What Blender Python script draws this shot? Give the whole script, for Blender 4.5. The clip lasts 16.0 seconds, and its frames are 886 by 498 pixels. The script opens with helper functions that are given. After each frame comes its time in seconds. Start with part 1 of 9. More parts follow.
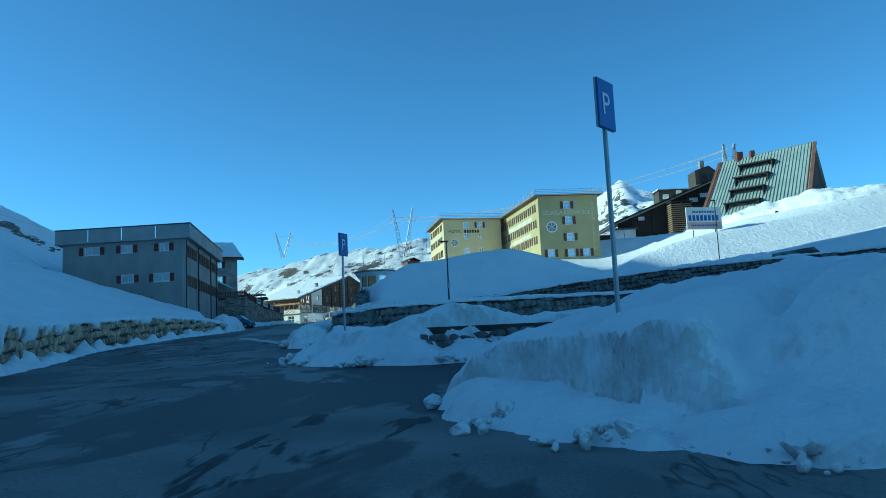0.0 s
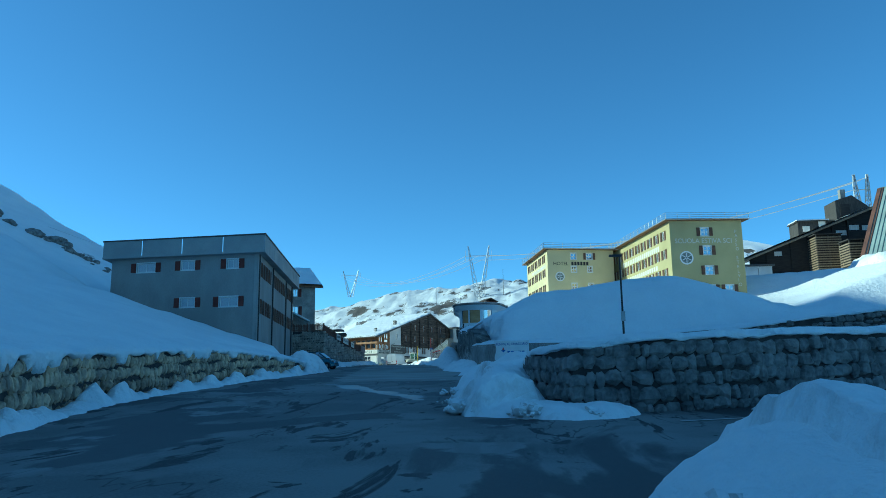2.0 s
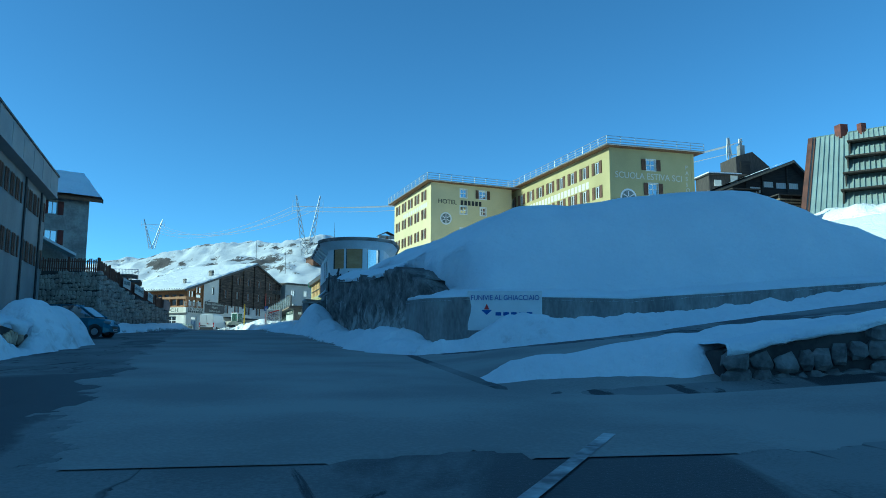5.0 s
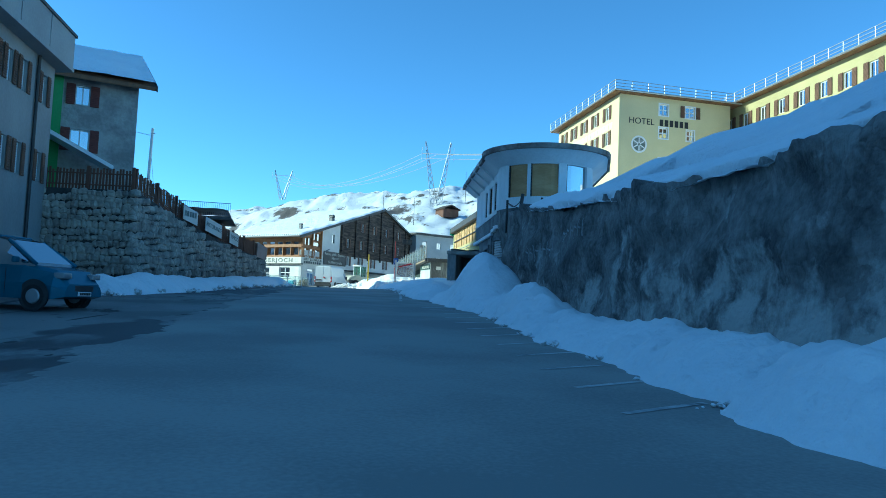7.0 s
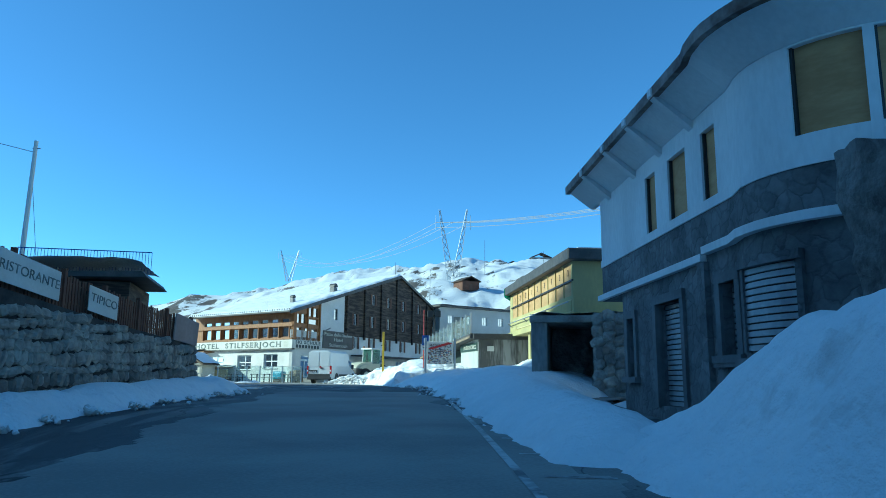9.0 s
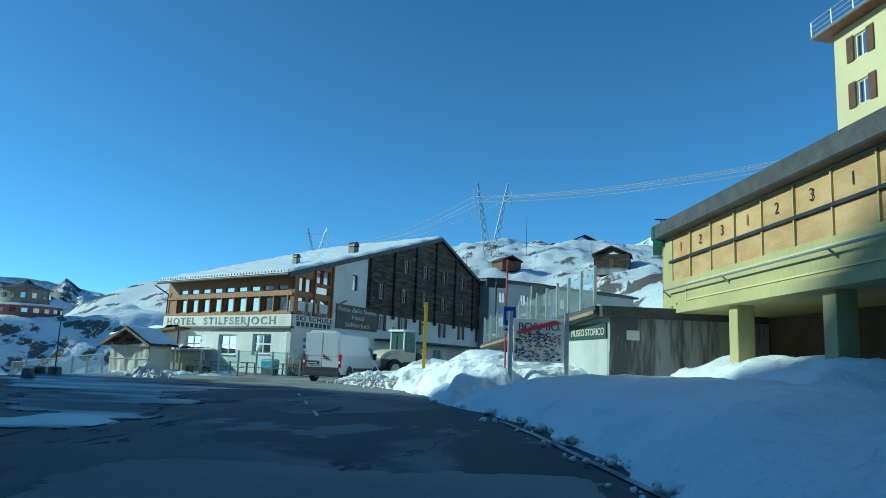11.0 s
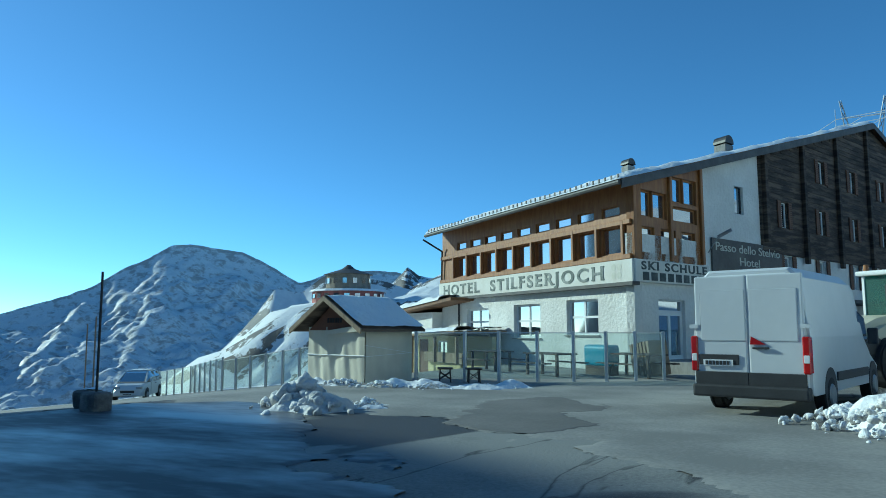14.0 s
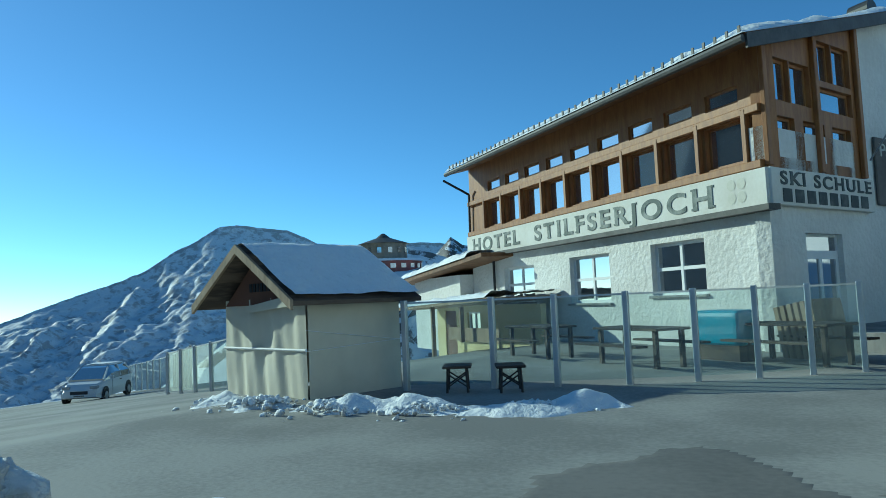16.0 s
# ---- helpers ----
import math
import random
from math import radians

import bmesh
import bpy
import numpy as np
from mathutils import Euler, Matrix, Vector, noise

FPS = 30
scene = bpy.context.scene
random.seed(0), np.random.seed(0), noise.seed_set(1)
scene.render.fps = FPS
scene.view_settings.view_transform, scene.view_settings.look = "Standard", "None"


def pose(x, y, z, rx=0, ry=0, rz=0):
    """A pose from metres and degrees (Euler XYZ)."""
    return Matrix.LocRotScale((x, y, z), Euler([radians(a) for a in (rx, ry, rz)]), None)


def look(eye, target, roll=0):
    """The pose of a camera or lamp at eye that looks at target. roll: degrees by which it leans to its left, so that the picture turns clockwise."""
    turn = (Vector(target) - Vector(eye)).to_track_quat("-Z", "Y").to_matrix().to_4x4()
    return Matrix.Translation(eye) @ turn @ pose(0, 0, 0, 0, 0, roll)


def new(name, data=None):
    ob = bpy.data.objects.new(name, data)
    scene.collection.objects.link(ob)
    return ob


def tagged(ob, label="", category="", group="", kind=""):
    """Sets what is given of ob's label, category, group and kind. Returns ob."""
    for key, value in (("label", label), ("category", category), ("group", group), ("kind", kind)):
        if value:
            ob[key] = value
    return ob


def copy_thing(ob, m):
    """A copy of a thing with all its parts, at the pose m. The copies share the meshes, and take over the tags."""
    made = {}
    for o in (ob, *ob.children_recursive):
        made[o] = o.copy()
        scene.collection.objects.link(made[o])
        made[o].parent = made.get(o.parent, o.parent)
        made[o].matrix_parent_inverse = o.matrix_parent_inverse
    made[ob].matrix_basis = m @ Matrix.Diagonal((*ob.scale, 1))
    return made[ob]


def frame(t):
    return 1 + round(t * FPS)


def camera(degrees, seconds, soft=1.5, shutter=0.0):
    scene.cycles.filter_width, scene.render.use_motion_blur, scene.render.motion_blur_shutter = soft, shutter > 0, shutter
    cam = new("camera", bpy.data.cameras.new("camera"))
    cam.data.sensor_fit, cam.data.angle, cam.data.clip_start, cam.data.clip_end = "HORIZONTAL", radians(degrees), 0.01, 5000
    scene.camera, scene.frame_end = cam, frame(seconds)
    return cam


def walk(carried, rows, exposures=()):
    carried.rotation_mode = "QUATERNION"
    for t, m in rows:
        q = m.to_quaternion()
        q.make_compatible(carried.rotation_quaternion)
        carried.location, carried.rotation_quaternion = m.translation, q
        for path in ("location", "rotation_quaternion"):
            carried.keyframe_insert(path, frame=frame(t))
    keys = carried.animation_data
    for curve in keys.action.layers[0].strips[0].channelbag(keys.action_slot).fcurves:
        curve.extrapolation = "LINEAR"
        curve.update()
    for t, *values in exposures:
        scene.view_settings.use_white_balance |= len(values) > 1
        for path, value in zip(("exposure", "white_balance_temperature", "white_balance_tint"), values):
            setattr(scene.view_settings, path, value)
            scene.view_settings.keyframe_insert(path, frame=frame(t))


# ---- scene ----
cam = camera(62.7, 16.0, 0.9)
PATH = [
    (0, (0.680, 0.768, 8.070), (0.692, 2.993, 8.331), -2.7),
    (0.5, (-1.141, 5.244, 8.232), (-1.266, 7.457, 8.558), -2.7),
    (1, (-2.815, 9.626, 8.304), (-2.974, 11.827, 8.692), -0.4),
    (1.5, (-4.487, 14.003, 8.410), (-4.677, 16.197, 8.823), 0.9),
    (2, (-6.130, 18.808, 8.593), (-6.304, 21.004, 8.994), -0.8),
    (2.5, (-7.612, 23.718, 8.761), (-7.632, 25.926, 9.138), -1.9),
    (3, (-8.951, 28.822, 8.964), (-8.821, 31.032, 9.313), -2.3),
    (3.5, (-10.116, 33.924, 8.942), (-9.883, 36.126, 9.284), -2.4),
    (3.7, (-10.526, 36.015, 8.960), (-10.300, 38.216, 9.309), -2.3),
    (5.8, (-13.297, 59.540, 10.156), (-12.828, 61.718, 10.397), 1.5),
    (6, (-13.470, 61.860, 10.231), (-13.033, 64.044, 10.462), 2.2),
    (6.5, (-13.886, 67.775, 10.437), (-13.515, 69.975, 10.629), 5.2),
    (7, (-14.288, 73.858, 10.596), (-14.270, 76.093, 10.749), 2.4),
    (7.5, (-14.762, 79.790, 10.772), (-14.740, 82.023, 10.949), 1.5),
    (8, (-15.314, 85.474, 11.066), (-15.272, 87.687, 11.411), 0.8),
    (8.5, (-15.944, 91.361, 11.328), (-15.932, 93.565, 11.726), 0.1),
    (9, (-16.681, 97.077, 11.620), (-16.700, 99.282, 12.012), 0.4),
    (9.2, (-16.965, 99.260, 11.670), (-16.990, 101.462, 12.077), 0.1),
    (11.3, (-19.574, 121.204, 12.358), (-19.702, 123.414, 12.702), 2.8),
    (11.5, (-19.836, 123.119, 12.388), (-19.995, 125.327, 12.739), 2.7),
    (12, (-20.784, 127.254, 12.471), (-21.050, 129.451, 12.821), 2.7),
    (12.5, (-21.900, 130.959, 12.541), (-22.361, 133.127, 12.870), 2.2),
    (13, (-23.037, 134.447, 12.566), (-23.736, 136.554, 12.873), 1.4),
    (13.5, (-24.214, 137.607, 12.617), (-25.118, 139.640, 12.877), 0.6),
    (14, (-25.498, 140.478, 12.608), (-26.533, 142.449, 12.858), -0),
    (14.5, (-26.677, 143.014, 12.624), (-27.691, 144.996, 12.868), 0.5),
    (15, (-27.858, 145.462, 12.636), (-28.703, 147.525, 12.845), 0.5),
    (15.5, (-28.679, 147.411, 12.583), (-29.607, 149.443, 12.748), -0.7),
    (16, (-29.418, 149.269, 12.555), (-30.576, 151.180, 12.715), -2.5),
]
# the phone brightens its picture where the shade fills it
EXPOSURE = [(0, 0.28, 4960, -29), (1.5, 0.32, 4930, -29), (3.5, 0.33, 4950, -28), (6, 0.38, 4950, -28), (6.5, 0.48, 4950, -27), (7.0, 0.8, 4970, -24), (7.5, 0.84, 4980, -22), (8, 0.72, 4930, -24), (9, 0.60, 4920, -24), (11.5, -0.04, 4920, -27), (13.2, -0.06, 4920, -27), (14, 0.0, 4990, -23), (15, 0.06, 5100, -24), (16, -0.06, 5120, -24)]
walk(cam, [(t, look(eye, target, roll)) for t, eye, target, roll in PATH], EXPOSURE)

# ---- world, sun ----
SUN_DIR = Vector((-0.93, -0.02, 0.40)).normalized()
world = bpy.data.worlds.new("sky")
scene.world = world
world.use_nodes = True
wn = world.node_tree.nodes
sky = wn.new("ShaderNodeTexSky")
sky.sky_type = "NISHITA"
sky.sun_disc = False
sky.sun_elevation = math.asin(SUN_DIR.z)
sky.sun_rotation = math.atan2(SUN_DIR.x, SUN_DIR.y)
sky.altitude = 2700
sky.air_density = 0.85
sky.dust_density = 1.1
sky.ozone_density = 4.5
world.node_tree.links.new(sky.outputs[0], wn["Background"].inputs[0])
wn["Background"].inputs[1].default_value = 0.15
sun = new("sun", bpy.data.lights.new("sun", "SUN"))
sun.data.energy = 4.2
sun.data.angle = radians(0.53)
sun.data.color = (1.0, 0.90, 0.76)
sun.matrix_basis = look((0, 0, 60), Vector((0, 0, 60)) - SUN_DIR)

# ---- materials ----


def material(name, a, b=None, rough=0.8, scale=1.0, fine=20.0, bump=0.2, metal=0.0, spec=0.5, mix=(0.35, 0.65), stretch=(1, 1, 1), depth=0.02, island=0.0, obj_rand=0.0):
    """Two colours mixed by a coarse and a fine noise at metre scale, with fine relief."""
    m = bpy.data.materials.new(name)
    m.use_nodes = True
    nt = m.node_tree
    n, l = nt.nodes, nt.links
    p = n["Principled BSDF"]
    p.inputs["Roughness"].default_value = rough
    p.inputs["Metallic"].default_value = metal
    p.inputs["Specular IOR Level"].default_value = spec
    b = b or tuple(c * 0.75 for c in a)
    geo = n.new("ShaderNodeNewGeometry")
    mp = n.new("ShaderNodeMapping")
    mp.inputs["Scale"].default_value = stretch
    l.new(geo.outputs["Position"], mp.inputs["Vector"])
    n1, n2 = n.new("ShaderNodeTexNoise"), n.new("ShaderNodeTexNoise")
    for k, s in ((n1, scale), (n2, fine)):
        k.inputs["Scale"].default_value = s
        k.inputs["Detail"].default_value = 5
        l.new(mp.outputs[0], k.inputs["Vector"])
    add = n.new("ShaderNodeMath")
    add.operation = "MULTIPLY_ADD"
    l.new(n2.outputs[0], add.inputs[0])
    add.inputs[1].default_value = 0.4
    sub = n.new("ShaderNodeMath")
    sub.operation = "ADD"
    l.new(n1.outputs[0], sub.inputs[0])
    sub.inputs[1].default_value = -0.2
    l.new(sub.outputs[0], add.inputs[2])
    ramp = n.new("ShaderNodeValToRGB")
    ramp.color_ramp.elements[0].position, ramp.color_ramp.elements[1].position = mix
    ramp.color_ramp.elements[0].color, ramp.color_ramp.elements[1].color = (*a, 1), (*b, 1)
    l.new(add.outputs[0], ramp.inputs[0])
    out = ramp.outputs[0]
    if island or obj_rand:
        hs = n.new("ShaderNodeHueSaturation")
        src = geo.outputs["Random Per Island"]
        if obj_rand:
            src = n.new("ShaderNodeObjectInfo").outputs["Random"]
        mr = n.new("ShaderNodeMapRange")
        k = island or obj_rand
        mr.inputs["To Min"].default_value, mr.inputs["To Max"].default_value = 1 - k, 1 + k
        l.new(src, mr.inputs["Value"])
        l.new(mr.outputs[0], hs.inputs["Value"])
        l.new(out, hs.inputs["Color"])
        out = hs.outputs[0]
    l.new(out, p.inputs["Base Color"])
    if bump:
        bp = n.new("ShaderNodeBump")
        bp.inputs["Strength"].default_value = bump
        bp.inputs["Distance"].default_value = depth
        l.new(n2.outputs[0], bp.inputs["Height"])
        l.new(bp.outputs[0], p.inputs["Normal"])
    m["ramp"] = ramp.name
    return m


def glassy(name, tint=(0.9, 0.95, 0.95), clear=0.75, rough=0.02):
    """A thin clear pane: mostly see-through, the rest a sharp gloss."""
    m = bpy.data.materials.new(name)
    m.use_nodes = True
    n, l = m.node_tree.nodes, m.node_tree.links
    n.remove(n["Principled BSDF"])
    tr, gl, df = n.new("ShaderNodeBsdfTransparent"), n.new("ShaderNodeBsdfGlossy"), n.new("ShaderNodeBsdfDiffuse")
    tr.inputs[0].default_value = (*tint, 1)
    gl.inputs["Roughness"].default_value = rough
    df.inputs[0].default_value = (*tint, 1)
    edge = n.new("ShaderNodeLayerWeight")
    edge.inputs[0].default_value = 0.5
    bend = n.new("ShaderNodeMath")
    bend.operation = "POWER"
    bend.inputs[1].default_value = 4.0
    l.new(edge.outputs["Facing"], bend.inputs[0])
    lw = n.new("ShaderNodeMapRange")
    lw.inputs["To Min"].default_value, lw.inputs["To Max"].default_value = 0.03, 0.6
    l.new(bend.outputs[0], lw.inputs["Value"])
    m1, m2 = n.new("ShaderNodeMixShader"), n.new("ShaderNodeMixShader")
    m1.inputs[0].default_value = 1 - clear
    l.new(tr.outputs[0], m1.inputs[1])
    l.new(df.outputs[0], m1.inputs[2])
    l.new(lw.outputs[0], m2.inputs[0])
    l.new(m1.outputs[0], m2.inputs[1])
    l.new(gl.outputs[0], m2.inputs[2])
    l.new(m2.outputs[0], n["Material Output"].inputs[0])
    return m


def snow_material(name, a, b, rocky=0.0, rscale=0.05, dirt=0.0, rock=((0.05, 0.046, 0.042), (0.17, 0.15, 0.13)), soft=0.035):
    """Snow with soft lumps; rocky > 0 lets bare rock show where the slope is steep or the noise is high."""
    m = material(name, a, b, rough=0.6, scale=0.35, fine=6.0, bump=0.4, depth=0.10, spec=0.3)
    nt = m.node_tree
    n, l = nt.nodes, nt.links
    p = n["Principled BSDF"]
    big = n.new("ShaderNodeTexNoise")
    big.inputs["Scale"].default_value = 1.7
    big.inputs["Detail"].default_value = 6
    big.inputs["Roughness"].default_value = 0.62
    pos = n.new("ShaderNodeNewGeometry")
    l.new(pos.outputs["Position"], big.inputs["Vector"])
    b2 = n.new("ShaderNodeBump")
    b2.inputs["Strength"].default_value = 0.5
    b2.inputs["Distance"].default_value = 0.4
    l.new(big.outputs[0], b2.inputs["Height"])
    l.new(p.inputs["Normal"].links[0].from_socket, p.inputs["Normal"])
    l.new(b2.outputs[0], n["Bump"].inputs["Normal"])
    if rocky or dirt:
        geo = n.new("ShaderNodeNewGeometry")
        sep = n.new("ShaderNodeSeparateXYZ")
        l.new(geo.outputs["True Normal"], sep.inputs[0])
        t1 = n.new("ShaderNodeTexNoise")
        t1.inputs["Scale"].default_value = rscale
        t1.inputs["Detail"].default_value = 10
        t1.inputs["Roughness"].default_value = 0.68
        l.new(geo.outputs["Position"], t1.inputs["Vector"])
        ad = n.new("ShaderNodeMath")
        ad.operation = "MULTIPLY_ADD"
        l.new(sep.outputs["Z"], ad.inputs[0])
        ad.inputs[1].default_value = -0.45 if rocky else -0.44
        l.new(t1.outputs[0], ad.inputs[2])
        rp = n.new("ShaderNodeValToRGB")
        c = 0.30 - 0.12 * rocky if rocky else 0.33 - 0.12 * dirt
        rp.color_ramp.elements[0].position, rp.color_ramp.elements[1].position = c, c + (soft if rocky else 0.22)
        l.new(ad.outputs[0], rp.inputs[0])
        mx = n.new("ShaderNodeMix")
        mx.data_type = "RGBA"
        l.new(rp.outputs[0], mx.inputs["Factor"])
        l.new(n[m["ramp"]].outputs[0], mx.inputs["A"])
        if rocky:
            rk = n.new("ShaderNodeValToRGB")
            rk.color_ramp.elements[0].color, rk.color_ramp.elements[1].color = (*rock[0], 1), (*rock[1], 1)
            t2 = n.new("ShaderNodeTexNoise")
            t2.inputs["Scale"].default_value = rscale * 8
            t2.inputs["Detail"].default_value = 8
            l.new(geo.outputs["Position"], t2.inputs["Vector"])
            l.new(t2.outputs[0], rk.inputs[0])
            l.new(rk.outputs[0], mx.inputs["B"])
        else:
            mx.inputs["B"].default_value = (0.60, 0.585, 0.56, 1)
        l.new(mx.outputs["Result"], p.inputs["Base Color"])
    return m


SNOW = snow_material("snow", (0.88, 0.90, 0.91), (0.82, 0.84, 0.86))
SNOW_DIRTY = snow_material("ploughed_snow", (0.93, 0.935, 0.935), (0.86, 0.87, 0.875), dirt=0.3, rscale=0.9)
SNOW_GREY = snow_material("dirty_frozen_snow", (0.80, 0.80, 0.79), (0.58, 0.57, 0.55), dirt=0.5, rscale=2.5)
SNOW_HILL = snow_material("alpine_snow", (0.86, 0.88, 0.89), (0.80, 0.82, 0.84), rocky=0.66, rscale=0.045)
# rock paled and blended softly into the snow: distance haze put into the colour
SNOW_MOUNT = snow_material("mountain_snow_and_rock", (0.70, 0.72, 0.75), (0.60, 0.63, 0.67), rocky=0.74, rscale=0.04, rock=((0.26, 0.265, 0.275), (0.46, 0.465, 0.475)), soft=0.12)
SNOW_FAR = snow_material("hill_snow_and_rock", (0.72, 0.74, 0.76), (0.64, 0.66, 0.69), rocky=1.33, rscale=0.05)
SNOW_SPUR = snow_material("spur_snow", (0.84, 0.86, 0.87), (0.78, 0.80, 0.82), rocky=0.90, rscale=0.14, rock=((0.06, 0.056, 0.05), (0.20, 0.19, 0.175)))
SNOW_NEAR = snow_material("slope_snow", (0.88, 0.90, 0.91), (0.82, 0.84, 0.86))
CONCRETE = material("weathered_concrete", (0.36, 0.35, 0.325), (0.17, 0.165, 0.157), 0.9, 0.7, 9, 0.4, stretch=(1, 1, 0.35))
GREY_RENDER = material("grey_render", (0.36, 0.35, 0.33), (0.28, 0.275, 0.26), 0.92, 0.5, 14, 0.3, stretch=(1, 1, 0.5))
GREY_PANEL = material("grey_parapet_panel", (0.40, 0.40, 0.38), (0.32, 0.32, 0.31), 0.85, 0.4, 10, 0.15)
YELLOW = material("yellow_render", (0.47, 0.41, 0.20), (0.40, 0.345, 0.165), 0.9, 0.3, 12, 0.2)
PALE_YELLOW = material("pale_yellow_render", (0.66, 0.57, 0.32), (0.58, 0.50, 0.28), 0.9, 0.3, 12, 0.2)
OCHRE = material("ochre_render", (0.52, 0.46, 0.20), (0.40, 0.36, 0.17), 0.9, 0.5, 9, 0.2, stretch=(1, 1, 0.4))
WHITE_RENDER = material("white_render", (0.78, 0.76, 0.72), (0.66, 0.64, 0.60), 0.9, 0.6, 8, 0.9, depth=0.05)
WHITE_SMOOTH = material("smooth_white_paint", (0.84, 0.84, 0.83), (0.70, 0.70, 0.69), 0.85, 0.5, 10, 0.2, stretch=(1, 1, 0.4))
WHITE_PAINT = material("white_paint", (0.80, 0.80, 0.79), (0.74, 0.74, 0.73), 0.6, 2, 30, 0.05)
SIGN_WHITE = material("faded_sign_board", (0.74, 0.72, 0.66), (0.66, 0.63, 0.56), 0.8, 1.2, 14, 0.1)
DARK_WOOD = material("dark_weathered_boards", (0.105, 0.078, 0.055), (0.030, 0.022, 0.018), 0.85, 0.6, 3, 0.5, stretch=(1.2, 1.2, 9), obj_rand=0.3, mix=(0.38, 0.58))
ORANGE_WOOD = material("varnished_larch", (0.34, 0.155, 0.045), (0.24, 0.10, 0.03), 0.55, 1.2, 5, 0.2, stretch=(6, 6, 1.2))
EAVE_WOOD = material("eave_boards", (0.20, 0.10, 0.04), (0.12, 0.06, 0.026), 0.7, 1.2, 5, 0.2, stretch=(4, 1, 1))
PALE_WOOD = material("pale_boards", (0.34, 0.26, 0.17), (0.22, 0.16, 0.10), 0.8, 1.5, 8, 0.3, stretch=(4, 4, 1))
SHUTTER_BROWN = material("brown_shutters", (0.16, 0.085, 0.05), (0.11, 0.06, 0.035), 0.75, 2, 18, 0.3)
SHUTTER_RED = material("reddish_shutters", (0.15, 0.045, 0.03), (0.10, 0.03, 0.022), 0.7, 2, 18, 0.3)
PLYWOOD = material("plywood_boards", (0.56, 0.37, 0.17), (0.44, 0.27, 0.11), 0.8, 0.8, 6, 0.2, stretch=(1, 1, 3), obj_rand=0.12)
PANE = material("window_glass", (0.02, 0.03, 0.045), (0.03, 0.04, 0.055), 0.04, 0.5, 3, 0.0, spec=0.9)
PANE.node_tree.nodes["Principled BSDF"].inputs["IOR"].default_value = 3.4
GLASS = glassy("clear_glass", (0.88, 0.94, 0.93), 0.93)
METAL_DARK = material("dark_metal", (0.03, 0.03, 0.032), (0.05, 0.048, 0.045), 0.5, 2, 20, 0.05, metal=0.3)
METAL_GREY = material("galvanised_steel", (0.42, 0.43, 0.44), (0.33, 0.34, 0.35), 0.45, 3, 30, 0.05, metal=0.6)
ALU = material("aluminium", (0.62, 0.63, 0.64), (0.52, 0.53, 0.54), 0.4, 3, 30, 0.03, metal=0.7)
TIN = material("tin_fascia", (0.10, 0.095, 0.09), (0.06, 0.058, 0.055), 0.6, 2, 12, 0.1, metal=0.2)
SHUTTER_STEEL = material("roller_steel", (0.40, 0.41, 0.42), (0.30, 0.31, 0.32), 0.5, 2, 10, 0.05, metal=0.4)
BLACK = material("black_letter_paint", (0.02, 0.02, 0.022), (0.03, 0.03, 0.03), 0.7, 3, 20, 0)
LETTER_GREY = material("faded_grey_letters", (0.14, 0.16, 0.145), (0.36, 0.37, 0.34), 0.8, 2.2, 9, 0, mix=(0.42, 0.68))
LETTER_DARK = material("dark_grey_letters", (0.07, 0.08, 0.08), (0.14, 0.15, 0.14), 0.8, 2.2, 9, 0, mix=(0.45, 0.7))
LETTER_PALE = material("pale_letters", (0.66, 0.64, 0.55), (0.58, 0.56, 0.48), 0.8, 3, 20, 0)
YELLOW_PAINT = material("yellow_paint", (0.70, 0.46, 0.02), (0.58, 0.38, 0.03), 0.5, 2, 10, 0.05)
RED_PAINT = material("red_paint", (0.50, 0.03, 0.03), (0.40, 0.03, 0.03), 0.5, 2, 10, 0.05)
BLUE_PAINT = material("blue_sign_paint", (0.02, 0.08, 0.36), (0.025, 0.09, 0.32), 0.4, 2, 10, 0.02)
STONE = material("wall_stones", (0.50, 0.39, 0.25), (0.20, 0.165, 0.125), 0.9, 1.6, 9, 0.6, depth=0.05, obj_rand=0.35)
STONE_DARK = material("dark_wall_stones", (0.25, 0.243, 0.225), (0.095, 0.094, 0.09), 0.9, 2.2, 9, 0.7, depth=0.06, obj_rand=0.22)
STONE_BROWN = material("brown_wall_stones", (0.34, 0.305, 0.25), (0.17, 0.152, 0.128), 0.9, 1.4, 8, 0.6, depth=0.05, obj_rand=0.35)
MORTAR = material("mortar", (0.075, 0.07, 0.064), (0.04, 0.038, 0.036), 0.95, 2, 12, 0.4)


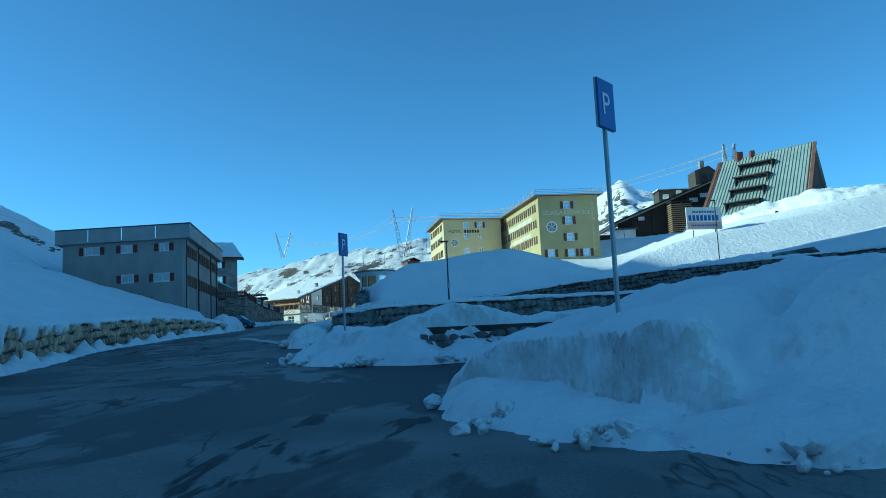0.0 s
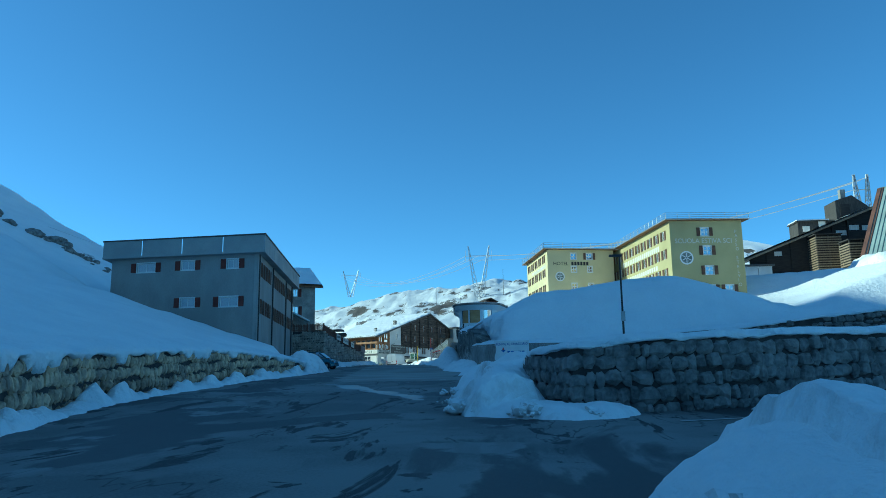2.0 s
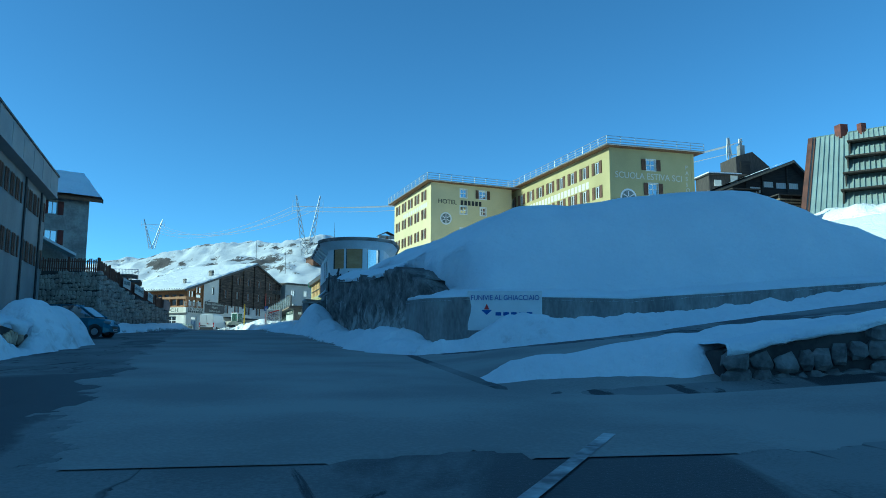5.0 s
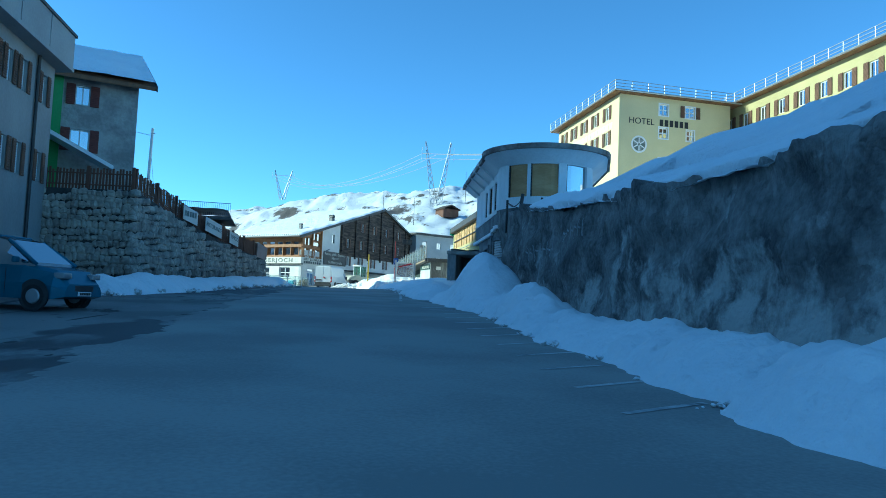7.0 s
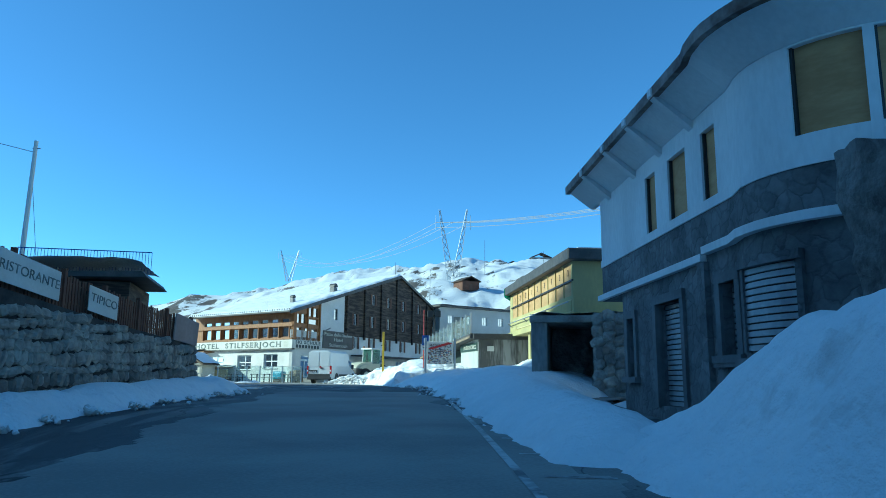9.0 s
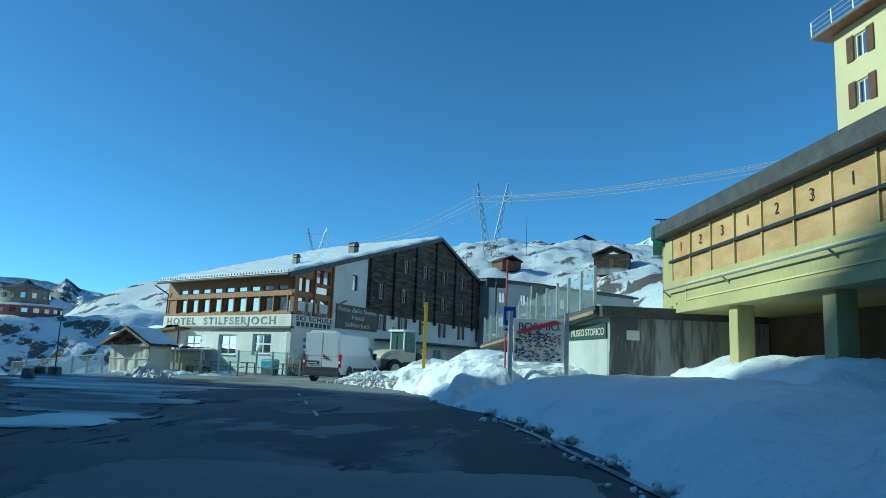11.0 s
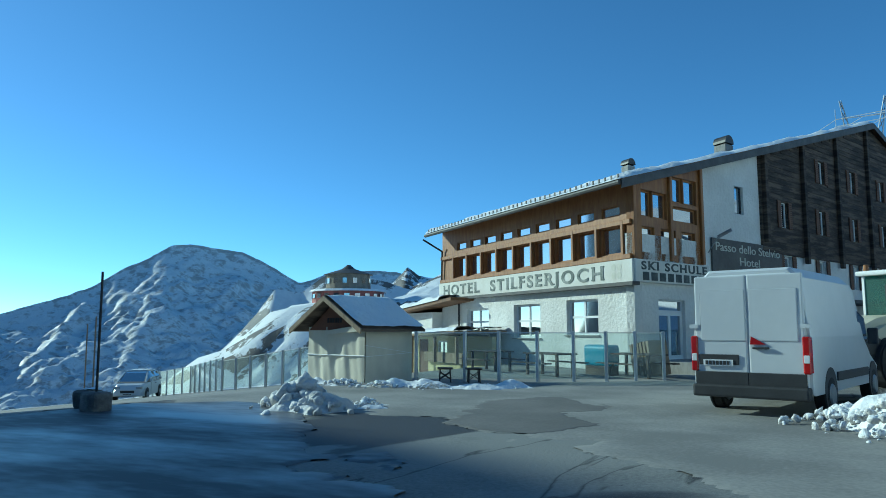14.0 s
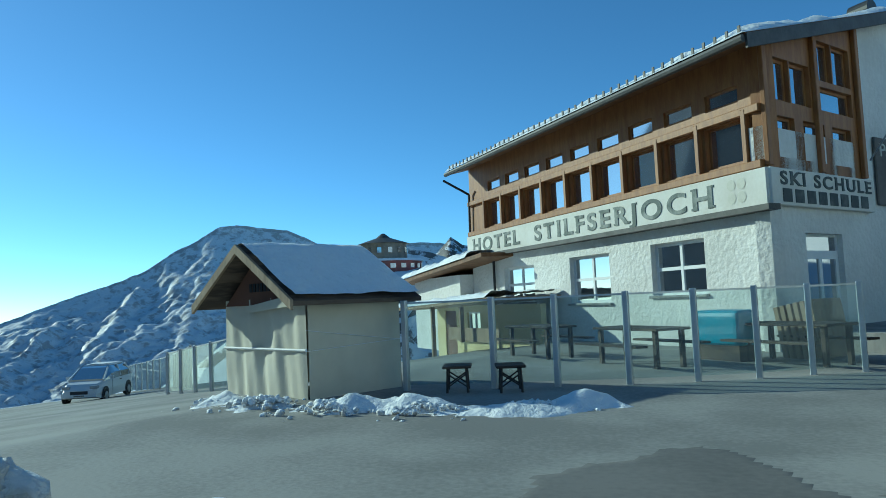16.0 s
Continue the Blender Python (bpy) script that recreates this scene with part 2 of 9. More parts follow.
def rubble_material(name, a, b, size, patch=None, joint=0.55, **kw):
    """A stone face: uneven blocks told apart by dark joints and relief; patch: colour of old render left on it."""
    m = material(name, a, b, 0.92, **kw)
    n, l = m.node_tree.nodes, m.node_tree.links
    p = n["Principled BSDF"]
    geo = n.new("ShaderNodeNewGeometry")
    nz = n.new("ShaderNodeTexNoise")
    nz.inputs["Scale"].default_value = 1.6
    nz.inputs["Detail"].default_value = 5
    l.new(geo.outputs["Position"], nz.inputs["Vector"])
    vm = n.new("ShaderNodeVectorMath")
    vm.operation = "MULTIPLY_ADD"
    l.new(nz.outputs["Color"], vm.inputs[0])
    vm.inputs[1].default_value = (0.7, 0.7, 0.7)
    l.new(geo.outputs["Position"], vm.inputs[2])
    joints = []
    for feature in ("DISTANCE_TO_EDGE", "F1"):
        v = n.new("ShaderNodeTexVoronoi")
        v.feature = feature
        v.inputs["Scale"].default_value = 1 / size
        l.new(vm.outputs[0], v.inputs["Vector"])
        joints.append(v)
    r = n.new("ShaderNodeValToRGB")
    r.color_ramp.elements[0].position, r.color_ramp.elements[1].position = 0.01, 0.11
    r.color_ramp.elements[0].color = (joint, joint, joint, 1)
    l.new(joints[0].outputs[0], r.inputs[0])
    mu = n.new("ShaderNodeMix")
    mu.data_type, mu.blend_type = "RGBA", "MULTIPLY"
    mu.inputs["Factor"].default_value = 1
    hs = n.new("ShaderNodeHueSaturation")
    mr = n.new("ShaderNodeMapRange")
    mr.inputs["To Min"].default_value, mr.inputs["To Max"].default_value = 0.75, 1.25
    l.new(joints[1].outputs["Color"], mr.inputs["Value"])
    l.new(mr.outputs[0], hs.inputs["Value"])
    l.new(n[m["ramp"]].outputs[0], hs.inputs["Color"])
    l.new(hs.outputs[0], mu.inputs["A"])
    l.new(r.outputs[0], mu.inputs["B"])
    out, height = mu.outputs["Result"], r.outputs[0]
    if patch:
        t = n.new("ShaderNodeTexNoise")
        t.inputs["Scale"].default_value = 0.75
        t.inputs["Detail"].default_value = 9
        t.inputs["Roughness"].default_value = 0.66
        l.new(geo.outputs["Position"], t.inputs["Vector"])
        r2 = n.new("ShaderNodeValToRGB")
        r2.color_ramp.elements[0].position, r2.color_ramp.elements[1].position = 0.53, 0.64
        lift = n.new("ShaderNodeSeparateXYZ")
        l.new(geo.outputs["Position"], lift.inputs[0])
        low = n.new("ShaderNodeMapRange")
        low.inputs["From Min"].default_value, low.inputs["From Max"].default_value = 10.2, 13.6
        low.inputs["To Min"].default_value, low.inputs["To Max"].default_value = 0.11, -0.16
        l.new(lift.outputs["Z"], low.inputs["Value"])
        total = n.new("ShaderNodeMath")
        l.new(t.outputs[0], total.inputs[0])
        l.new(low.outputs[0], total.inputs[1])
        l.new(total.outputs[0], r2.inputs[0])
        mx = n.new("ShaderNodeMix")
        mx.data_type = "RGBA"
        l.new(r2.outputs[0], mx.inputs["Factor"])
        l.new(out, mx.inputs["A"])
        mx.inputs["B"].default_value = (*patch, 1)
        out = mx.outputs["Result"]
    l.new(out, p.inputs["Base Color"])
    bp = n.new("ShaderNodeBump")
    bp.inputs["Strength"].default_value = 0.6
    bp.inputs["Distance"].default_value = 0.08
    l.new(height, bp.inputs["Height"])
    l.new(n["Bump"].outputs[0], bp.inputs["Normal"])
    l.new(bp.outputs[0], p.inputs["Normal"])
    return m


ROCK = rubble_material("dark_rock_face", (0.25, 0.243, 0.222), (0.085, 0.083, 0.079), 0.34, (0.46, 0.45, 0.41), joint=0.92, scale=1.1, fine=7.0, bump=0.9, depth=0.10)
GARAGE_STONE = rubble_material("dark_stone_cladding", (0.21, 0.21, 0.205), (0.12, 0.12, 0.12), 0.34, joint=0.8, scale=0.9, fine=7.0, bump=0.5, depth=0.05)
FRAME_STONE = material("dressed_grey_stone", (0.20, 0.20, 0.198), (0.135, 0.135, 0.134), 0.9, 0.8, 8, 0.3)
PORTAL_STONE = material("pale_portal_stones", (0.50, 0.47, 0.41), (0.27, 0.25, 0.22), 0.9, 1.8, 9, 0.6, depth=0.05, obj_rand=0.25)
CANVAS = material("cream_tarpaulin", (0.66, 0.62, 0.50), (0.58, 0.54, 0.43), 0.7, 0.8, 3, 0.25, depth=0.05)
RUBBER = material("rubber", (0.018, 0.018, 0.018), (0.026, 0.026, 0.026), 0.8, 5, 40, 0.1)
VAN_WHITE = material("white_car_paint", (0.70, 0.71, 0.71), (0.66, 0.67, 0.67), 0.3, 1, 6, 0.0, spec=0.6)
CAR_BLUE = material("blue_car_paint", (0.06, 0.14, 0.20), (0.05, 0.12, 0.18), 0.25, 1, 6, 0.0, spec=0.6, metal=0.3)
PLASTIC = material("black_plastic", (0.03, 0.031, 0.033), (0.04, 0.041, 0.043), 0.6, 3, 30, 0.05)
LAMP_RED = material("red_lamp_lens", (0.42, 0.012, 0.012), (0.34, 0.01, 0.01), 0.15, 3, 30, 0)


def asphalt_material():
    """Grey worn asphalt with hard-edged damp areas, tar-sealed cracks along the lane and small spots."""
    m = material("old_asphalt", (0.245, 0.245, 0.228), (0.155, 0.155, 0.146), 0.85, 0.3, 26, 0.6, spec=0.35, depth=0.012, mix=(0.40, 0.60))
    n, l = m.node_tree.nodes, m.node_tree.links
    p = n["Principled BSDF"]
    geo = n.new("ShaderNodeNewGeometry")

    def stain(scale, stretch, lo, hi, warp=0.8, offset=0.0):
        mp = n.new("ShaderNodeMapping")
        mp.inputs["Scale"].default_value = stretch
        mp.inputs["Location"].default_value = (offset, offset, 0)
        l.new(geo.outputs["Position"], mp.inputs["Vector"])
        t = n.new("ShaderNodeTexNoise")
        t.inputs["Scale"].default_value = scale
        t.inputs["Detail"].default_value = 7
        t.inputs["Roughness"].default_value = 0.55
        t.inputs["Distortion"].default_value = warp
        l.new(mp.outputs[0], t.inputs["Vector"])
        r = n.new("ShaderNodeValToRGB")
        r.color_ramp.elements[0].position, r.color_ramp.elements[1].position = lo, hi
        l.new(t.outputs[0], r.inputs[0])
        return r.outputs[0]

    def over(base, fac, colour):
        mx = n.new("ShaderNodeMix")
        mx.data_type = "RGBA"
        l.new(fac, mx.inputs["Factor"])
        l.new(base, mx.inputs["A"])
        mx.inputs["B"].default_value = (*colour, 1)
        return mx.outputs["Result"]

    damp = stain(0.16, (1, 0.45, 1), 0.50, 0.525)
    out = over(n[m["ramp"]].outputs[0], damp, (0.05, 0.05, 0.05))
    out = over(out, stain(0.5, (1.6, 0.35, 1), 0.60, 0.63, 1.5, 31.0), (0.05, 0.05, 0.05))
    out = over(out, stain(1.6, (1, 0.6, 1), 0.66, 0.68, 0.4, 77.0), (0.05, 0.05, 0.05))
    out = over(out, stain(0.35, (1.2, 0.8, 1), 0.60, 0.63, 0.2, 11.0), (0.21, 0.21, 0.196))
    out = over(out, stain(90.0, (1, 1, 1), 0.60, 0.72, 0.0, 5.0), (0.30, 0.30, 0.29))
    # narrow tar lines: the level set of a slow noise drawn out along the road
    mp = n.new("ShaderNodeMapping")
    mp.inputs["Scale"].default_value = (0.55, 0.12, 1)
    l.new(geo.outputs["Position"], mp.inputs["Vector"])
    t = n.new("ShaderNodeTexNoise")
    t.inputs["Scale"].default_value = 0.55
    t.inputs["Detail"].default_value = 5
    t.inputs["Roughness"].default_value = 0.6
    l.new(mp.outputs[0], t.inputs["Vector"])
    r = n.new("ShaderNodeValToRGB")
    e = r.color_ramp.elements
    e[0].position, e[0].color = 0.444, (0, 0, 0, 1)
    e[1].position, e[1].color = 0.456, (0, 0, 0, 1)
    mid = e.new(0.45)
    mid.color = (0.85, 0.85, 0.85, 1)
    l.new(t.outputs[0], r.inputs[0])
    out = over(out, r.outputs[0], (0.035, 0.035, 0.036))
    l.new(out, p.inputs["Base Color"])
    mr = n.new("ShaderNodeMapRange")
    mr.inputs["To Min"].default_value, mr.inputs["To Max"].default_value = 0.88, 0.62
    l.new(damp, mr.inputs["Value"])
    l.new(mr.outputs[0], p.inputs["Roughness"])
    return m


WATER = material("melt_water", (0.06, 0.062, 0.065), (0.11, 0.11, 0.112), 0.38, 1.5, 6, 0.3, spec=0.6, depth=0.01)
ICE = material("icy_wet_asphalt", (0.04, 0.041, 0.042), (0.20, 0.203, 0.207), 0.30, 0.4, 5, 0.25, spec=0.4, depth=0.01, stretch=(0.5, 1.2, 1), mix=(0.38, 0.62))
ice_rough = ICE.node_tree.nodes.new("ShaderNodeMapRange")
ice_rough.inputs["From Min"].default_value, ice_rough.inputs["From Max"].default_value = 0.38, 0.62
ice_rough.inputs["To Min"].default_value, ice_rough.inputs["To Max"].default_value = 0.6, 0.3
ICE.node_tree.links.new(ICE.node_tree.nodes["Noise Texture"].outputs[0], ice_rough.inputs["Value"])
ICE.node_tree.links.new(ice_rough.outputs[0], ICE.node_tree.nodes["Principled BSDF"].inputs["Roughness"])
ASPHALT = asphalt_material()
PALE_ASPHALT = material("dry_pale_asphalt", (0.31, 0.30, 0.275), (0.20, 0.195, 0.18), 0.9, 0.5, 18, 0.4, depth=0.01, mix=(0.38, 0.62))

# ---- building helpers ----


def part(name, bm, mat, parent=None, label="", smooth=False, m=None):
    """Link a bmesh as one mesh object; m: its pose in the parent's space."""
    if m is not None and abs(m.col[0].to_3d().dot(m.col[1].to_3d())) > 1e-4:
        bmesh.ops.transform(bm, matrix=m, verts=bm.verts[:])
        m = None
    me = bpy.data.meshes.new(name)
    bm.normal_update()
    bm.to_mesh(me)
    bm.free()
    if smooth:
        me.polygons.foreach_set("use_smooth", [True] * len(me.polygons))
    me.materials.append(mat)
    ob = new(name, me)
    if parent is not None:
        ob.parent = parent
    if m is not None:
        ob.matrix_basis = m
    if label:
        ob["label"] = label
    return ob


def shared(name, me, parent, m):
    ob = new(name, me)
    ob.parent = parent
    ob.matrix_basis = m
    return ob


def thing(name, m, label, category, group="", kind=""):
    ob = new(name)
    ob.empty_display_size = 0.2
    ob.matrix_basis = m
    return tagged(ob, label, category, group, kind)


def box(bm, x0, x1, y0, y1, z0, z1, m=None):
    vs = [bm.verts.new((x, y, z)) for z in (z0, z1) for y in (y0, y1) for x in (x0, x1)]
    for f in ((0, 2, 3, 1), (4, 5, 7, 6), (0, 1, 5, 4), (2, 6, 7, 3), (0, 4, 6, 2), (1, 3, 7, 5)):
        bm.faces.new([vs[i] for i in f])
    if m is not None:
        bmesh.ops.transform(bm, matrix=m, verts=vs)
    return vs


def boxes(*bs):
    bm = bmesh.new()
    for b in bs:
        box(bm, *b)
    return bm


def soft_box(x0, x1, y0, y1, z0, z1, r=0.02, seg=2):
    bm = boxes((x0, x1, y0, y1, z0, z1))
    bmesh.ops.bevel(bm, geom=bm.edges[:], offset=r, segments=seg, affect="EDGES", profile=0.6)
    return bm


def tube(bm, a, b, r, r2=None, n=8):
    """A round bar from a to b."""
    a, b = Vector(a), Vector(b)
    r2 = r if r2 is None else r2
    q = (b - a).to_track_quat("Z", "Y")
    rings = []
    for p, rad in ((a, r), (b, r2)):
        rings.append([bm.verts.new(p + q @ Vector((rad * math.cos(2 * math.pi * i / n), rad * math.sin(2 * math.pi * i / n), 0))) for i in range(n)])
    for i in range(n):
        bm.faces.new((rings[0][i], rings[0][(i + 1) % n], rings[1][(i + 1) % n], rings[1][i]))
    bm.faces.new(rings[0][::-1])
    bm.faces.new(rings[1])
    return bm


def tubes(*bs):
    bm = bmesh.new()
    for b in bs:
        tube(bm, *b)
    return bm


def prism(pts, y0, y1):
    """An outline in x and z, given depth in y."""
    bm = bmesh.new()
    a = [bm.verts.new((x, y0, z)) for x, z in pts]
    b = [bm.verts.new((x, y1, z)) for x, z in pts]
    n = len(pts)
    bm.faces.new(a)
    bm.faces.new(b[::-1])
    for i in range(n):
        bm.faces.new((a[i], b[i], b[(i + 1) % n], a[(i + 1) % n]))
    bmesh.ops.recalc_face_normals(bm, faces=bm.faces[:])
    return bm


def profile_x(outline, x0, x1):
    """An outline in y and z, drawn out along x."""
    bm = bmesh.new()
    a = [bm.verts.new((x0, y, z)) for y, z in outline]
    b = [bm.verts.new((x1, y, z)) for y, z in outline]
    n = len(outline)
    bm.faces.new(a)
    bm.faces.new(b[::-1])
    for i in range(n):
        bm.faces.new((a[i], b[i], b[(i + 1) % n], a[(i + 1) % n]))
    bmesh.ops.recalc_face_normals(bm, faces=bm.faces[:])
    return bm


def pipe(pts, r, n=6):
    """One bent round bar through the points."""
    bm = bmesh.new()
    pts = [Vector(p) for p in pts]
    rings = []
    for i, p in enumerate(pts):
        q = (pts[min(i + 1, len(pts) - 1)] - pts[max(i - 1, 0)]).to_track_quat("Z", "Y")
        rings.append([bm.verts.new(p + q @ Vector((r * math.cos(2 * math.pi * k / n), r * math.sin(2 * math.pi * k / n), 0))) for k in range(n)])
    for a, b in zip(rings, rings[1:]):
        for k in range(n):
            bm.faces.new((a[k], a[(k + 1) % n], b[(k + 1) % n], b[k]))
    bm.faces.new(rings[0][::-1])
    bm.faces.new(rings[-1])
    return bm


def facing(a, b, z=0.0):
    """The frame of a wall from a (the viewer's left end) to b: x along it, y into it, z up."""
    u = Vector((b[0] - a[0], b[1] - a[1], 0)).normalized()
    v = Vector((-u.y, u.x, 0))
    return Matrix(((u.x, v.x, 0, a[0]), (u.y, v.y, 0, a[1]), (0, 0, 1, z), (0, 0, 0, 1)))


def span(a, b):
    return math.hypot(b[0] - a[0], b[1] - a[1])


def pierced(length, z0, z1, holes, thick=0.35, cuts=()):
    """A wall of that length in x, with holes (x0, x1, z0, z1) right through; cuts: planes (point, outward normal) that trim it."""
    bm = bmesh.new()
    xs = sorted({0.0, length, *[h[0] for h in holes], *[h[1] for h in holes]})
    zs = sorted({z0, z1, *[h[2] for h in holes], *[h[3] for h in holes]})
    xs = [x for x in xs if 0 <= x <= length]
    zs = [z for z in zs if z0 <= z <= z1]
    for xa, xb in zip(xs, xs[1:]):
        for za, zb in zip(zs, zs[1:]):
            xm, zm = (xa + xb) / 2, (za + zb) / 2
            if not any(h[0] < xm < h[1] and h[2] < zm < h[3] for h in holes):
                box(bm, xa, xb, 0, thick, za, zb)
    bmesh.ops.remove_doubles(bm, verts=bm.verts[:], dist=1e-4)
    seen = {}
    for f in bm.faces:
        seen.setdefault(tuple(round(c, 3) for c in f.calc_center_median()), []).append(f)
    bmesh.ops.delete(bm, geom=[f for fs in seen.values() if len(fs) > 1 for f in fs], context="FACES_ONLY")
    for co, no in cuts:
        r = bmesh.ops.bisect_plane(bm, geom=bm.verts[:] + bm.edges[:] + bm.faces[:], plane_co=co, plane_no=no, clear_outer=True)
        ed = [e for e in r["geom_cut"] if isinstance(e, bmesh.types.BMEdge)]
        bmesh.ops.holes_fill(bm, edges=ed)
    return bm


def window(parent, x0, x1, z0, z1, frame_mat, nx=2, nz=1, bar=0.06, deep=0.12, sill=None, shutters=None, trim=None, glass=None, shutter_w=0.42, trim_w=0.09):
    """A framed window in a wall's frame, with each pane a mesh of its own; optional sill, trim and open shutters."""
    w = new("window")
    w.parent = parent
    bm = bmesh.new()
    box(bm, x0, x1, deep, deep + 0.07, z1 - bar, z1)
    box(bm, x0, x1, deep, deep + 0.07, z0, z0 + bar)
    px = [x0 + (x1 - x0) * i / nx for i in range(nx + 1)]
    pz = [z0 + (z1 - z0) * i / nz for i in range(nz + 1)]
    for i, x in enumerate(px):
        c = x + bar / 2 if i == 0 else x - bar / 2 if i == nx else x
        box(bm, c - bar / 2, c + bar / 2, deep - 0.003, deep + 0.073, z0 + bar, z1 - bar)
    for z in pz[1:-1]:
        box(bm, x0 + bar, x1 - bar, deep + 0.004, deep + 0.066, z - bar / 2, z + bar / 2)
    part("frame", bm, frame_mat, w)
    for i in range(nx):
        for j in range(nz):
            part("pane", boxes((px[i] + 0.01, px[i + 1] - 0.01, deep + 0.03, deep + 0.045, pz[j] + 0.01, pz[j + 1] - 0.01)), glass or PANE, w)
    if sill:
        part("sill", soft_box(x0 - 0.08, x1 + 0.08, -0.09, deep, z0 - 0.07, z0 - 0.004, 0.012, 1), sill, w)
    if trim:
        t = trim_w
        part("trim", boxes((x0 - t, x1 + t, -0.02, 0.0, z1, z1 + t), (x0 - t, x1 + t, -0.02, 0.0, z0 - t, z0), (x0 - t, x0, -0.018, 0.0, z0, z1), (x1, x1 + t, -0.018, 0.0, z0, z1)), trim, w)
    if shutters:
        t = trim_w if trim else 0.0
        for a, b in ((x0 - shutter_w - t, x0 - t - 0.01), (x1 + t + 0.01, x1 + t + shutter_w)):
            k = max(4, int((z1 - z0) / 0.09))
            outline = [(-0.035, z1 + 0.03), (-0.035, z0 - 0.03), (-0.07, z0 - 0.03)]
            for i in range(k):
                zz = z0 + (z1 - z0) * i / k
                outline += [(-0.092, zz), (-0.066, zz + (z1 - z0) * 0.9 / k)]
            outline.append((-0.07, z1 + 0.03))
            part("shutter", profile_x(outline, a, b), shutters, w)
    return w


SERIFS = {"H": "LtLbRtRb", "T": "Cb", "E": "LtLb", "L": "LtLb", "S": "", "I": "CtCb", "F": "LtLb", "R": "LtLbRb", "J": "Rt", "O": "", "C": "", "K": "LtLbRtRb", "U": "LtRt", "A": "LbRb", "P": "LtLb", "N": "LtLbRt"}


def letters(parent, text, size, x, z, mat, y=-0.012, m=None, thick=0.01, align="LEFT", width=None, name="letter", spread=1.0, bold=0.0, serif=False):
    """Raised lettering on a wall's frame, from the built-in font, each letter a mesh of its own; width squeezes it to that length, serif adds slab feet."""
    cu = bpy.data.curves.new(name, "FONT")
    cu.body, cu.size, cu.extrude, cu.align_x, cu.space_character, cu.offset = text, size, thick, align, spread, bold * size
    tmp = bpy.data.objects.new(name, cu)
    scene.collection.objects.link(tmp)
    me = bpy.data.meshes.new_from_object(tmp.evaluated_get(bpy.context.evaluated_depsgraph_get()))
    bpy.data.objects.remove(tmp)
    bpy.data.curves.remove(cu)
    me.transform(Matrix.Rotation(radians(90), 4, "X"))
    if width:
        xs = [v.co.x for v in me.vertices]
        me.transform(Matrix.Diagonal((width / (max(xs) - min(xs)), 1, 1, 1)))
    bm = bmesh.new()
    bm.from_mesh(me)
    bpy.data.meshes.remove(me)
    left = set(bm.faces)
    groups = []
    while left:
        todo, isle = [left.pop()], []
        while todo:
            f = todo.pop()
            isle.append(f)
            for e in f.edges:
                for g in e.link_faces:
                    if g in left:
                        left.discard(g)
                        todo.append(g)
        lo, hi = min(v.co.x for f in isle for v in f.verts), max(v.co.x for f in isle for v in f.verts)
        groups.append([lo, hi, isle])
    groups.sort(key=lambda g: g[0])
    merged = []
    for g in groups:
        if merged and g[0] < merged[-1][1] - 0.3 * (g[1] - g[0]):
            merged[-1][1] = max(merged[-1][1], g[1])
            merged[-1][2] += g[2]
        else:
            merged.append(g)
    signs = [c for c in text if c != " "]
    base = (m or Matrix.Identity(4)) @ Matrix.Translation((x, y, z))
    out = []
    for k, (lo, hi, isle) in enumerate(merged):
        one = bmesh.new()
        copies = {v: one.verts.new(v.co) for v in {v for f in isle for v in f.verts}}
        for f in isle:
            one.faces.new([copies[v] for v in f.verts])
        if serif and len(signs) == len(merged):
            w, stem = size * 0.15, size * 0.075
            code = SERIFS.get(signs[k], "")
            for a, b in zip(code[::2], code[1::2]):
                cx = {"L": lo + stem, "R": hi - stem, "C": (lo + hi) / 2}[a]
                z0 = 0.0 if b == "b" else size * 0.66
                box(one, cx - w, cx + w, -thick * 0.9, thick * 0.9, z0 - size * 0.01, z0 + size * 0.06)
        out.append(part(name, one, mat, parent, m=base))
    bm.free()
    return out


def bars(parent, x0, x1, z0, z1, mat, n=6, y=-0.01, name="letter_bar"):
    """Plain bars in place of writing."""
    w = (x1 - x0) / n
    return part(name, boxes(*[(x0 + w * i, x0 + w * (i + 0.72), y - 0.006, y + 0.006, z0, z1) for i in range(n)]), mat, parent)


def smooth01(a, b, v):
    t = min(1.0, max(0.0, (v - a) / (b - a)))
    return t * t * (3 - 2 * t)


def fbm(x, y, s, octaves=4, seed=0.0):
    v, a, f = 0.0, 1.0, 1.0
    for _ in range(octaves):
        v += a * noise.noise((x * f / s + seed, y * f / s - seed * 0.7, seed * 1.3))
        a *= 0.5
        f *= 2.1
    return v


def edge_distance(poly, x, y):
    """Signed distance to a polygon's outline: positive inside."""
    inside, best = False, 1e9
    for (xa, ya), (xb, yb) in zip(poly, poly[1:] + poly[:1]):
        if (ya > y) != (yb > y) and x < (xb - xa) * (y - ya) / (yb - ya) + xa:
            inside = not inside
        dx, dy = xb - xa, yb - ya
        t = min(1, max(0, ((x - xa) * dx + (y - ya) * dy) / (dx * dx + dy * dy)))
        best = min(best, math.hypot(x - xa - t * dx, y - ya - t * dy))
    return best if inside else -best


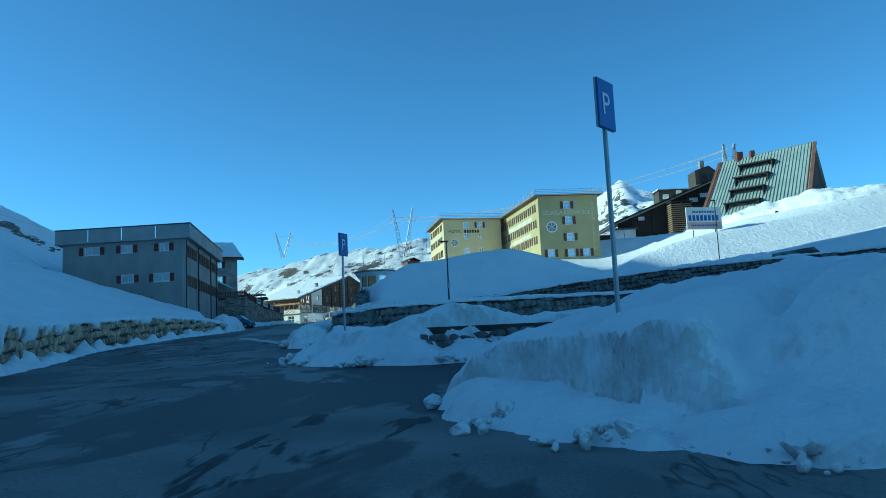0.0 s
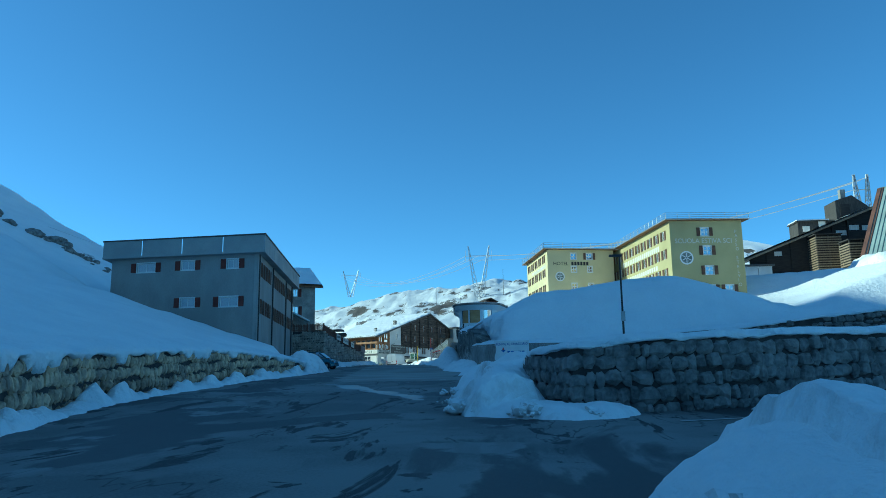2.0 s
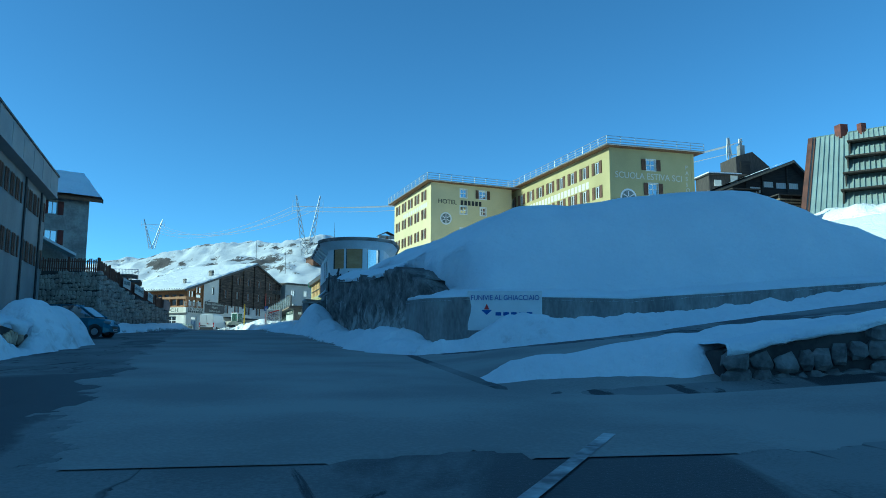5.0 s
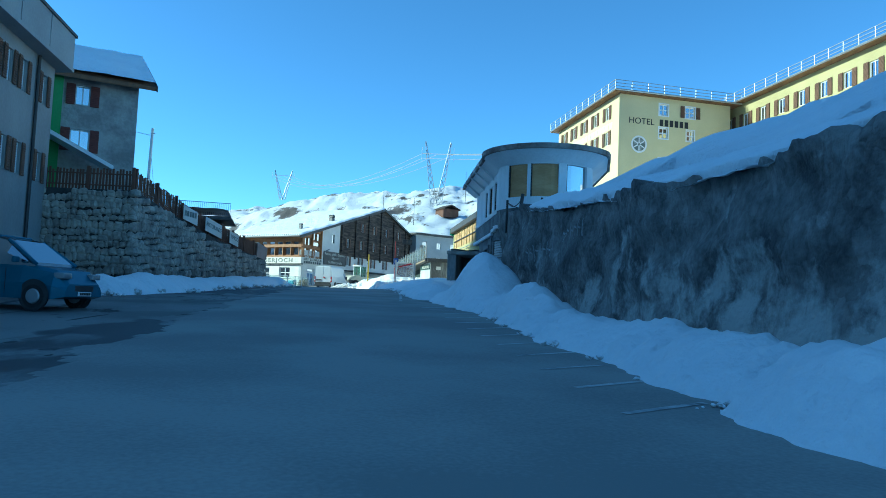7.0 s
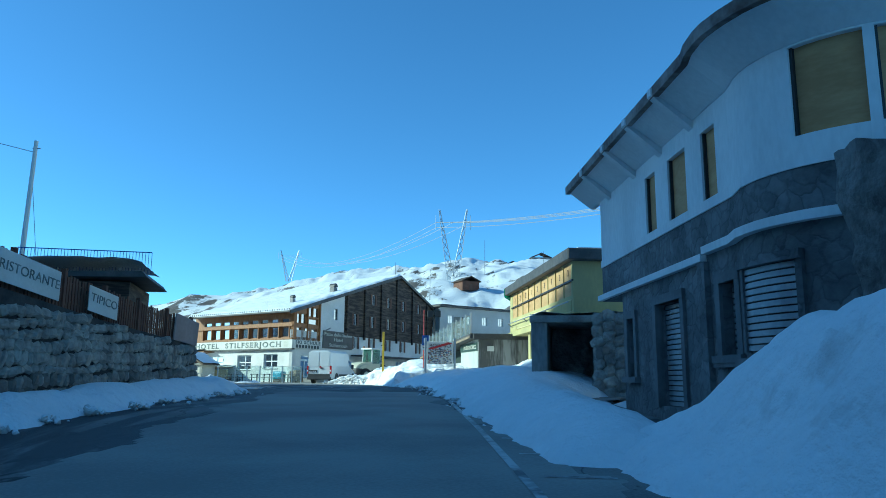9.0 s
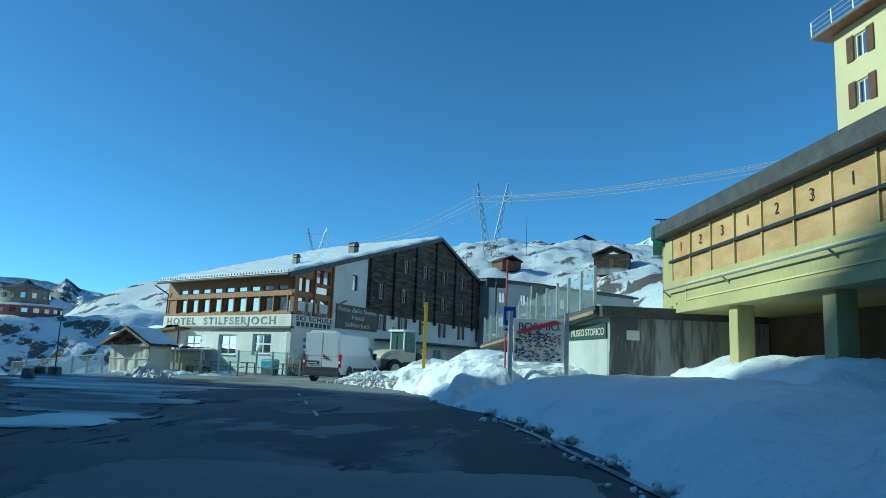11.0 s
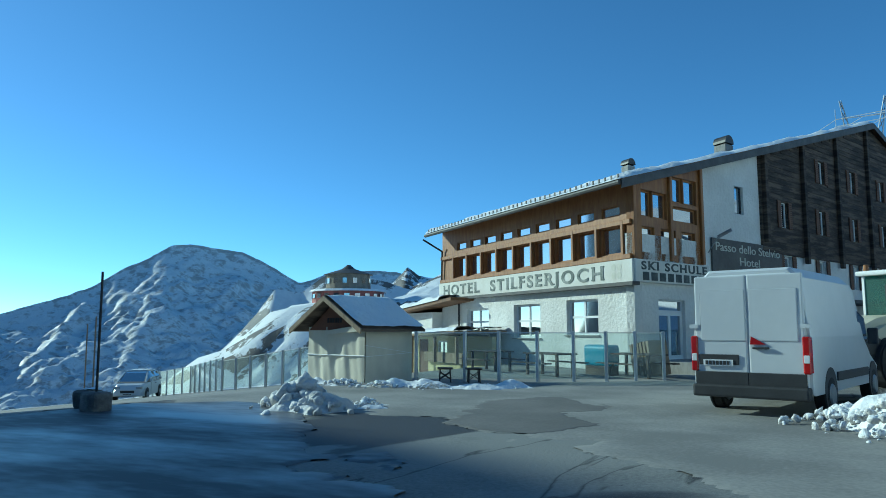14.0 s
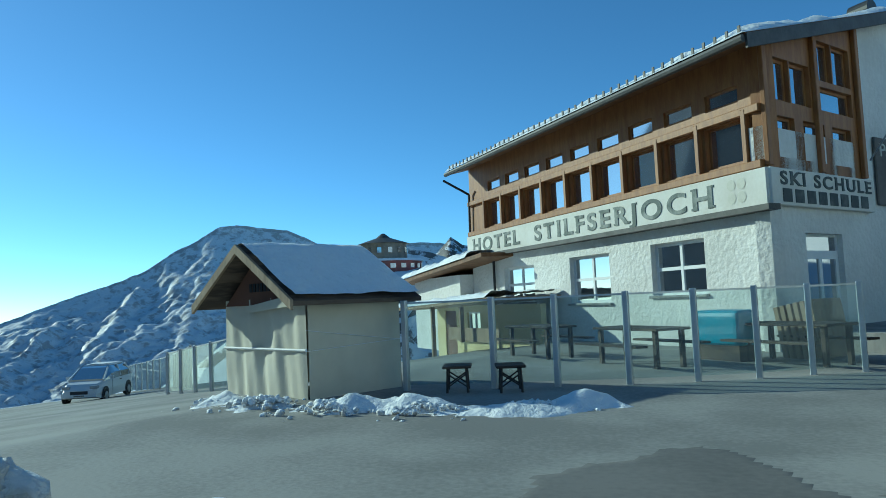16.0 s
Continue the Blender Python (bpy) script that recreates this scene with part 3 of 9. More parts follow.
def sheet(xs, ys, height, keep=None):
    """A height field over the lines xs and ys; keep(x, y, z) drops points."""
    bm = bmesh.new()
    rows = []
    for y in ys:
        row = []
        for x in xs:
            z = height(x, y)
            row.append(None if z is None or (keep and not keep(x, y, z)) else bm.verts.new((x, y, z)))
        rows.append(row)
    for r0, r1 in zip(rows, rows[1:]):
        for a, b, c, d in zip(r0, r0[1:], r1[1:], r1):
            q = [v for v in (a, b, c, d) if v]
            if len(q) >= 3:
                bm.faces.new(q)
    return bm


def steps(a, b, d):
    n = max(1, round((b - a) / d))
    return [a + (b - a) * i / n for i in range(n + 1)]


def lerp(v, pts):
    for (a, fa), (b, fb) in zip(pts, pts[1:]):
        if v <= b:
            return fa + (fb - fa) * min(1, max(0, (v - a) / (b - a)))
    return pts[-1][1]

# ---- ground, road ----
PROFILE = [(-400, 0.0), (-20, 5.9), (0.8, 6.65), (14, 6.99), (23.7, 7.34), (33.9, 7.55), (59.5, 8.74), (73.9, 9.18), (85.5, 9.65), (97.1, 10.2), (121.2, 10.94), (131, 11.12), (149, 11.14), (400, 11.14)]
LEFT = [(-60, 10), (0, -7.0), (14, -10.8), (26, -14.8), (35, -18.0), (43, -20.3), (54, -21.0), (66, -21.9), (79, -22.5), (81, -27.2), (104, -28.0), (121, -27.0), (126, -30), (134, -46), (150, -78), (178, -78), (182, -46)]
RIGHT = [(-60, 40), (36.5, 40), (37.5, 40), (44, 40), (44.2, -4.5), (53, -4.5), (54.5, 34), (77.0, 34), (77.3, -6.8), (82, -8.3), (95, -10.3), (106, -11.4), (121, -12.0), (122.5, -9.5), (210, -9.5)]
ROCK_TOP = [(76, 11.4), (78, 12.2), (82, 12.95), (88, 13.1), (91, 13.25), (94, 13.5), (98.6, 13.84), (101, 14.1), (106.4, 14.6), (122, 14.7)]


def road_z(y):
    return lerp(y, PROFILE)


def paved_z(x, y):
    """The paved surface: the main road, and the side roads that climb to the right of it."""
    z = road_z(y)
    up = smooth01(62.0, 64.5, y) * (1 - smooth01(76, 80, y))
    z += up * max(0.0, x + 9) * 0.125
    z += smooth01(52, 55, y) * (1 - smooth01(61.5, 62.5, y)) * max(0.0, x + 7) * 0.06
    z += (1 - smooth01(20, 38, y)) * max(0.0, x - 4) * 0.05
    z -= smooth01(126, 142, y) * max(0.0, -38 - x) * 0.105
    return z


# how high the hillside on the left may stand above the line of the sun, along the road
SHADE = [(45, 60), (75, 26), (108, 24), (118, 17), (124, 10.5), (130, 8.5), (200, 8.5)]
WALL_A_BACK = [(-5.3, 40.3), (-4.3, 38.4), (-1.9, 38.4), (2.25, 40.3), (14, 45.3), (40, 52)]


def land_z(x, y):
    """The natural ground under and round the village."""
    lx, rx = lerp(y, LEFT), lerp(y, RIGHT)
    z = road_z(y)
    # hillside on the left
    if y < 190:
        d = lx - 1.2 - x
        if d > 0:
            rise = 1.9 * smooth01(0, 0.6, d) + 0.33 * d + 0.225 * max(0, d - 18) + 0.15 * max(0, d - 45)
            # extra height added out of view, to shade the mound across the road
            rise += 0.22 * max(0, d - 50) * (1 - smooth01(90, 103, y))
            rise = min(rise, 100 + 0.15 * d)
            fall = 1 - smooth01(112, 172, y - 0.10 * d)
            near = 1 - smooth01(78, 82, y) * (1 - smooth01(8, 22, d)) if y < 121 else 1
            z += rise * fall * near
            z = min(z, lerp(y, SHADE) - 0.43 * x)
    # valley beyond the pass
    if y > 110:
        z -= smooth01(126, 142, y) * min(6.0, max(0.0, -38 - x) * 0.105)
        d = max(0, min(-44 - x, y - (170 - 0.44 * (x + 48)))) + max(0, -80 - x)
        z -= smooth01(112, 150, y) * (0.3 * d + 0.002 * d * d if d < 120 else 65 + 0.3 * (d - 120))
    # an unseen crest, added to shade the road as far as the square
    if 95 < y < 185 and -230 < x < -85:
        crest = lerp(y, [(95, 84), (130, 73), (141, 66.5), (146, 62.5), (150, 57), (154, 48), (160, 30), (172, 5), (185, -20)])
        z += max(0, crest - z) * math.exp(-((x + 150) / 24) ** 2)
    # terraces and hill on the right
    if 37.5 <= y < 56 and x > -3.9 and y > lerp(x, WALL_A_BACK) + 1.3:
        z = max(z, lerp(x, [(-6, 8.9), (0, 9.35), (20, 9.6), (60, 14)]))
    if 56 <= y < 77 and x > 10:
        z = max(z, paved_z(x, y) - 0.2 + 0.05 * max(0, x - 26))
    if y >= 77:
        top = lerp(y, ROCK_TOP)
        base = 13.2 + (y - 77) * 0.14 + (x - 12) * (0.17 if x > 12 else 0.03) - max(0, x - 60) * 0.1
        base -= 3.0 * math.exp(-((x - 30) / 11) ** 2) * smooth01(88, 98, y) * (1 - smooth01(118, 128, y))
        if x > 14:
            w = smooth01(79, 84, y) * (1 - smooth01(91, 98, y)) * smooth01(14, 17, x)
            base += (lerp(x, [(14, 16.3), (19, 14.4), (21, 14.4), (23.5, 16.0), (29, 17.8), (40, 20.3), (60, 22), (90, 22)]) - base) * w
        if y > 150:
            base = min(base, 23.5 + max(0, x - 12) * 0.12)
        if x > 20:
            base = min(base, 23.2 + 0.15 * max(0, x - 48))
        bell = math.exp(-((x - 8) / (23 if x < 8 else 12)) ** 2)
        dome = 11.3 + 6.1 * bell * smooth01(77, 83.5, y) * (1 - smooth01(92, 112, y)) + 0.35 * fbm(x, y, 4.0, 3, 12.0)
        base = max(min(base, 11.3 + max(0, y - 77) * 0.6), dome)
        if y < 122 and x > rx + 0.9:
            hill = min(base, top + (x - rx) * 0.62 * (1 - 0.75 * smooth01(95, 103, y)))
            z += (hill - z) * (1 - smooth01(114.5, 116.5, y) * (1 - smooth01(-8, -5, x)))
        elif y >= 122:
            k = smooth01(-9, 14, x)
            z = z * (1 - k) + base * k
    # the far hill behind the pass
    if y > 195:
        u = (y - 195) / 230
        crest = lerp(x, [(-3000, -1000), (-900, -420), (-420, -120), (-260, -12), (-160, 40), (-105, 48), (-70, 53), (-38, 57.5), (-8, 61), (12, 59.5), (80, 60.5), (150, 66), (300, 80), (500, 95)])
        k = smooth01(0, 1, u)
        z = z * (1 - k) + k * crest - max(0, y - 430) * (0.10 if x > -160 else 0.3)
    # the rocky spur under the round hut
    if y > 180 and x < -20:
        ax, ay, bx, by = -109, 256, -50, 330
        t = min(1, max(0, ((x - ax) * (bx - ax) + (y - ay) * (by - ay)) / ((bx - ax) ** 2 + (by - ay) ** 2)))
        d = math.hypot(x - ax - t * (bx - ax), y - ay - t * (by - ay))
        z = max(z, 17.5 + 12 * t - 0.62 * max(0, d - 8) + (2.2 * fbm(x, y, 12, 4, 5.5) + 2.0 * abs(fbm(x, y, 6, 4, 2.5)) - 1.0) * smooth01(7, 14, d))
    return z


def ground_z(x, y):
    lx, rx = lerp(y, LEFT), lerp(y, RIGHT)
    if 36 < y < 54 and x > -6 and y < lerp(x, WALL_A_BACK) + 1.3:
        return paved_z(x, y) - 0.3
    if -60 < y < 205 and lx - 1.0 < x < rx + 0.8 and (x > -44 or y < 170 - 0.44 * (x + 48)):
        return paved_z(x, y) - 0.3
    z = land_z(x, y)
    far = smooth01(200, 300, y)
    z += (0.10 + 3.2 * far) * fbm(x, y, 5 + 30 * far, 5 if far else 3, 3.1)
    if far:
        z += far * 2.0 * abs(fbm(x, y, 11, 4, 8.2))
    if x < lx - 6 and y < 150:
        z += 0.5 * fbm(x, y, 9, 4, 1.7) * smooth01(0, 8, lx - x)
    return z


gx = steps(-3000, -320, 160) + steps(-316, -112, 6) + steps(-110, 75, 1.0) + steps(78, 320, 5) + steps(340, 3000, 160)
gy = steps(-1500, -60, 120) + steps(-55, 36, 1.5) + steps(37, 61.5, 0.75) + [62.5, 63.2, 64] + steps(65, 205, 1.0) + steps(208, 480, 3) + steps(500, 3000, 150)
ground = part("ground", sheet(gx, gy, ground_z), SNOW_NEAR, smooth=True)
ground.data.materials.append(SNOW_FAR)
ground.data.materials.append(SNOW_HILL)
ground.data.materials.append(SNOW_SPUR)
for f in ground.data.polygons:
    if f.center.y > 212 and f.center.x > -58 or f.center.y > 345 and f.center.x > -200:
        f.material_index = 1
    elif f.center.y > 205 and -150 < f.center.x <= -58:
        f.material_index = 3
    elif f.center.x < -42 and f.center.y < 130 or f.center.y > 140 and f.center.x > 0 or f.center.x < -60:
        f.material_index = 2
tagged(ground, "snow-covered mountain ground with dark rocks breaking through", "ground", kind="structure")


def slope_rocks():
    """A broken line of dark rocks showing through the snow of the hillside."""
    rnd = random.Random(5)
    bm = bmesh.new()
    for i in range(46):
        k = rnd.random() ** 0.8
        x, y = -68.5 + 14.5 * k + rnd.gauss(0, 0.9), 98.5 + 8 * k + rnd.gauss(0, 1.0)
        r = rnd.choice((0.2, 0.25, 0.3, 0.4, 0.75)) * rnd.uniform(0.7, 1.2)
        c = Vector((x, y, ground_z(x, y)))
        vs = bmesh.ops.create_icosphere(bm, subdivisions=2, radius=r)["verts"]
        for v in vs:
            q = v.co.copy()
            v.co = c + Vector((q.x * 1.6, q.y * 1.3, q.z * 0.7)) * (1 + 0.5 * fbm(q.x / r + i, q.y / r + q.z / r, 0.8, 3, i))
    return tagged(part("slope_rocks", bm, STONE_DARK), "dark rocks breaking through the snow of the hillside", "rocks", kind="stuff")


slope_rocks()

road = part("road", sheet(steps(-80, 40, 0.75), steps(-60, 205, 1.0), paved_z, lambda x, y, z: lerp(y, LEFT) - 1.2 < x < lerp(y, RIGHT) + 0.6 and (x > -44 or y < 171 - 0.44 * (x + 48))), ASPHALT, smooth=True)
tagged(road, "worn dark asphalt mountain road with wet patches and tar lines", "road", kind="structure")


def flat_patch(name, poly, mat, lift, label, cell=0.3, wob=0.25, seed=0.0):
    xs, ys = [p[0] for p in poly], [p[1] for p in poly]

    def rim(x, y):
        return edge_distance(poly, x, y) + wob * fbm(x, y, 2.0, 5, seed)

    def top(x, y):
        return paved_z(x, y) + (lift if rim(x, y) > 0 else -0.03)

    bm = sheet(steps(min(xs), max(xs), cell), steps(min(ys), max(ys), cell), top, lambda x, y, z: rim(x, y) > -cell)
    return tagged(part(name, bm, mat, smooth=True), label, "road patch", kind="structure")


flat_patch("resurfaced_lane", [(-14.4, 57), (-15.6, 60), (-17.2, 70), (-18.7, 80), (-19.4, 86), (-20.2, 92), (-21.5, 104), (-22.6, 116), (-23.4, 127), (-17.8, 127), (-15.8, 112), (-14.2, 103), (-12.0, 92), (-10.8, 84), (-9.4, 77), (-7.2, 74.2), (-3, 72.5), (0, 68), (-2, 62), (-4.5, 59), (-5.5, 57)], material("resurfaced_asphalt", (0.34, 0.332, 0.30), (0.24, 0.235, 0.215), 0.9, 0.3, 22, 0.3, depth=0.01, mix=(0.38, 0.62)), 0.012, "paler resurfaced asphalt lane", 0.12, 0.6, 7.0)
# dry asphalt, paler where sun falls: the outline follows the lit ground
flat_patch("road_sunny_square", [(-31.5, 151.5), (-28.5, 150.2), (-26.5, 148), (-24.4, 143.6), (-21.5, 144.6), (-22, 150), (-26, 156), (-26, 190), (-14, 190), (-14, 170), (-27, 166), (-44, 172), (-50, 166), (-76, 178), (-76, 150), (-38, 151.5)], PALE_ASPHALT, 0.012, "dry pale grey asphalt of the sunny square", 0.16, 1.1, 2.0)


flat_patch("wet_streak", [(-14.9, 54.6), (-13.5, 51.9), (-11.4, 48.0), (-10.1, 45.4), (-9.2, 43.2), (-8.8, 43.8), (-9.4, 45.6), (-10.8, 48.4), (-12.9, 52.2), (-14.2, 54.8)], WATER, 0.008, "shallow melt water running across the asphalt", 0.1, 0.75, 5.0)
flat_patch("icy_strip", [(-38.8, 150.6), (-36.2, 152.0), (-33.9, 151.5), (-30.4, 148.2), (-28.2, 143.5), (-27.4, 138), (-24.9, 131), (-26.5, 129), (-31, 137), (-33, 140.5), (-38, 146)], ICE, 0.02, "icy wet sheen on the shaded asphalt", 0.11, 1.6, 6.0)
flat_patch("damp_patch", [(-31.9, 154.4), (-31.0, 156.6), (-29.3, 154.6), (-28.6, 152.0), (-28.9, 150.6), (-30.6, 150.4), (-31.0, 152.4)], material("damp_asphalt", (0.19, 0.18, 0.165), (0.125, 0.12, 0.112), 0.85, 0.5, 14, 0.3, depth=0.01), 0.015, "dark damp patch on the dry asphalt", 0.08, 0.9, 3.0)


def snow_mass(name, poly, high, falloff, label, cell=0.22, rough=0.18, seed=0.0, base=None, mat=None, lump=0.8, slope=(0, 0), ragged=0.35, shape=None, scoop=0.0, lift=0.0):
    """Ploughed snow over an outline: steep ragged edges, lumpy top. high: crest height, or shape(x, y); scoop: depth of hollows sheared into its sides."""
    xs, ys = [p[0] for p in poly], [p[1] for p in poly]
    bz = base or paved_z

    def height(x, y):
        d = edge_distance(poly, x, y) + ragged * fbm(x, y, 1.9, 4, seed) + 0.12 * fbm(x, y, 0.45, 2, seed + 3) + 0.05
        if d < -0.35:
            return None
        k = 1 - math.exp(-max(d, 0) / falloff)
        h = (shape(x, y) if shape else high + slope[0] * (x - xs[0]) + slope[1] * (y - ys[0])) * k
        edge = min(1, max(d, 0) / 0.5)
        wx, wy = x + 0.25 * lump * noise.noise((x * 2.3, y * 2.3, seed)), y + 0.25 * lump * noise.noise((x * 2.3, y * 2.3, seed + 7))
        big = noise.voronoi((wx / lump / 1.1, wy / lump / 1.1, seed))[0][0]
        small = noise.voronoi((wx / lump / 0.42, wy / lump / 0.42, seed + 4))[0][0]
        chunks = math.sqrt(max(0.0, 1 - min(1.0, big) ** 2)) * 1.1 + 0.4 * math.sqrt(max(0.0, 1 - min(1.0, small) ** 2)) - 1.0
        h += rough * (0.45 * fbm(x, y, lump * 2, 6, seed + 5) + 1.0 * chunks) * edge + rough * 1.2 * fbm(x, y, lump * 4, 3, seed + 9) * k
        if scoop:
            h -= scoop * smooth01(0.02, 0.3, fbm(x, y, 2.6, 3, seed + 20)) * smooth01(0.2, 0.7, d) * (1 - smooth01(1.3, 1.9, d))
        return bz(x, y) + lift + (max(h, 0.03) if d > 0 else d * 0.6 - lift) - 0.02

    bm = sheet(steps(min(xs) - 0.5, max(xs) + 0.5, cell), steps(min(ys) - 0.5, max(ys) + 0.5, cell), height)
    return tagged(part(name, bm, mat or SNOW_DIRTY, smooth=True), label, "snow bank", "ploughed snow", kind="stuff")


def island_snow(x, y):
    """A low skirt in front of the half-buried wall, a cut block and a heap behind it."""
    k = smooth01(-0.08, 0.14, y - lerp(x, [(-3.2, 23.8), (-2.3, 23.2), (-0.3, 22.75), (0.4, 22.98), (10, 24.95), (34, 29)]))
    front = lerp(x, [(-5, 0.3), (-3, 0.5), (-0.4, 0.8), (0.6, 0.42), (1.5, 0.55), (2.6, 0.3), (4, 0.35), (6.5, 0.45), (30, 0.5)])
    back = lerp(x, [(-4.8, 0.35), (-3.9, 0.4), (-3.7, 0.62), (-3.25, 0.65), (-3.1, 1.02), (-1.4, 1.0), (0, 1.4), (1, 1.65), (2.2, 1.45), (3.4, 1.1), (5, 1.2), (8, 1.05), (30, 1.2)])
    back *= 1 - 0.35 * smooth01(27, 30, y)
    return front + (back - front) * k


def wall_snow(x, y):
    """A bank along the rock, low before the concrete corner and heaped up under the banner."""
    low = 0.8 * math.exp(-((x + 7.5) / 1.0) ** 2 - ((y - 77.3) / 1.7) ** 2)
    heap = 0.3 * math.exp(-((x + 5.2) / 1.3) ** 2 - ((y - 75.9) / 1.2) ** 2)
    along = lerp(y, [(78, 0.95), (80.2, 1.12), (81.3, 1.28), (83.4, 0.8), (86.7, 0.78), (89, 0.62), (91, 0.62), (92.5, 0.72), (93.6, 1.15), (94.6, 1.3), (96.5, 1.05), (99.5, 0.65)])
    return along - low + heap - 0.4 * smooth01(-4.6, -3.2, x)


def corner_snow(x, y):
    """A block with cut faces towards the branch road and the main road, and a low skirt in front of it."""
    behind = (1.6 * (y - 37.3) - 1.2 * (x + 6.9)) / 2.0
    k = smooth01(-0.10, 0.16, behind) * (1 - smooth01(-5.35, -5.15, x) * (1 - smooth01(39.2, 39.6, y)))
    side = x + 6.75 + 0.85 * fbm(y, x * 0.4, 2.1, 3, 17.0) - 1.0 * math.exp(-((y - 41.3) / 0.5) ** 2) + 0.25 * smooth01(43.5, 46, y)
    k *= 1 - (1 - smooth01(-0.06, 0.2, side)) * smooth01(38.2, 38.8, y) * (1 - smooth01(49, 52, y))
    dug = 0.2 * math.exp(-((side + 0.16) / 0.2) ** 2) * smooth01(38.2, 38.8, y) * (1 - smooth01(46, 49, y))
    return 0.42 + k * (0.66 - 0.25 * smooth01(45, 52, y)) - dug


def junction_snow(x, y):
    """A low crumbled skirt, a cut face behind it, and a plateau that rises away from the road, with a hollow dug into it."""
    cut = lerp(x, [(0.4, 14.2), (1.2, 12.9), (2.4, 10.9), (2.9, 9.7), (3.5, 9.1), (5, 8.2), (9, 6.4), (24, 5.2)]) + 0.5 * fbm(x, y, 1.4, 4, 31.0)
    k = smooth01(-0.06, lerp(x, [(2.0, 0.12), (3.5, 0.2), (4.2, 1.3), (24, 3.0)]), (y - cut) * 0.6)
    back = lerp(x, [(0.6, 0.75), (2, 0.98), (3.15, 1.25), (4.2, 1.42), (5.3, 1.7), (7, 1.82), (12, 1.95), (24, 2.15)])
    hole = 0.75 * math.exp(-((x - 5.5) / 0.55) ** 4 - ((y - 10.5) / 0.5) ** 4) + 0.3 * math.exp(-((x - 8.2) / 0.4) ** 4 - ((y - 11.5) / 0.3) ** 4)
    gap = 0.4 * math.exp(-((x - 3.05) / 0.16) ** 4 - ((y - 8.3) / 0.5) ** 4)
    under = 0.34 * math.exp(-((y - cut + 0.14) / 0.2) ** 2) * smooth01(-0.1, 0.2, fbm(x, y, 0.9, 3, 12.0)) * (1 - smooth01(3.8, 4.6, x))
    return max(0.05, 0.42 * (1 - k) + back * k - hole - gap - under)


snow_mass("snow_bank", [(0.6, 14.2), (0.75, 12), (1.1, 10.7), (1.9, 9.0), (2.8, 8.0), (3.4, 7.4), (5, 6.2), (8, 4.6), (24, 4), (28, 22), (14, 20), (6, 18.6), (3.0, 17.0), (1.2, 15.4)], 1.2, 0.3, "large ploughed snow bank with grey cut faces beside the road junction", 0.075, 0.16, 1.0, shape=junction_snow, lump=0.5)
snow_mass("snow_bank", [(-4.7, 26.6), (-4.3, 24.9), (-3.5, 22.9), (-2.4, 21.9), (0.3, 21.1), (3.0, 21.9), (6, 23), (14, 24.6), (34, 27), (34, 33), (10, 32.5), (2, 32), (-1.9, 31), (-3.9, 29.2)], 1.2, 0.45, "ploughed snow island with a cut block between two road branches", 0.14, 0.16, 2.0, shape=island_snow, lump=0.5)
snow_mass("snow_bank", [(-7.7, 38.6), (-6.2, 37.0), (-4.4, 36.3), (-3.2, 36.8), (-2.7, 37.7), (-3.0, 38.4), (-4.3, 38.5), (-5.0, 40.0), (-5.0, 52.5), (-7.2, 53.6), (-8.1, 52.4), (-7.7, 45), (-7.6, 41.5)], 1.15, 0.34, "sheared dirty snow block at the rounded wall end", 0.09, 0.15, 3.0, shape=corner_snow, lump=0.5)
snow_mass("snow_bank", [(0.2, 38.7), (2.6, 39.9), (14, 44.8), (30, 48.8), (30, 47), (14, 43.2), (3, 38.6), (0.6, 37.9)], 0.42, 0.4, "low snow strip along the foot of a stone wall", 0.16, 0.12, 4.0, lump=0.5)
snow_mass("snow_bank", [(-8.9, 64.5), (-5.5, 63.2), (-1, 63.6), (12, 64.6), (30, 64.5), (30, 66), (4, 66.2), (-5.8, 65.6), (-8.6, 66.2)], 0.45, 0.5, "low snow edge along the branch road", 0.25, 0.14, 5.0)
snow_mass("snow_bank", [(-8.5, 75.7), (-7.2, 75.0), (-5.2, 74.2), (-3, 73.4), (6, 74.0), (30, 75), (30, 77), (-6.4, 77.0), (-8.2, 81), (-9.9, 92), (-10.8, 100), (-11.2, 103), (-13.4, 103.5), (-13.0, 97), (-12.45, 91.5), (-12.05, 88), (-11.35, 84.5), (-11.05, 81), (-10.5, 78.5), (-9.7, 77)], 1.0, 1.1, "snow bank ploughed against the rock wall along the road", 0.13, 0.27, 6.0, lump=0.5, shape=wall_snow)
snow_mass("snow_bank", [(-14.6, 108), (-14.1, 103), (-13.7, 99.5), (-13.0, 96.5), (-10.4, 97.5), (-10.9, 104.5), (-11.7, 108), (-13.6, 109)], 2.1, 0.6, "high rounded snow heap in front of the garages", 0.14, 0.16, 7.0, shape=lambda x, y: 0.55 + 1.7 * math.exp(-((x + 11.9) / 1.55) ** 4 - ((y - 103.6) / 3.4) ** 4))
snow_mass("snow_bank", [(-15.2, 107), (-13.4, 106.6), (-12.9, 113), (-12.6, 121), (-11.5, 123), (-10, 126), (-9, 140), (-14, 142), (-17.6, 141.3), (-19.9, 141), (-19.4, 138), (-17.9, 133), (-17.0, 124)], 1.05, 1.3, "smooth snow bank in the shade beside the road", 0.25, 0.12, 8.0)
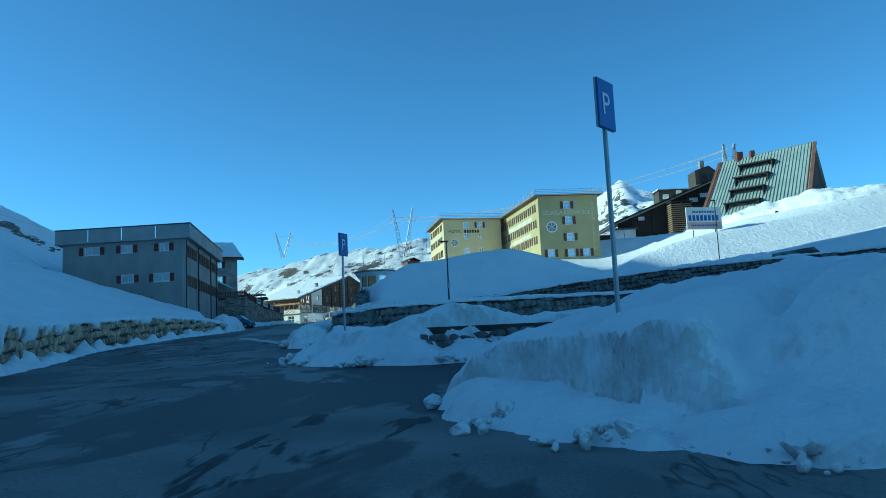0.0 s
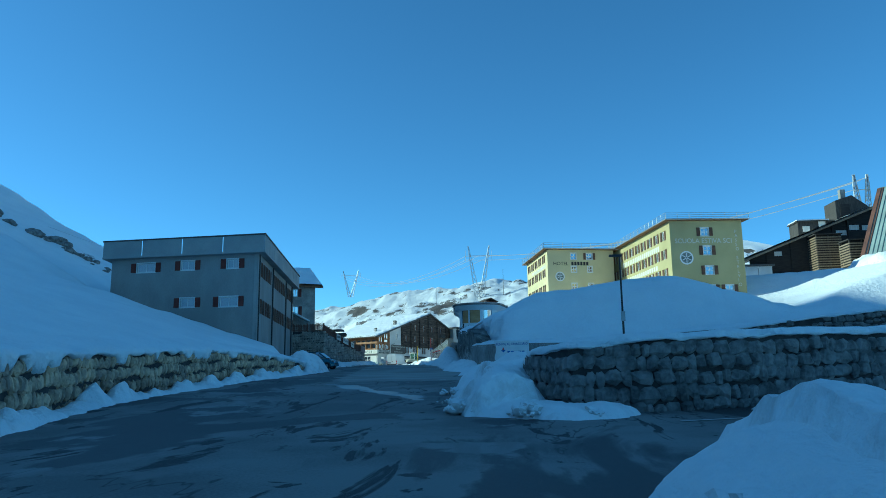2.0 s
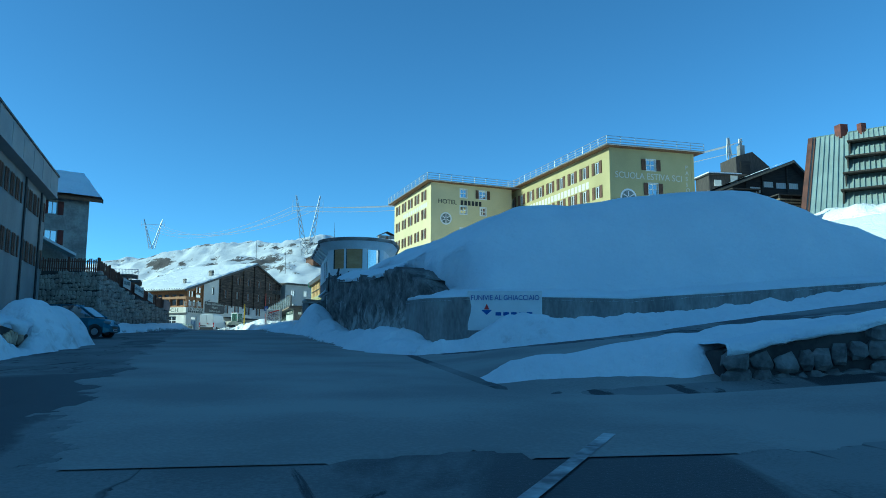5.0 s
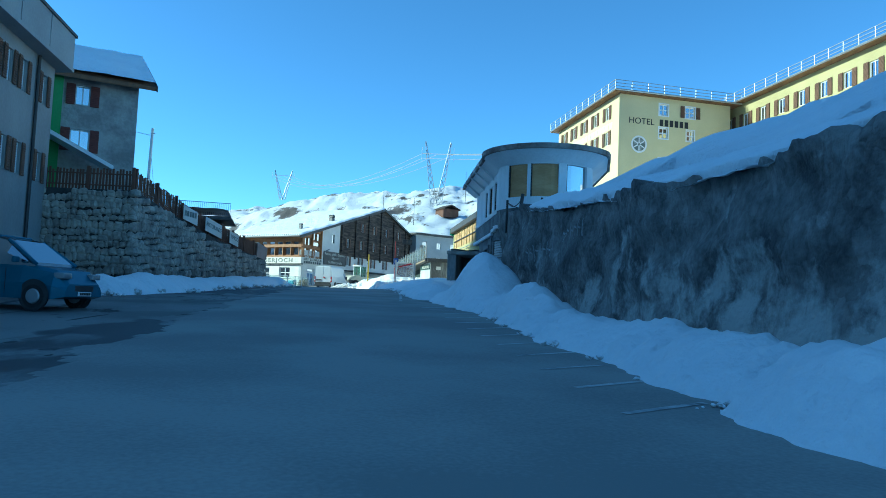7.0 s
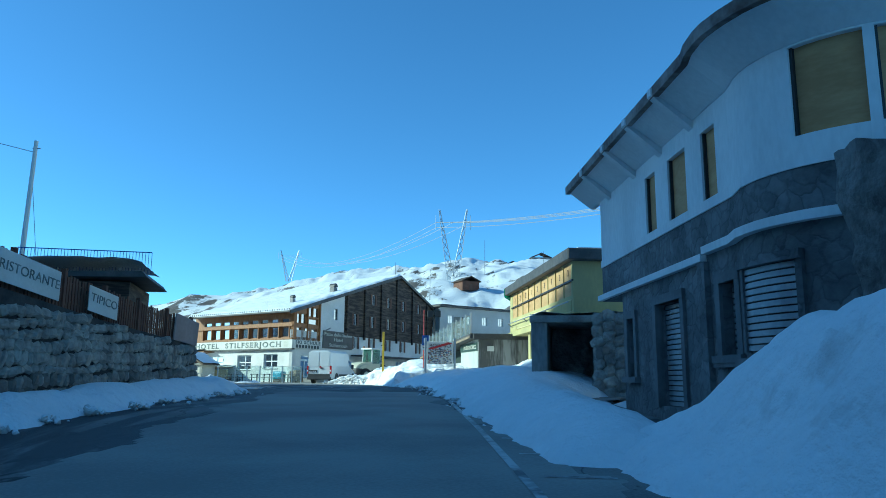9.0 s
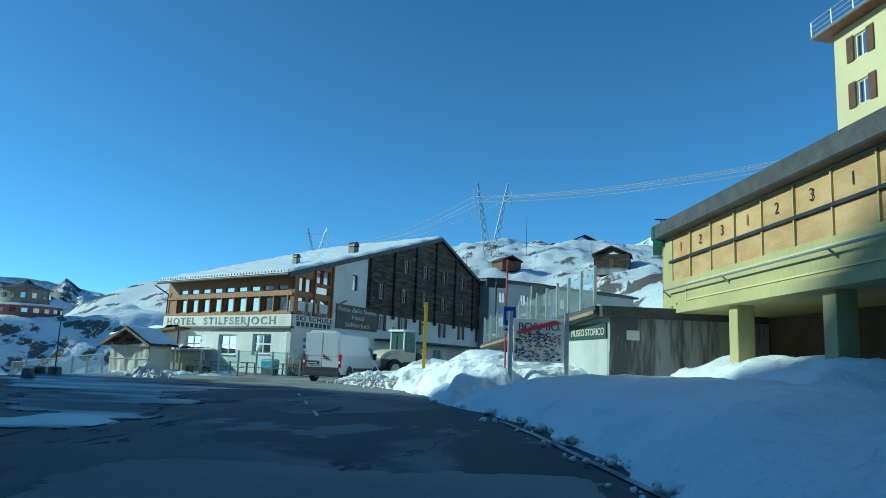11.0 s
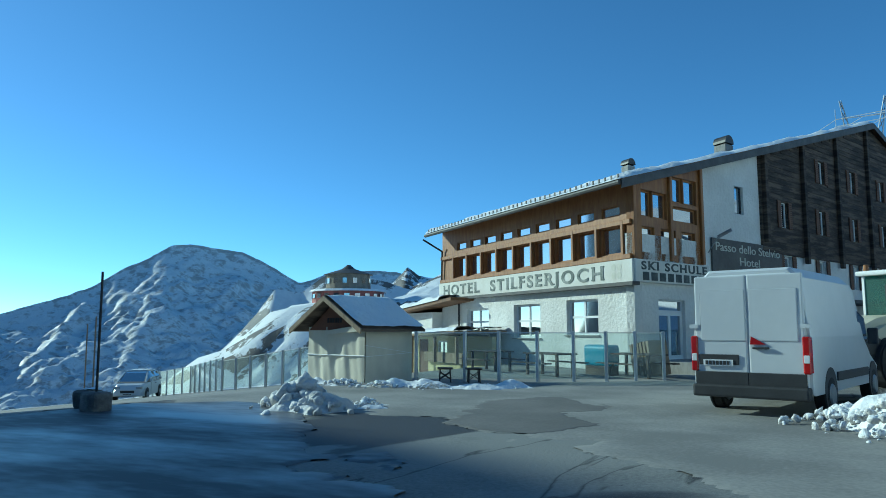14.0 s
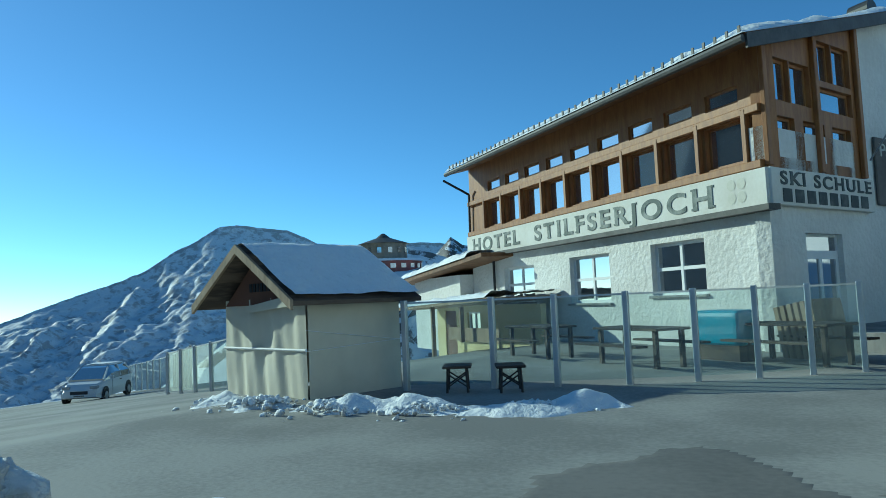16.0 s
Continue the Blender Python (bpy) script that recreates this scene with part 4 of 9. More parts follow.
snow_mass("snow_bank", [(-19.8, 139.2), (-20.6, 142.8), (-21.7, 146.6), (-22.6, 149.2), (-24.4, 152.0), (-25.5, 153.2), (-24.9, 154.6), (-24.2, 156.2), (-23.4, 157.6), (-21.6, 156.6), (-17, 157), (-12.6, 157), (-12, 148), (-14.5, 143), (-17, 140.6)], 1.15, 0.75, "bright lumpy snow heap ploughed up beside the square", 0.09, 0.34, 9.0, lump=0.7, scoop=0.35, shape=lambda x, y: 0.7 + 0.45 * smooth01(-23.5, -20, x))
snow_mass("snow_bank", [(-20.3, 147.2), (-21.2, 149.6), (-21.0, 152.4), (-19.6, 155.4), (-18.4, 157.2), (-15.5, 157), (-15.6, 147.5), (-16.3, 144.6), (-18.3, 143.4)], 2.0, 0.85, "tall smooth snow heap below the terrace", 0.16, 0.1, 10.0, lump=1.2, shape=lambda x, y: lerp(x, [(-21, 2.0), (-19.4, 2.05), (-18.2, 1.75), (-17.2, 1.75), (-15.5, 2.5)]) * (1 - 0.4 * (1 - smooth01(143.6, 146, y))))
snow_mass("snow_bank", [(-19.8, 28), (-13.0, 21), (-14.2, 26), (-17.2, 35), (-19.4, 43), (-20.0, 54), (-21.2, 70), (-21.8, 79), (-22.6, 79), (-21.9, 66), (-21.0, 54), (-20.3, 43), (-18.4, 35)], 0.45, 0.3, "snow fallen along the foot of the stone wall", 0.11, 0.14, 11.0, lump=0.5, shape=lambda x, y: 0.25 + 0.75 * max(0, fbm(x, y, 1.6, 3, 4.4) + 0.15))
snow_mass("snow_bank", [(-25.0, 79.5), (-22.3, 78.8), (-21.6, 81), (-22.4, 86.5), (-24.4, 88), (-26.6, 85)], 1.9, 0.8, "rough heap of snow lumps at the end of the stone wall", 0.18, 0.35, 12.0, lump=0.6)
snow_mass("snow_bank", [(-27.2, 97), (-25.0, 98.5), (-24.6, 104), (-24.9, 112), (-25.0, 119), (-24.2, 125), (-27.5, 126), (-27.2, 121), (-27.4, 105)], 0.8, 0.9, "snow bank along the fenced retaining wall", 0.2, 0.18, 13.0)
snow_mass("snow_bank", [(-13.4, 132.5), (-13.9, 142.5), (-9.6, 143.2), (-9.2, 131)], 2.0, 1.2, "smooth snow heap drifted under the building", 0.2, 0.12, 16.0)
snow_mass("snow_heap", [(-35.2, 151.6), (-34.7, 150.9), (-33.7, 151.0), (-33.35, 151.6), (-33.6, 152.2), (-34.3, 152.4), (-35.0, 152.2)], 0.40, 0.4, "dirty grey pile of frozen snow lumps on the square", 0.05, 0.16, 14.0, lump=0.4, mat=SNOW_GREY)
snow_mass("snow_heap", [(-33.9, 152.5), (-33.4, 152.0), (-33.0, 152.4), (-33.2, 153.0), (-33.8, 153.0)], 0.12, 0.15, "small scatter of snow lumps on the square", 0.05, 0.14, 17.0, lump=0.25)
snow_mass("snow_strip", [(-39.6, 157.9), (-38.6, 156.8), (-36.6, 156.4), (-35.1, 156.8), (-33.2, 157.4), (-32.2, 158.2), (-32.6, 158.6), (-34.2, 157.9), (-36.2, 157.4), (-37.4, 157.5), (-39.5, 158.3)], 0.10, 0.2, "thin crust of snow lumps along the kiosk and terrace", 0.07, 0.16, 15.0, lump=0.3)


def snow_lumps(name, spots, label, seed, mat=None):
    """Broken frozen lumps: spots are (x, y, reach, height, how many, smallest, largest)."""
    rnd = random.Random(seed)
    bm = bmesh.new()
    for x, y, reach, high, count, small, large in spots:
        for i in range(count):
            u = abs(rnd.gauss(0, 0.45))
            a = rnd.uniform(0, 2 * math.pi)
            px, py = x + reach * u * math.cos(a), y + reach * u * math.sin(a) * 0.8
            r = small + (large - small) * rnd.random() ** 2.2
            top = high * max(0.0, 1 - u) ** 1.1
            c = Vector((px, py, paved_z(px, py) + top + r * 0.25))
            turn = Matrix.Rotation(rnd.uniform(0, 6.28), 3, Vector((rnd.random() - 0.5, rnd.random() - 0.5, rnd.random())).normalized())
            sq = Vector((rnd.uniform(0.7, 1.35), rnd.uniform(0.7, 1.2), rnd.uniform(0.5, 0.95)))
            for v in bmesh.ops.create_icosphere(bm, subdivisions=2, radius=1.0)["verts"]:
                q = v.co.copy()
                k = 1 + 0.55 * noise.noise((q.x * 1.3 + i * 3.1, q.y * 1.3, q.z * 1.3 + seed)) + 0.22 * noise.noise((q.x * 3.4, q.y * 3.4 + i, q.z * 3.4))
                v.co = c + turn @ (Vector((q.x * sq.x, q.y * sq.y, q.z * sq.z)) * k * r)
    return tagged(part(name, bm, mat or SNOW_DIRTY, smooth=True), label, "snow lumps", "ploughed snow", kind="stuff")


snow_lumps("snow_lumps", [(-34.35, 151.65, 0.7, 0.46, 75, 0.05, 0.22), (-33.9, 151.4, 0.95, 0.22, 70, 0.03, 0.13), (-34.6, 151.5, 0.9, 0.22, 60, 0.03, 0.14)], "dirty frozen snow lumps heaped on the square", 3, SNOW_GREY)
snow_lumps("snow_lumps", [(-25.3, 153.4, 1.0, 0.30, 220, 0.02, 0.085), (-24.7, 152.8, 1.0, 0.5, 240, 0.02, 0.095), (-24.1, 152.0, 1.1, 0.6, 240, 0.02, 0.10), (-23.5, 151.0, 1.1, 0.65, 240, 0.02, 0.10), (-22.6, 149.4, 1.2, 0.5, 200, 0.02, 0.10), (-24.3, 154.4, 1.0, 0.6, 150, 0.02, 0.10)], "bright broken snow lumps on the edge of a ploughed heap", 4)
snow_lumps("snow_lumps", [(-33.5, 152.5, 0.5, 0.12, 60, 0.02, 0.08), (-38.6, 157.3, 0.8, 0.10, 110, 0.015, 0.06), (-37.2, 156.9, 0.9, 0.13, 130, 0.015, 0.065), (-35.9, 156.8, 0.9, 0.13, 130, 0.015, 0.065), (-34.6, 157.2, 0.9, 0.10, 120, 0.015, 0.06), (-33.3, 157.8, 0.8, 0.07, 90, 0.015, 0.05)], "small snow lumps along the kiosk and terrace", 5)
snow_lumps("snow_lumps", [(-24.4, 83, 2.2, 1.2, 90, 0.1, 0.45), (-23.2, 80.5, 1.4, 0.6, 50, 0.08, 0.3)], "rough snow lumps heaped at the end of the stone wall", 6)
snow_lumps("snow_lumps", [(0.9, 12.2, 0.8, 0.14, 30, 0.03, 0.14), (1.4, 10.1, 0.9, 0.16, 40, 0.03, 0.16), (2.4, 8.6, 0.9, 0.16, 44, 0.02, 0.11), (3.8, 7.4, 1.0, 0.16, 34, 0.02, 0.11)], "broken snow lumps along the foot of a ploughed bank", 7)
snow_lumps("snow_lumps", [(-4.4, 25.2, 0.7, 0.12, 22, 0.04, 0.16), (-3.4, 23.2, 0.8, 0.15, 26, 0.05, 0.2), (-1.6, 22.0, 0.9, 0.15, 28, 0.05, 0.2), (0.8, 21.6, 1.0, 0.15, 26, 0.05, 0.2), (3.2, 22.2, 1.0, 0.15, 24, 0.05, 0.18)], "broken snow lumps along the foot of the snow island", 8)
snow_lumps("snow_lumps", [(-7.2, 38.0, 0.8, 0.2, 26, 0.05, 0.22), (-5.6, 36.9, 0.9, 0.2, 28, 0.05, 0.22), (-4.0, 36.7, 0.8, 0.15, 22, 0.04, 0.18), (-7.7, 41.5, 0.7, 0.12, 24, 0.03, 0.14), (-7.8, 46, 0.8, 0.12, 24, 0.03, 0.14)], "broken snow lumps at the foot of a sheared snow block", 9)

snow_lumps("snow_lumps", [(lerp(y, [(72, -8.5), (77, -9.9), (81, -10.9), (84.5, -11.2), (88, -11.9), (91.5, -12.3), (100, -13.2), (108, -14.4)]), y, 0.4, 0.06, 16, 0.02, 0.07) for y in range(78, 109, 2)], "small broken snow crumbs along the foot of the bank by the rock wall", 10)
snow_lumps("snow_lumps", [(lerp(y, [(109, -14.8), (124, -17.0), (133, -18.0), (141, -20.0)]), y, 0.8, 0.08, 22, 0.02, 0.09) for y in range(110, 141, 2)], "small broken snow crumbs along the shaded bank", 11)
snow_lumps("snow_lumps", [(lerp(y, [(98, -25.0), (112, -24.8), (125, -24.4)]), y, 0.8, 0.1, 20, 0.03, 0.12) for y in range(98, 126, 2)], "small broken snow crumbs below the fenced wall", 12)
snow_mass("snow_bank", [(41, 118), (45, 108), (54, 100), (64, 98), (70, 108), (63, 115.5), (53, 126), (47, 130), (43, 127)], 1.4, 1.6, "churned sunlit snow thrown up below the lodge", 0.4, 0.75, 21.0, base=ground_z, lump=1.8)

# ---- retaining walls ----


def resample(path, d):
    out = []
    for a, b in zip(path, path[1:]):
        n = max(1, round(span(a, b) / d))
        out += [(a[0] + (b[0] - a[0]) * i / n, a[1] + (b[1] - a[1]) * i / n) for i in range(n)]
    return out + [path[-1]]


def ribbon_wall(path, zb, zt, thick, rough=0.0, seed=0.0, nz=1, d=0.6):
    """A wall along a plan line (its right-hand side is the seen face), from zb(x, y) to zt(x, y)."""
    pts = resample(path, d)
    bm = bmesh.new()
    cols = []
    for i, (x, y) in enumerate(pts):
        a, b = pts[max(0, i - 1)], pts[min(len(pts) - 1, i + 1)]
        t = Vector((b[0] - a[0], b[1] - a[1], 0)).normalized()
        nrm = Vector((t.y, -t.x, 0))
        z0, z1 = zb(x, y), zt(x, y)
        z1 = max(z1, z0 + 0.05)
        col = []
        for j in range(nz + 1):
            z = z0 + (z1 - z0) * j / nz
            k = rough * fbm(x + y * 0.7, z * 1.3, 1.6, 4, seed)
            col.append(bm.verts.new((x + nrm.x * k, y + nrm.y * k, z + (0.4 * k if j == nz else 0))))
        col.append(bm.verts.new((x - nrm.x * thick, y - nrm.y * thick, z1)))
        col.append(bm.verts.new((x - nrm.x * thick, y - nrm.y * thick, z0)))
        cols.append(col)
    m = len(cols[0])
    for c0, c1 in zip(cols, cols[1:]):
        for j in range(m - 1):
            bm.faces.new((c0[j], c1[j], c1[j + 1], c0[j + 1]))
    bm.faces.new(cols[0])
    bm.faces.new(cols[-1][::-1])
    bmesh.ops.recalc_face_normals(bm, faces=bm.faces[:])
    return bm


def stone_meshes(mat, count, seed):
    rnd = random.Random(seed)
    out = []
    for i in range(count):
        bm = boxes((-0.5, 0.5, -0.5, 0.5, -0.5, 0.5))
        bmesh.ops.bevel(bm, geom=bm.edges[:], offset=0.26, segments=1, affect="EDGES")
        for v in bm.verts:
            v.co += Vector((rnd.uniform(-0.12, 0.12), rnd.uniform(-0.1, 0.1), rnd.uniform(-0.12, 0.12)))
        me = bpy.data.meshes.new("stone")
        bm.normal_update()
        bm.to_mesh(me)
        bm.free()
        me.materials.append(mat)
        out.append(me)
    return out


def stone_wall(name, path, zb, zt, thick, size, mat, label, seed, most=300, wide=(0.6, 1.7), high=(0.55, 1.05), gap=0.97, tilt=0.09):
    """Mortared rubble: a backing, and stones that stand proud of it, each a piece of its own."""
    wall = part(name, ribbon_wall(path, zb, zt, thick, nz=2), MORTAR)
    tagged(wall, label, "wall", kind="structure")
    rnd = random.Random(seed)
    meshes = stone_meshes(mat, 9, seed)
    total = sum(span(a, b) for a, b in zip(path, path[1:]))
    cells = []
    pts = resample(path, 0.25)
    acc = [0.0]
    for a, b in zip(pts, pts[1:]):
        acc.append(acc[-1] + span(a, b))

    def at(s):
        for i in range(len(acc) - 1):
            if s <= acc[i + 1] + 1e-6:
                k = (s - acc[i]) / (acc[i + 1] - acc[i])
                a, b = pts[i], pts[i + 1]
                return a[0] + (b[0] - a[0]) * k, a[1] + (b[1] - a[1]) * k, math.atan2(b[1] - a[1], b[0] - a[0])
        return (*pts[-1], 0.0)

    hmax = max(zt(x, y) - zb(x, y) for x, y in pts)
    row = 0.0
    while row < hmax:
        h = size * rnd.uniform(*high)
        s = rnd.uniform(-0.3, 0) * size
        while s < total:
            w = size * rnd.uniform(*wide)
            mid = min(total, max(0, s + w / 2))
            x, y, ang = at(mid)
            zz = zb(x, y) + row + h / 2 + 0.16 * size * math.sin(s * 1.7 + row * 5) + rnd.uniform(-0.08, 0.08) * size
            if zz + h * 0.4 < zt(x, y):
                cells.append((x, y, zz, ang, w, h))
            s += w
        row += h

    def stone_place(x, y, z, ang, w, h):
        return Matrix.Translation((x, y, z)) @ Matrix.Rotation(ang, 4, "Z") @ Matrix.Rotation(rnd.uniform(-tilt, tilt), 4, "Y") @ Matrix.Diagonal((w * gap, 0.26 + rnd.uniform(-0.05, 0.07), h * gap * rnd.uniform(0.9, 1.08), 1))

    if len(cells) > most:
        far = cells[most:]
        cells = cells[:most]
        verts, faces = [], []
        for x, y, z, ang, w, h in far:
            m = stone_place(x, y, z, ang, w, h)
            me = rnd.choice(meshes)
            n = len(verts)
            verts += [m @ v.co for v in me.vertices]
            faces += [[n + i for i in p.vertices] for p in me.polygons]
        me = bpy.data.meshes.new("stones")
        me.from_pydata(verts, [], faces)
        me.materials.append(mat)
        tagged(shared("stones", me, wall, Matrix()), kind="stuff")
    for cell in cells:
        shared("stone", rnd.choice(meshes), wall, stone_place(*cell))
    return wall


def snow_drape(path, zt, length, label, seed, out=0.28, back=1.8, rise=0.3, d=0.16):
    """Snow lying on a wall's top and hanging over its face in uneven tongues."""
    pts = resample(path, d)
    bm = bmesh.new()
    rows = []
    s = 0.0
    for i, (x, y) in enumerate(pts):
        a, b = pts[max(0, i - 3)], pts[min(len(pts) - 1, i + 3)]
        t = Vector((b[0] - a[0], b[1] - a[1], 0)).normalized()
        nx, ny = t.y, -t.x
        s += d
        drop = max(0.06, length(x, y, s))
        z = zt(x, y)
        w = out * (0.75 + 0.5 * noise.noise((s * 0.9, seed, 0)))
        up = 0.12 + 0.10 * noise.noise((s * 0.5, seed, 5))
        sec = [(-back, back * rise + 0.1), (-back * 0.5, back * rise * 0.5 + up), (-0.1, up + 0.03), (w * 0.6, up * 0.8), (w, -0.02), (w * 1.08, -drop * 0.3), (w * 0.98, -drop * 0.65), (w * 0.8, -drop * 0.92), (0.02, -drop)]
        row = []
        for j, (u, v) in enumerate(sec):
            q = 0.05 * noise.noise((s * 2.1, j * 0.9, seed))
            row.append(bm.verts.new((x + nx * (u + q), y + ny * (u + q), z + v + q)))
        rows.append(row)
    for r0, r1 in zip(rows, rows[1:]):
        for j in range(len(r0) - 1):
            bm.faces.new((r0[j], r1[j], r1[j + 1], r0[j + 1]))
    bmesh.ops.recalc_face_normals(bm, faces=bm.faces[:])
    return tagged(part("snow_cover", bm, SNOW, smooth=True), label, "snow", "snow on walls", kind="stuff")


# the seen face lies on the right of the direction of travel
WALL_LEFT = [(-12.6, 20), (-14.9, 26), (-18.1, 35), (-20.4, 43), (-21.1, 54), (-22.0, 66), (-22.6, 79), (-23.4, 79.6)]
WALL_A = [(-5.0, 50), (-5.3, 44), (-5.2, 40.3), (-4.3, 38.4), (-1.9, 38.4), (2.25, 40.3), (14, 45.3), (40, 52)]
WALL_B = [(-4.9, 63.0), (0, 63.1), (5, 63.5), (12, 64.0), (20, 63.0), (32, 58.5), (40, 55)]
CONCRETE_LINE = [(-8.2, 80.6), (-8.72, 80.25), (-8.2, 78.45), (-6.8, 77.2), (-4, 76.6), (4, 77.2), (34, 78)]
ROCK_LINE = [(-11.5, 106.4), (-11.3, 104), (-10.6, 98), (-9.8, 90), (-8.7, 81), (-8.3, 79.3), (-7.7, 78.55), (-7.3, 78.2)]

# ---- the wooden-gabled hotel on the square ----


def dwelling(name, label, category, origin):
    return thing(name, Matrix.Translation(origin), label, category)


def child_frame(parent, m):
    """Pose in the parent's space that puts a part into the world frame m."""
    return parent.matrix_basis.inverted() @ m


def wall_of(parent, a, b, z0, z1, holes, mat, thick=0.35, cuts=(), name="wall", label=""):
    """A pierced wall between two plan points, as a part; heights are in the world. Returns it (its frame is the wall's)."""
    return part(name, pierced(span(a, b), z0, z1, holes, thick, cuts), mat, parent, label, m=child_frame(parent, facing(a, b)))


def hotel_square():
    L, C, S = (-44.0, 175.65), (-31.47, 166.43), (-31.47 + 0.379 * 37, 166.43 + 0.925 * 37)
    h = dwelling("hotel", "hotel with white ground floor, larch window band and dark timber gable", "hotel", (-31, 170, 11))
    W = span(L, C)
    slope = (24.1 - 17.75) / 23.5
    # front
    low = [(W - 12.73, W - 10.46, 12.39, 13.69), (W - 8.15, W - 6.0, 12.3, 13.76), (W - 4.1, W - 2.07, 12.45, 13.82)]
    f = wall_of(h, L, C, 10.4, 14.35, low, WHITE_RENDER)
    for x0, x1, z0, z1 in low:
        window(f, x0, x1, z0, z1, WHITE_PAINT, 2, 2, 0.09, 0.16, sill=CONCRETE)
    band_holes = []
    for i in range(9):
        c = W - (1.2 + 1.51 * i)
        band_holes += [(c - 0.60, c + 0.60, 15.40, 16.40), (c - 0.52, c + 0.52, 16.80, 17.20)]
    band_holes.append((W - 0.34, W - 0.14, 15.45, 16.36))
    g = wall_of(h, L, C, 15.16, 18.05, band_holes, ORANGE_WOOD, 0.42, name="window_band", label="varnished larch boarding with a row of windows")
    for x0, x1, z0, z1 in band_holes:
        window(g, x0, x1, z0, z1, ORANGE_WOOD, 1, 1, 0.06, 0.13 if z0 < 16 else 0.06)
    for i in range(10):
        x = W - (0.45 + 1.51 * i)
        part("post", soft_box(x - 0.07, x + 0.07, -0.14, -0.002, 15.3, 16.55, 0.015, 1), ORANGE_WOOD, g)
    part("rail", soft_box(0, W, -0.13, -0.002, 16.42, 16.6, 0.015, 1), ORANGE_WOOD, g)
    part("rail", soft_box(0, W, -0.16, -0.004, 15.16, 15.34, 0.015, 1), ORANGE_WOOD, g)
    b = part("sign_board", soft_box(-0.1, W + 0.12, -0.16, 0.1, 14.33, 15.15, 0.015, 1), SIGN_WHITE, h, "faded white painted sign band", m=child_frame(h, facing(L, C)))
    letters(b, "HOTEL  STILFSERJOCH", 0.72, 0.45, 14.49, LETTER_GREY, y=-0.17, width=W - 2.0, spread=1.3, bold=0.025, serif=True)
    petal = bmesh.new()
    for k in range(4):
        bmesh.ops.create_circle(petal, cap_ends=True, radius=0.13, segments=12, matrix=Matrix.Translation((W - 0.75 + 0.15 * (-1) ** (k // 2), -0.168, 14.75 + 0.15 * (-1) ** (k % 2))) @ Matrix.Rotation(radians(90), 4, "X"))
    part("painted_flower", petal, LETTER_PALE, b)
    part("ledge", prism([(-0.2, 14.2), (W + 0.3, 14.2), (W + 0.3, 14.33), (-0.2, 14.33)], -0.34, 0.0), TIN, h, "rusty tin ledge", m=child_frame(h, facing(L, C)))
    # the gabled side
    SL = span(C, S)
    apex_u = 22.5
    fall = (24.1 - 19.8) / 14.4
    cutA = ((apex_u, 0, 24.0), (-slope, 0, 1))
    cutB = ((apex_u, 0, 24.0), (fall, 0, 1))
    low = [(1.45, 3.2, 11.55, 13.75), (6.05, 8.1, 12.3, 13.75)]
    row0 = [(u - 0.42, u + 0.42, 14.75, 16.0) for u in (11.9, 15.6, 19.6, 23.7, 28.3, 33.0)]
    row_g = [(17.2, 19.2, 11.9, 13.6), (22.0, 24.0, 11.9, 13.6)]
    s = wall_of(h, C, S, 10.4, 16.1, low + row0 + row_g, WHITE_RENDER)
    for q in row0 + row_g:
        window(s, *q, WHITE_PAINT, 2, 1, 0.07, 0.14, sill=None, shutters=SHUTTER_BROWN if q in row0 else None, shutter_w=0.36)
    window(s, *low[1], WHITE_PAINT, 2, 2, 0.08, 0.14, sill=RED_PAINT)
    door = window(s, 1.45, 3.2, 11.55, 13.3, WHITE_PAINT, 2, 1, 0.14, 0.14)
    door.name = "glazed_door"
    window(s, 1.45, 3.2, 13.3, 13.75, WHITE_PAINT, 1, 1, 0.06, 0.14)
    upper = [(7.3, 8.05, 17.55, 18.75)]
    w2 = wall_of(h, (C[0] + 0.379 * 4.65, C[1] + 0.925 * 4.65), (C[0] + 0.379 * 9.45, C[1] + 0.925 * 9.45), 16.1, 20.4, [(a - 4.65, b - 4.65, c, d) for a, b, c, d in upper], WHITE_RENDER, cuts=[((apex_u - 4.65, 0, 24.0), (-slope, 0, 1))])
    window(w2, 7.3 - 4.65, 8.05 - 4.65, 17.55, 18.75, METAL_DARK, 1, 1, 0.06, 0.12)
    # larch corner with stacked windows
    ch = [(0.45, 1.35, 15.45, 16.4), (1.75, 2.75, 15.45, 16.4), (3.15, 4.1, 15.45, 16.4), (0.45, 1.25, 16.75, 17.75), (1.3, 2.2, 16.75, 17.75), (2.6, 3.35, 17.5, 18.5), (3.4, 4.3, 17.5, 18.5), (2.6, 4.3, 16.75, 17.35)]
    c = wall_of(h, C, (C[0] + 0.379 * 4.65, C[1] + 0.925 * 4.65), 15.16, 20.0, ch, ORANGE_WOOD, 0.25, [((0, 0, 17.95), (-slope, 0, 1))], "corner_band", "varnished larch corner with stacked windows")
    for q in ch:
        window(c, *q, ORANGE_WOOD, 1, 1, 0.07, 0.12)
    for x in (0.02, 2.35, 4.55):
        part("post", soft_box(x - 0.08, x + 0.09, -0.12, -0.002, 15.2, 17.9 + slope * x, 0.015, 1), ORANGE_WOOD, c)
    sb = part("sign_board", soft_box(-0.12, 4.75, -0.16, 0.1, 14.33, 15.15, 0.015, 1), SIGN_WHITE, h, "faded white painted sign band", m=child_frame(h, facing(C, S)))
    letters(sb, "SKI SCHULE", 0.42, 0.22, 14.79, LETTER_DARK, y=-0.17, width=4.35, spread=1.25, bold=0.02, serif=True)
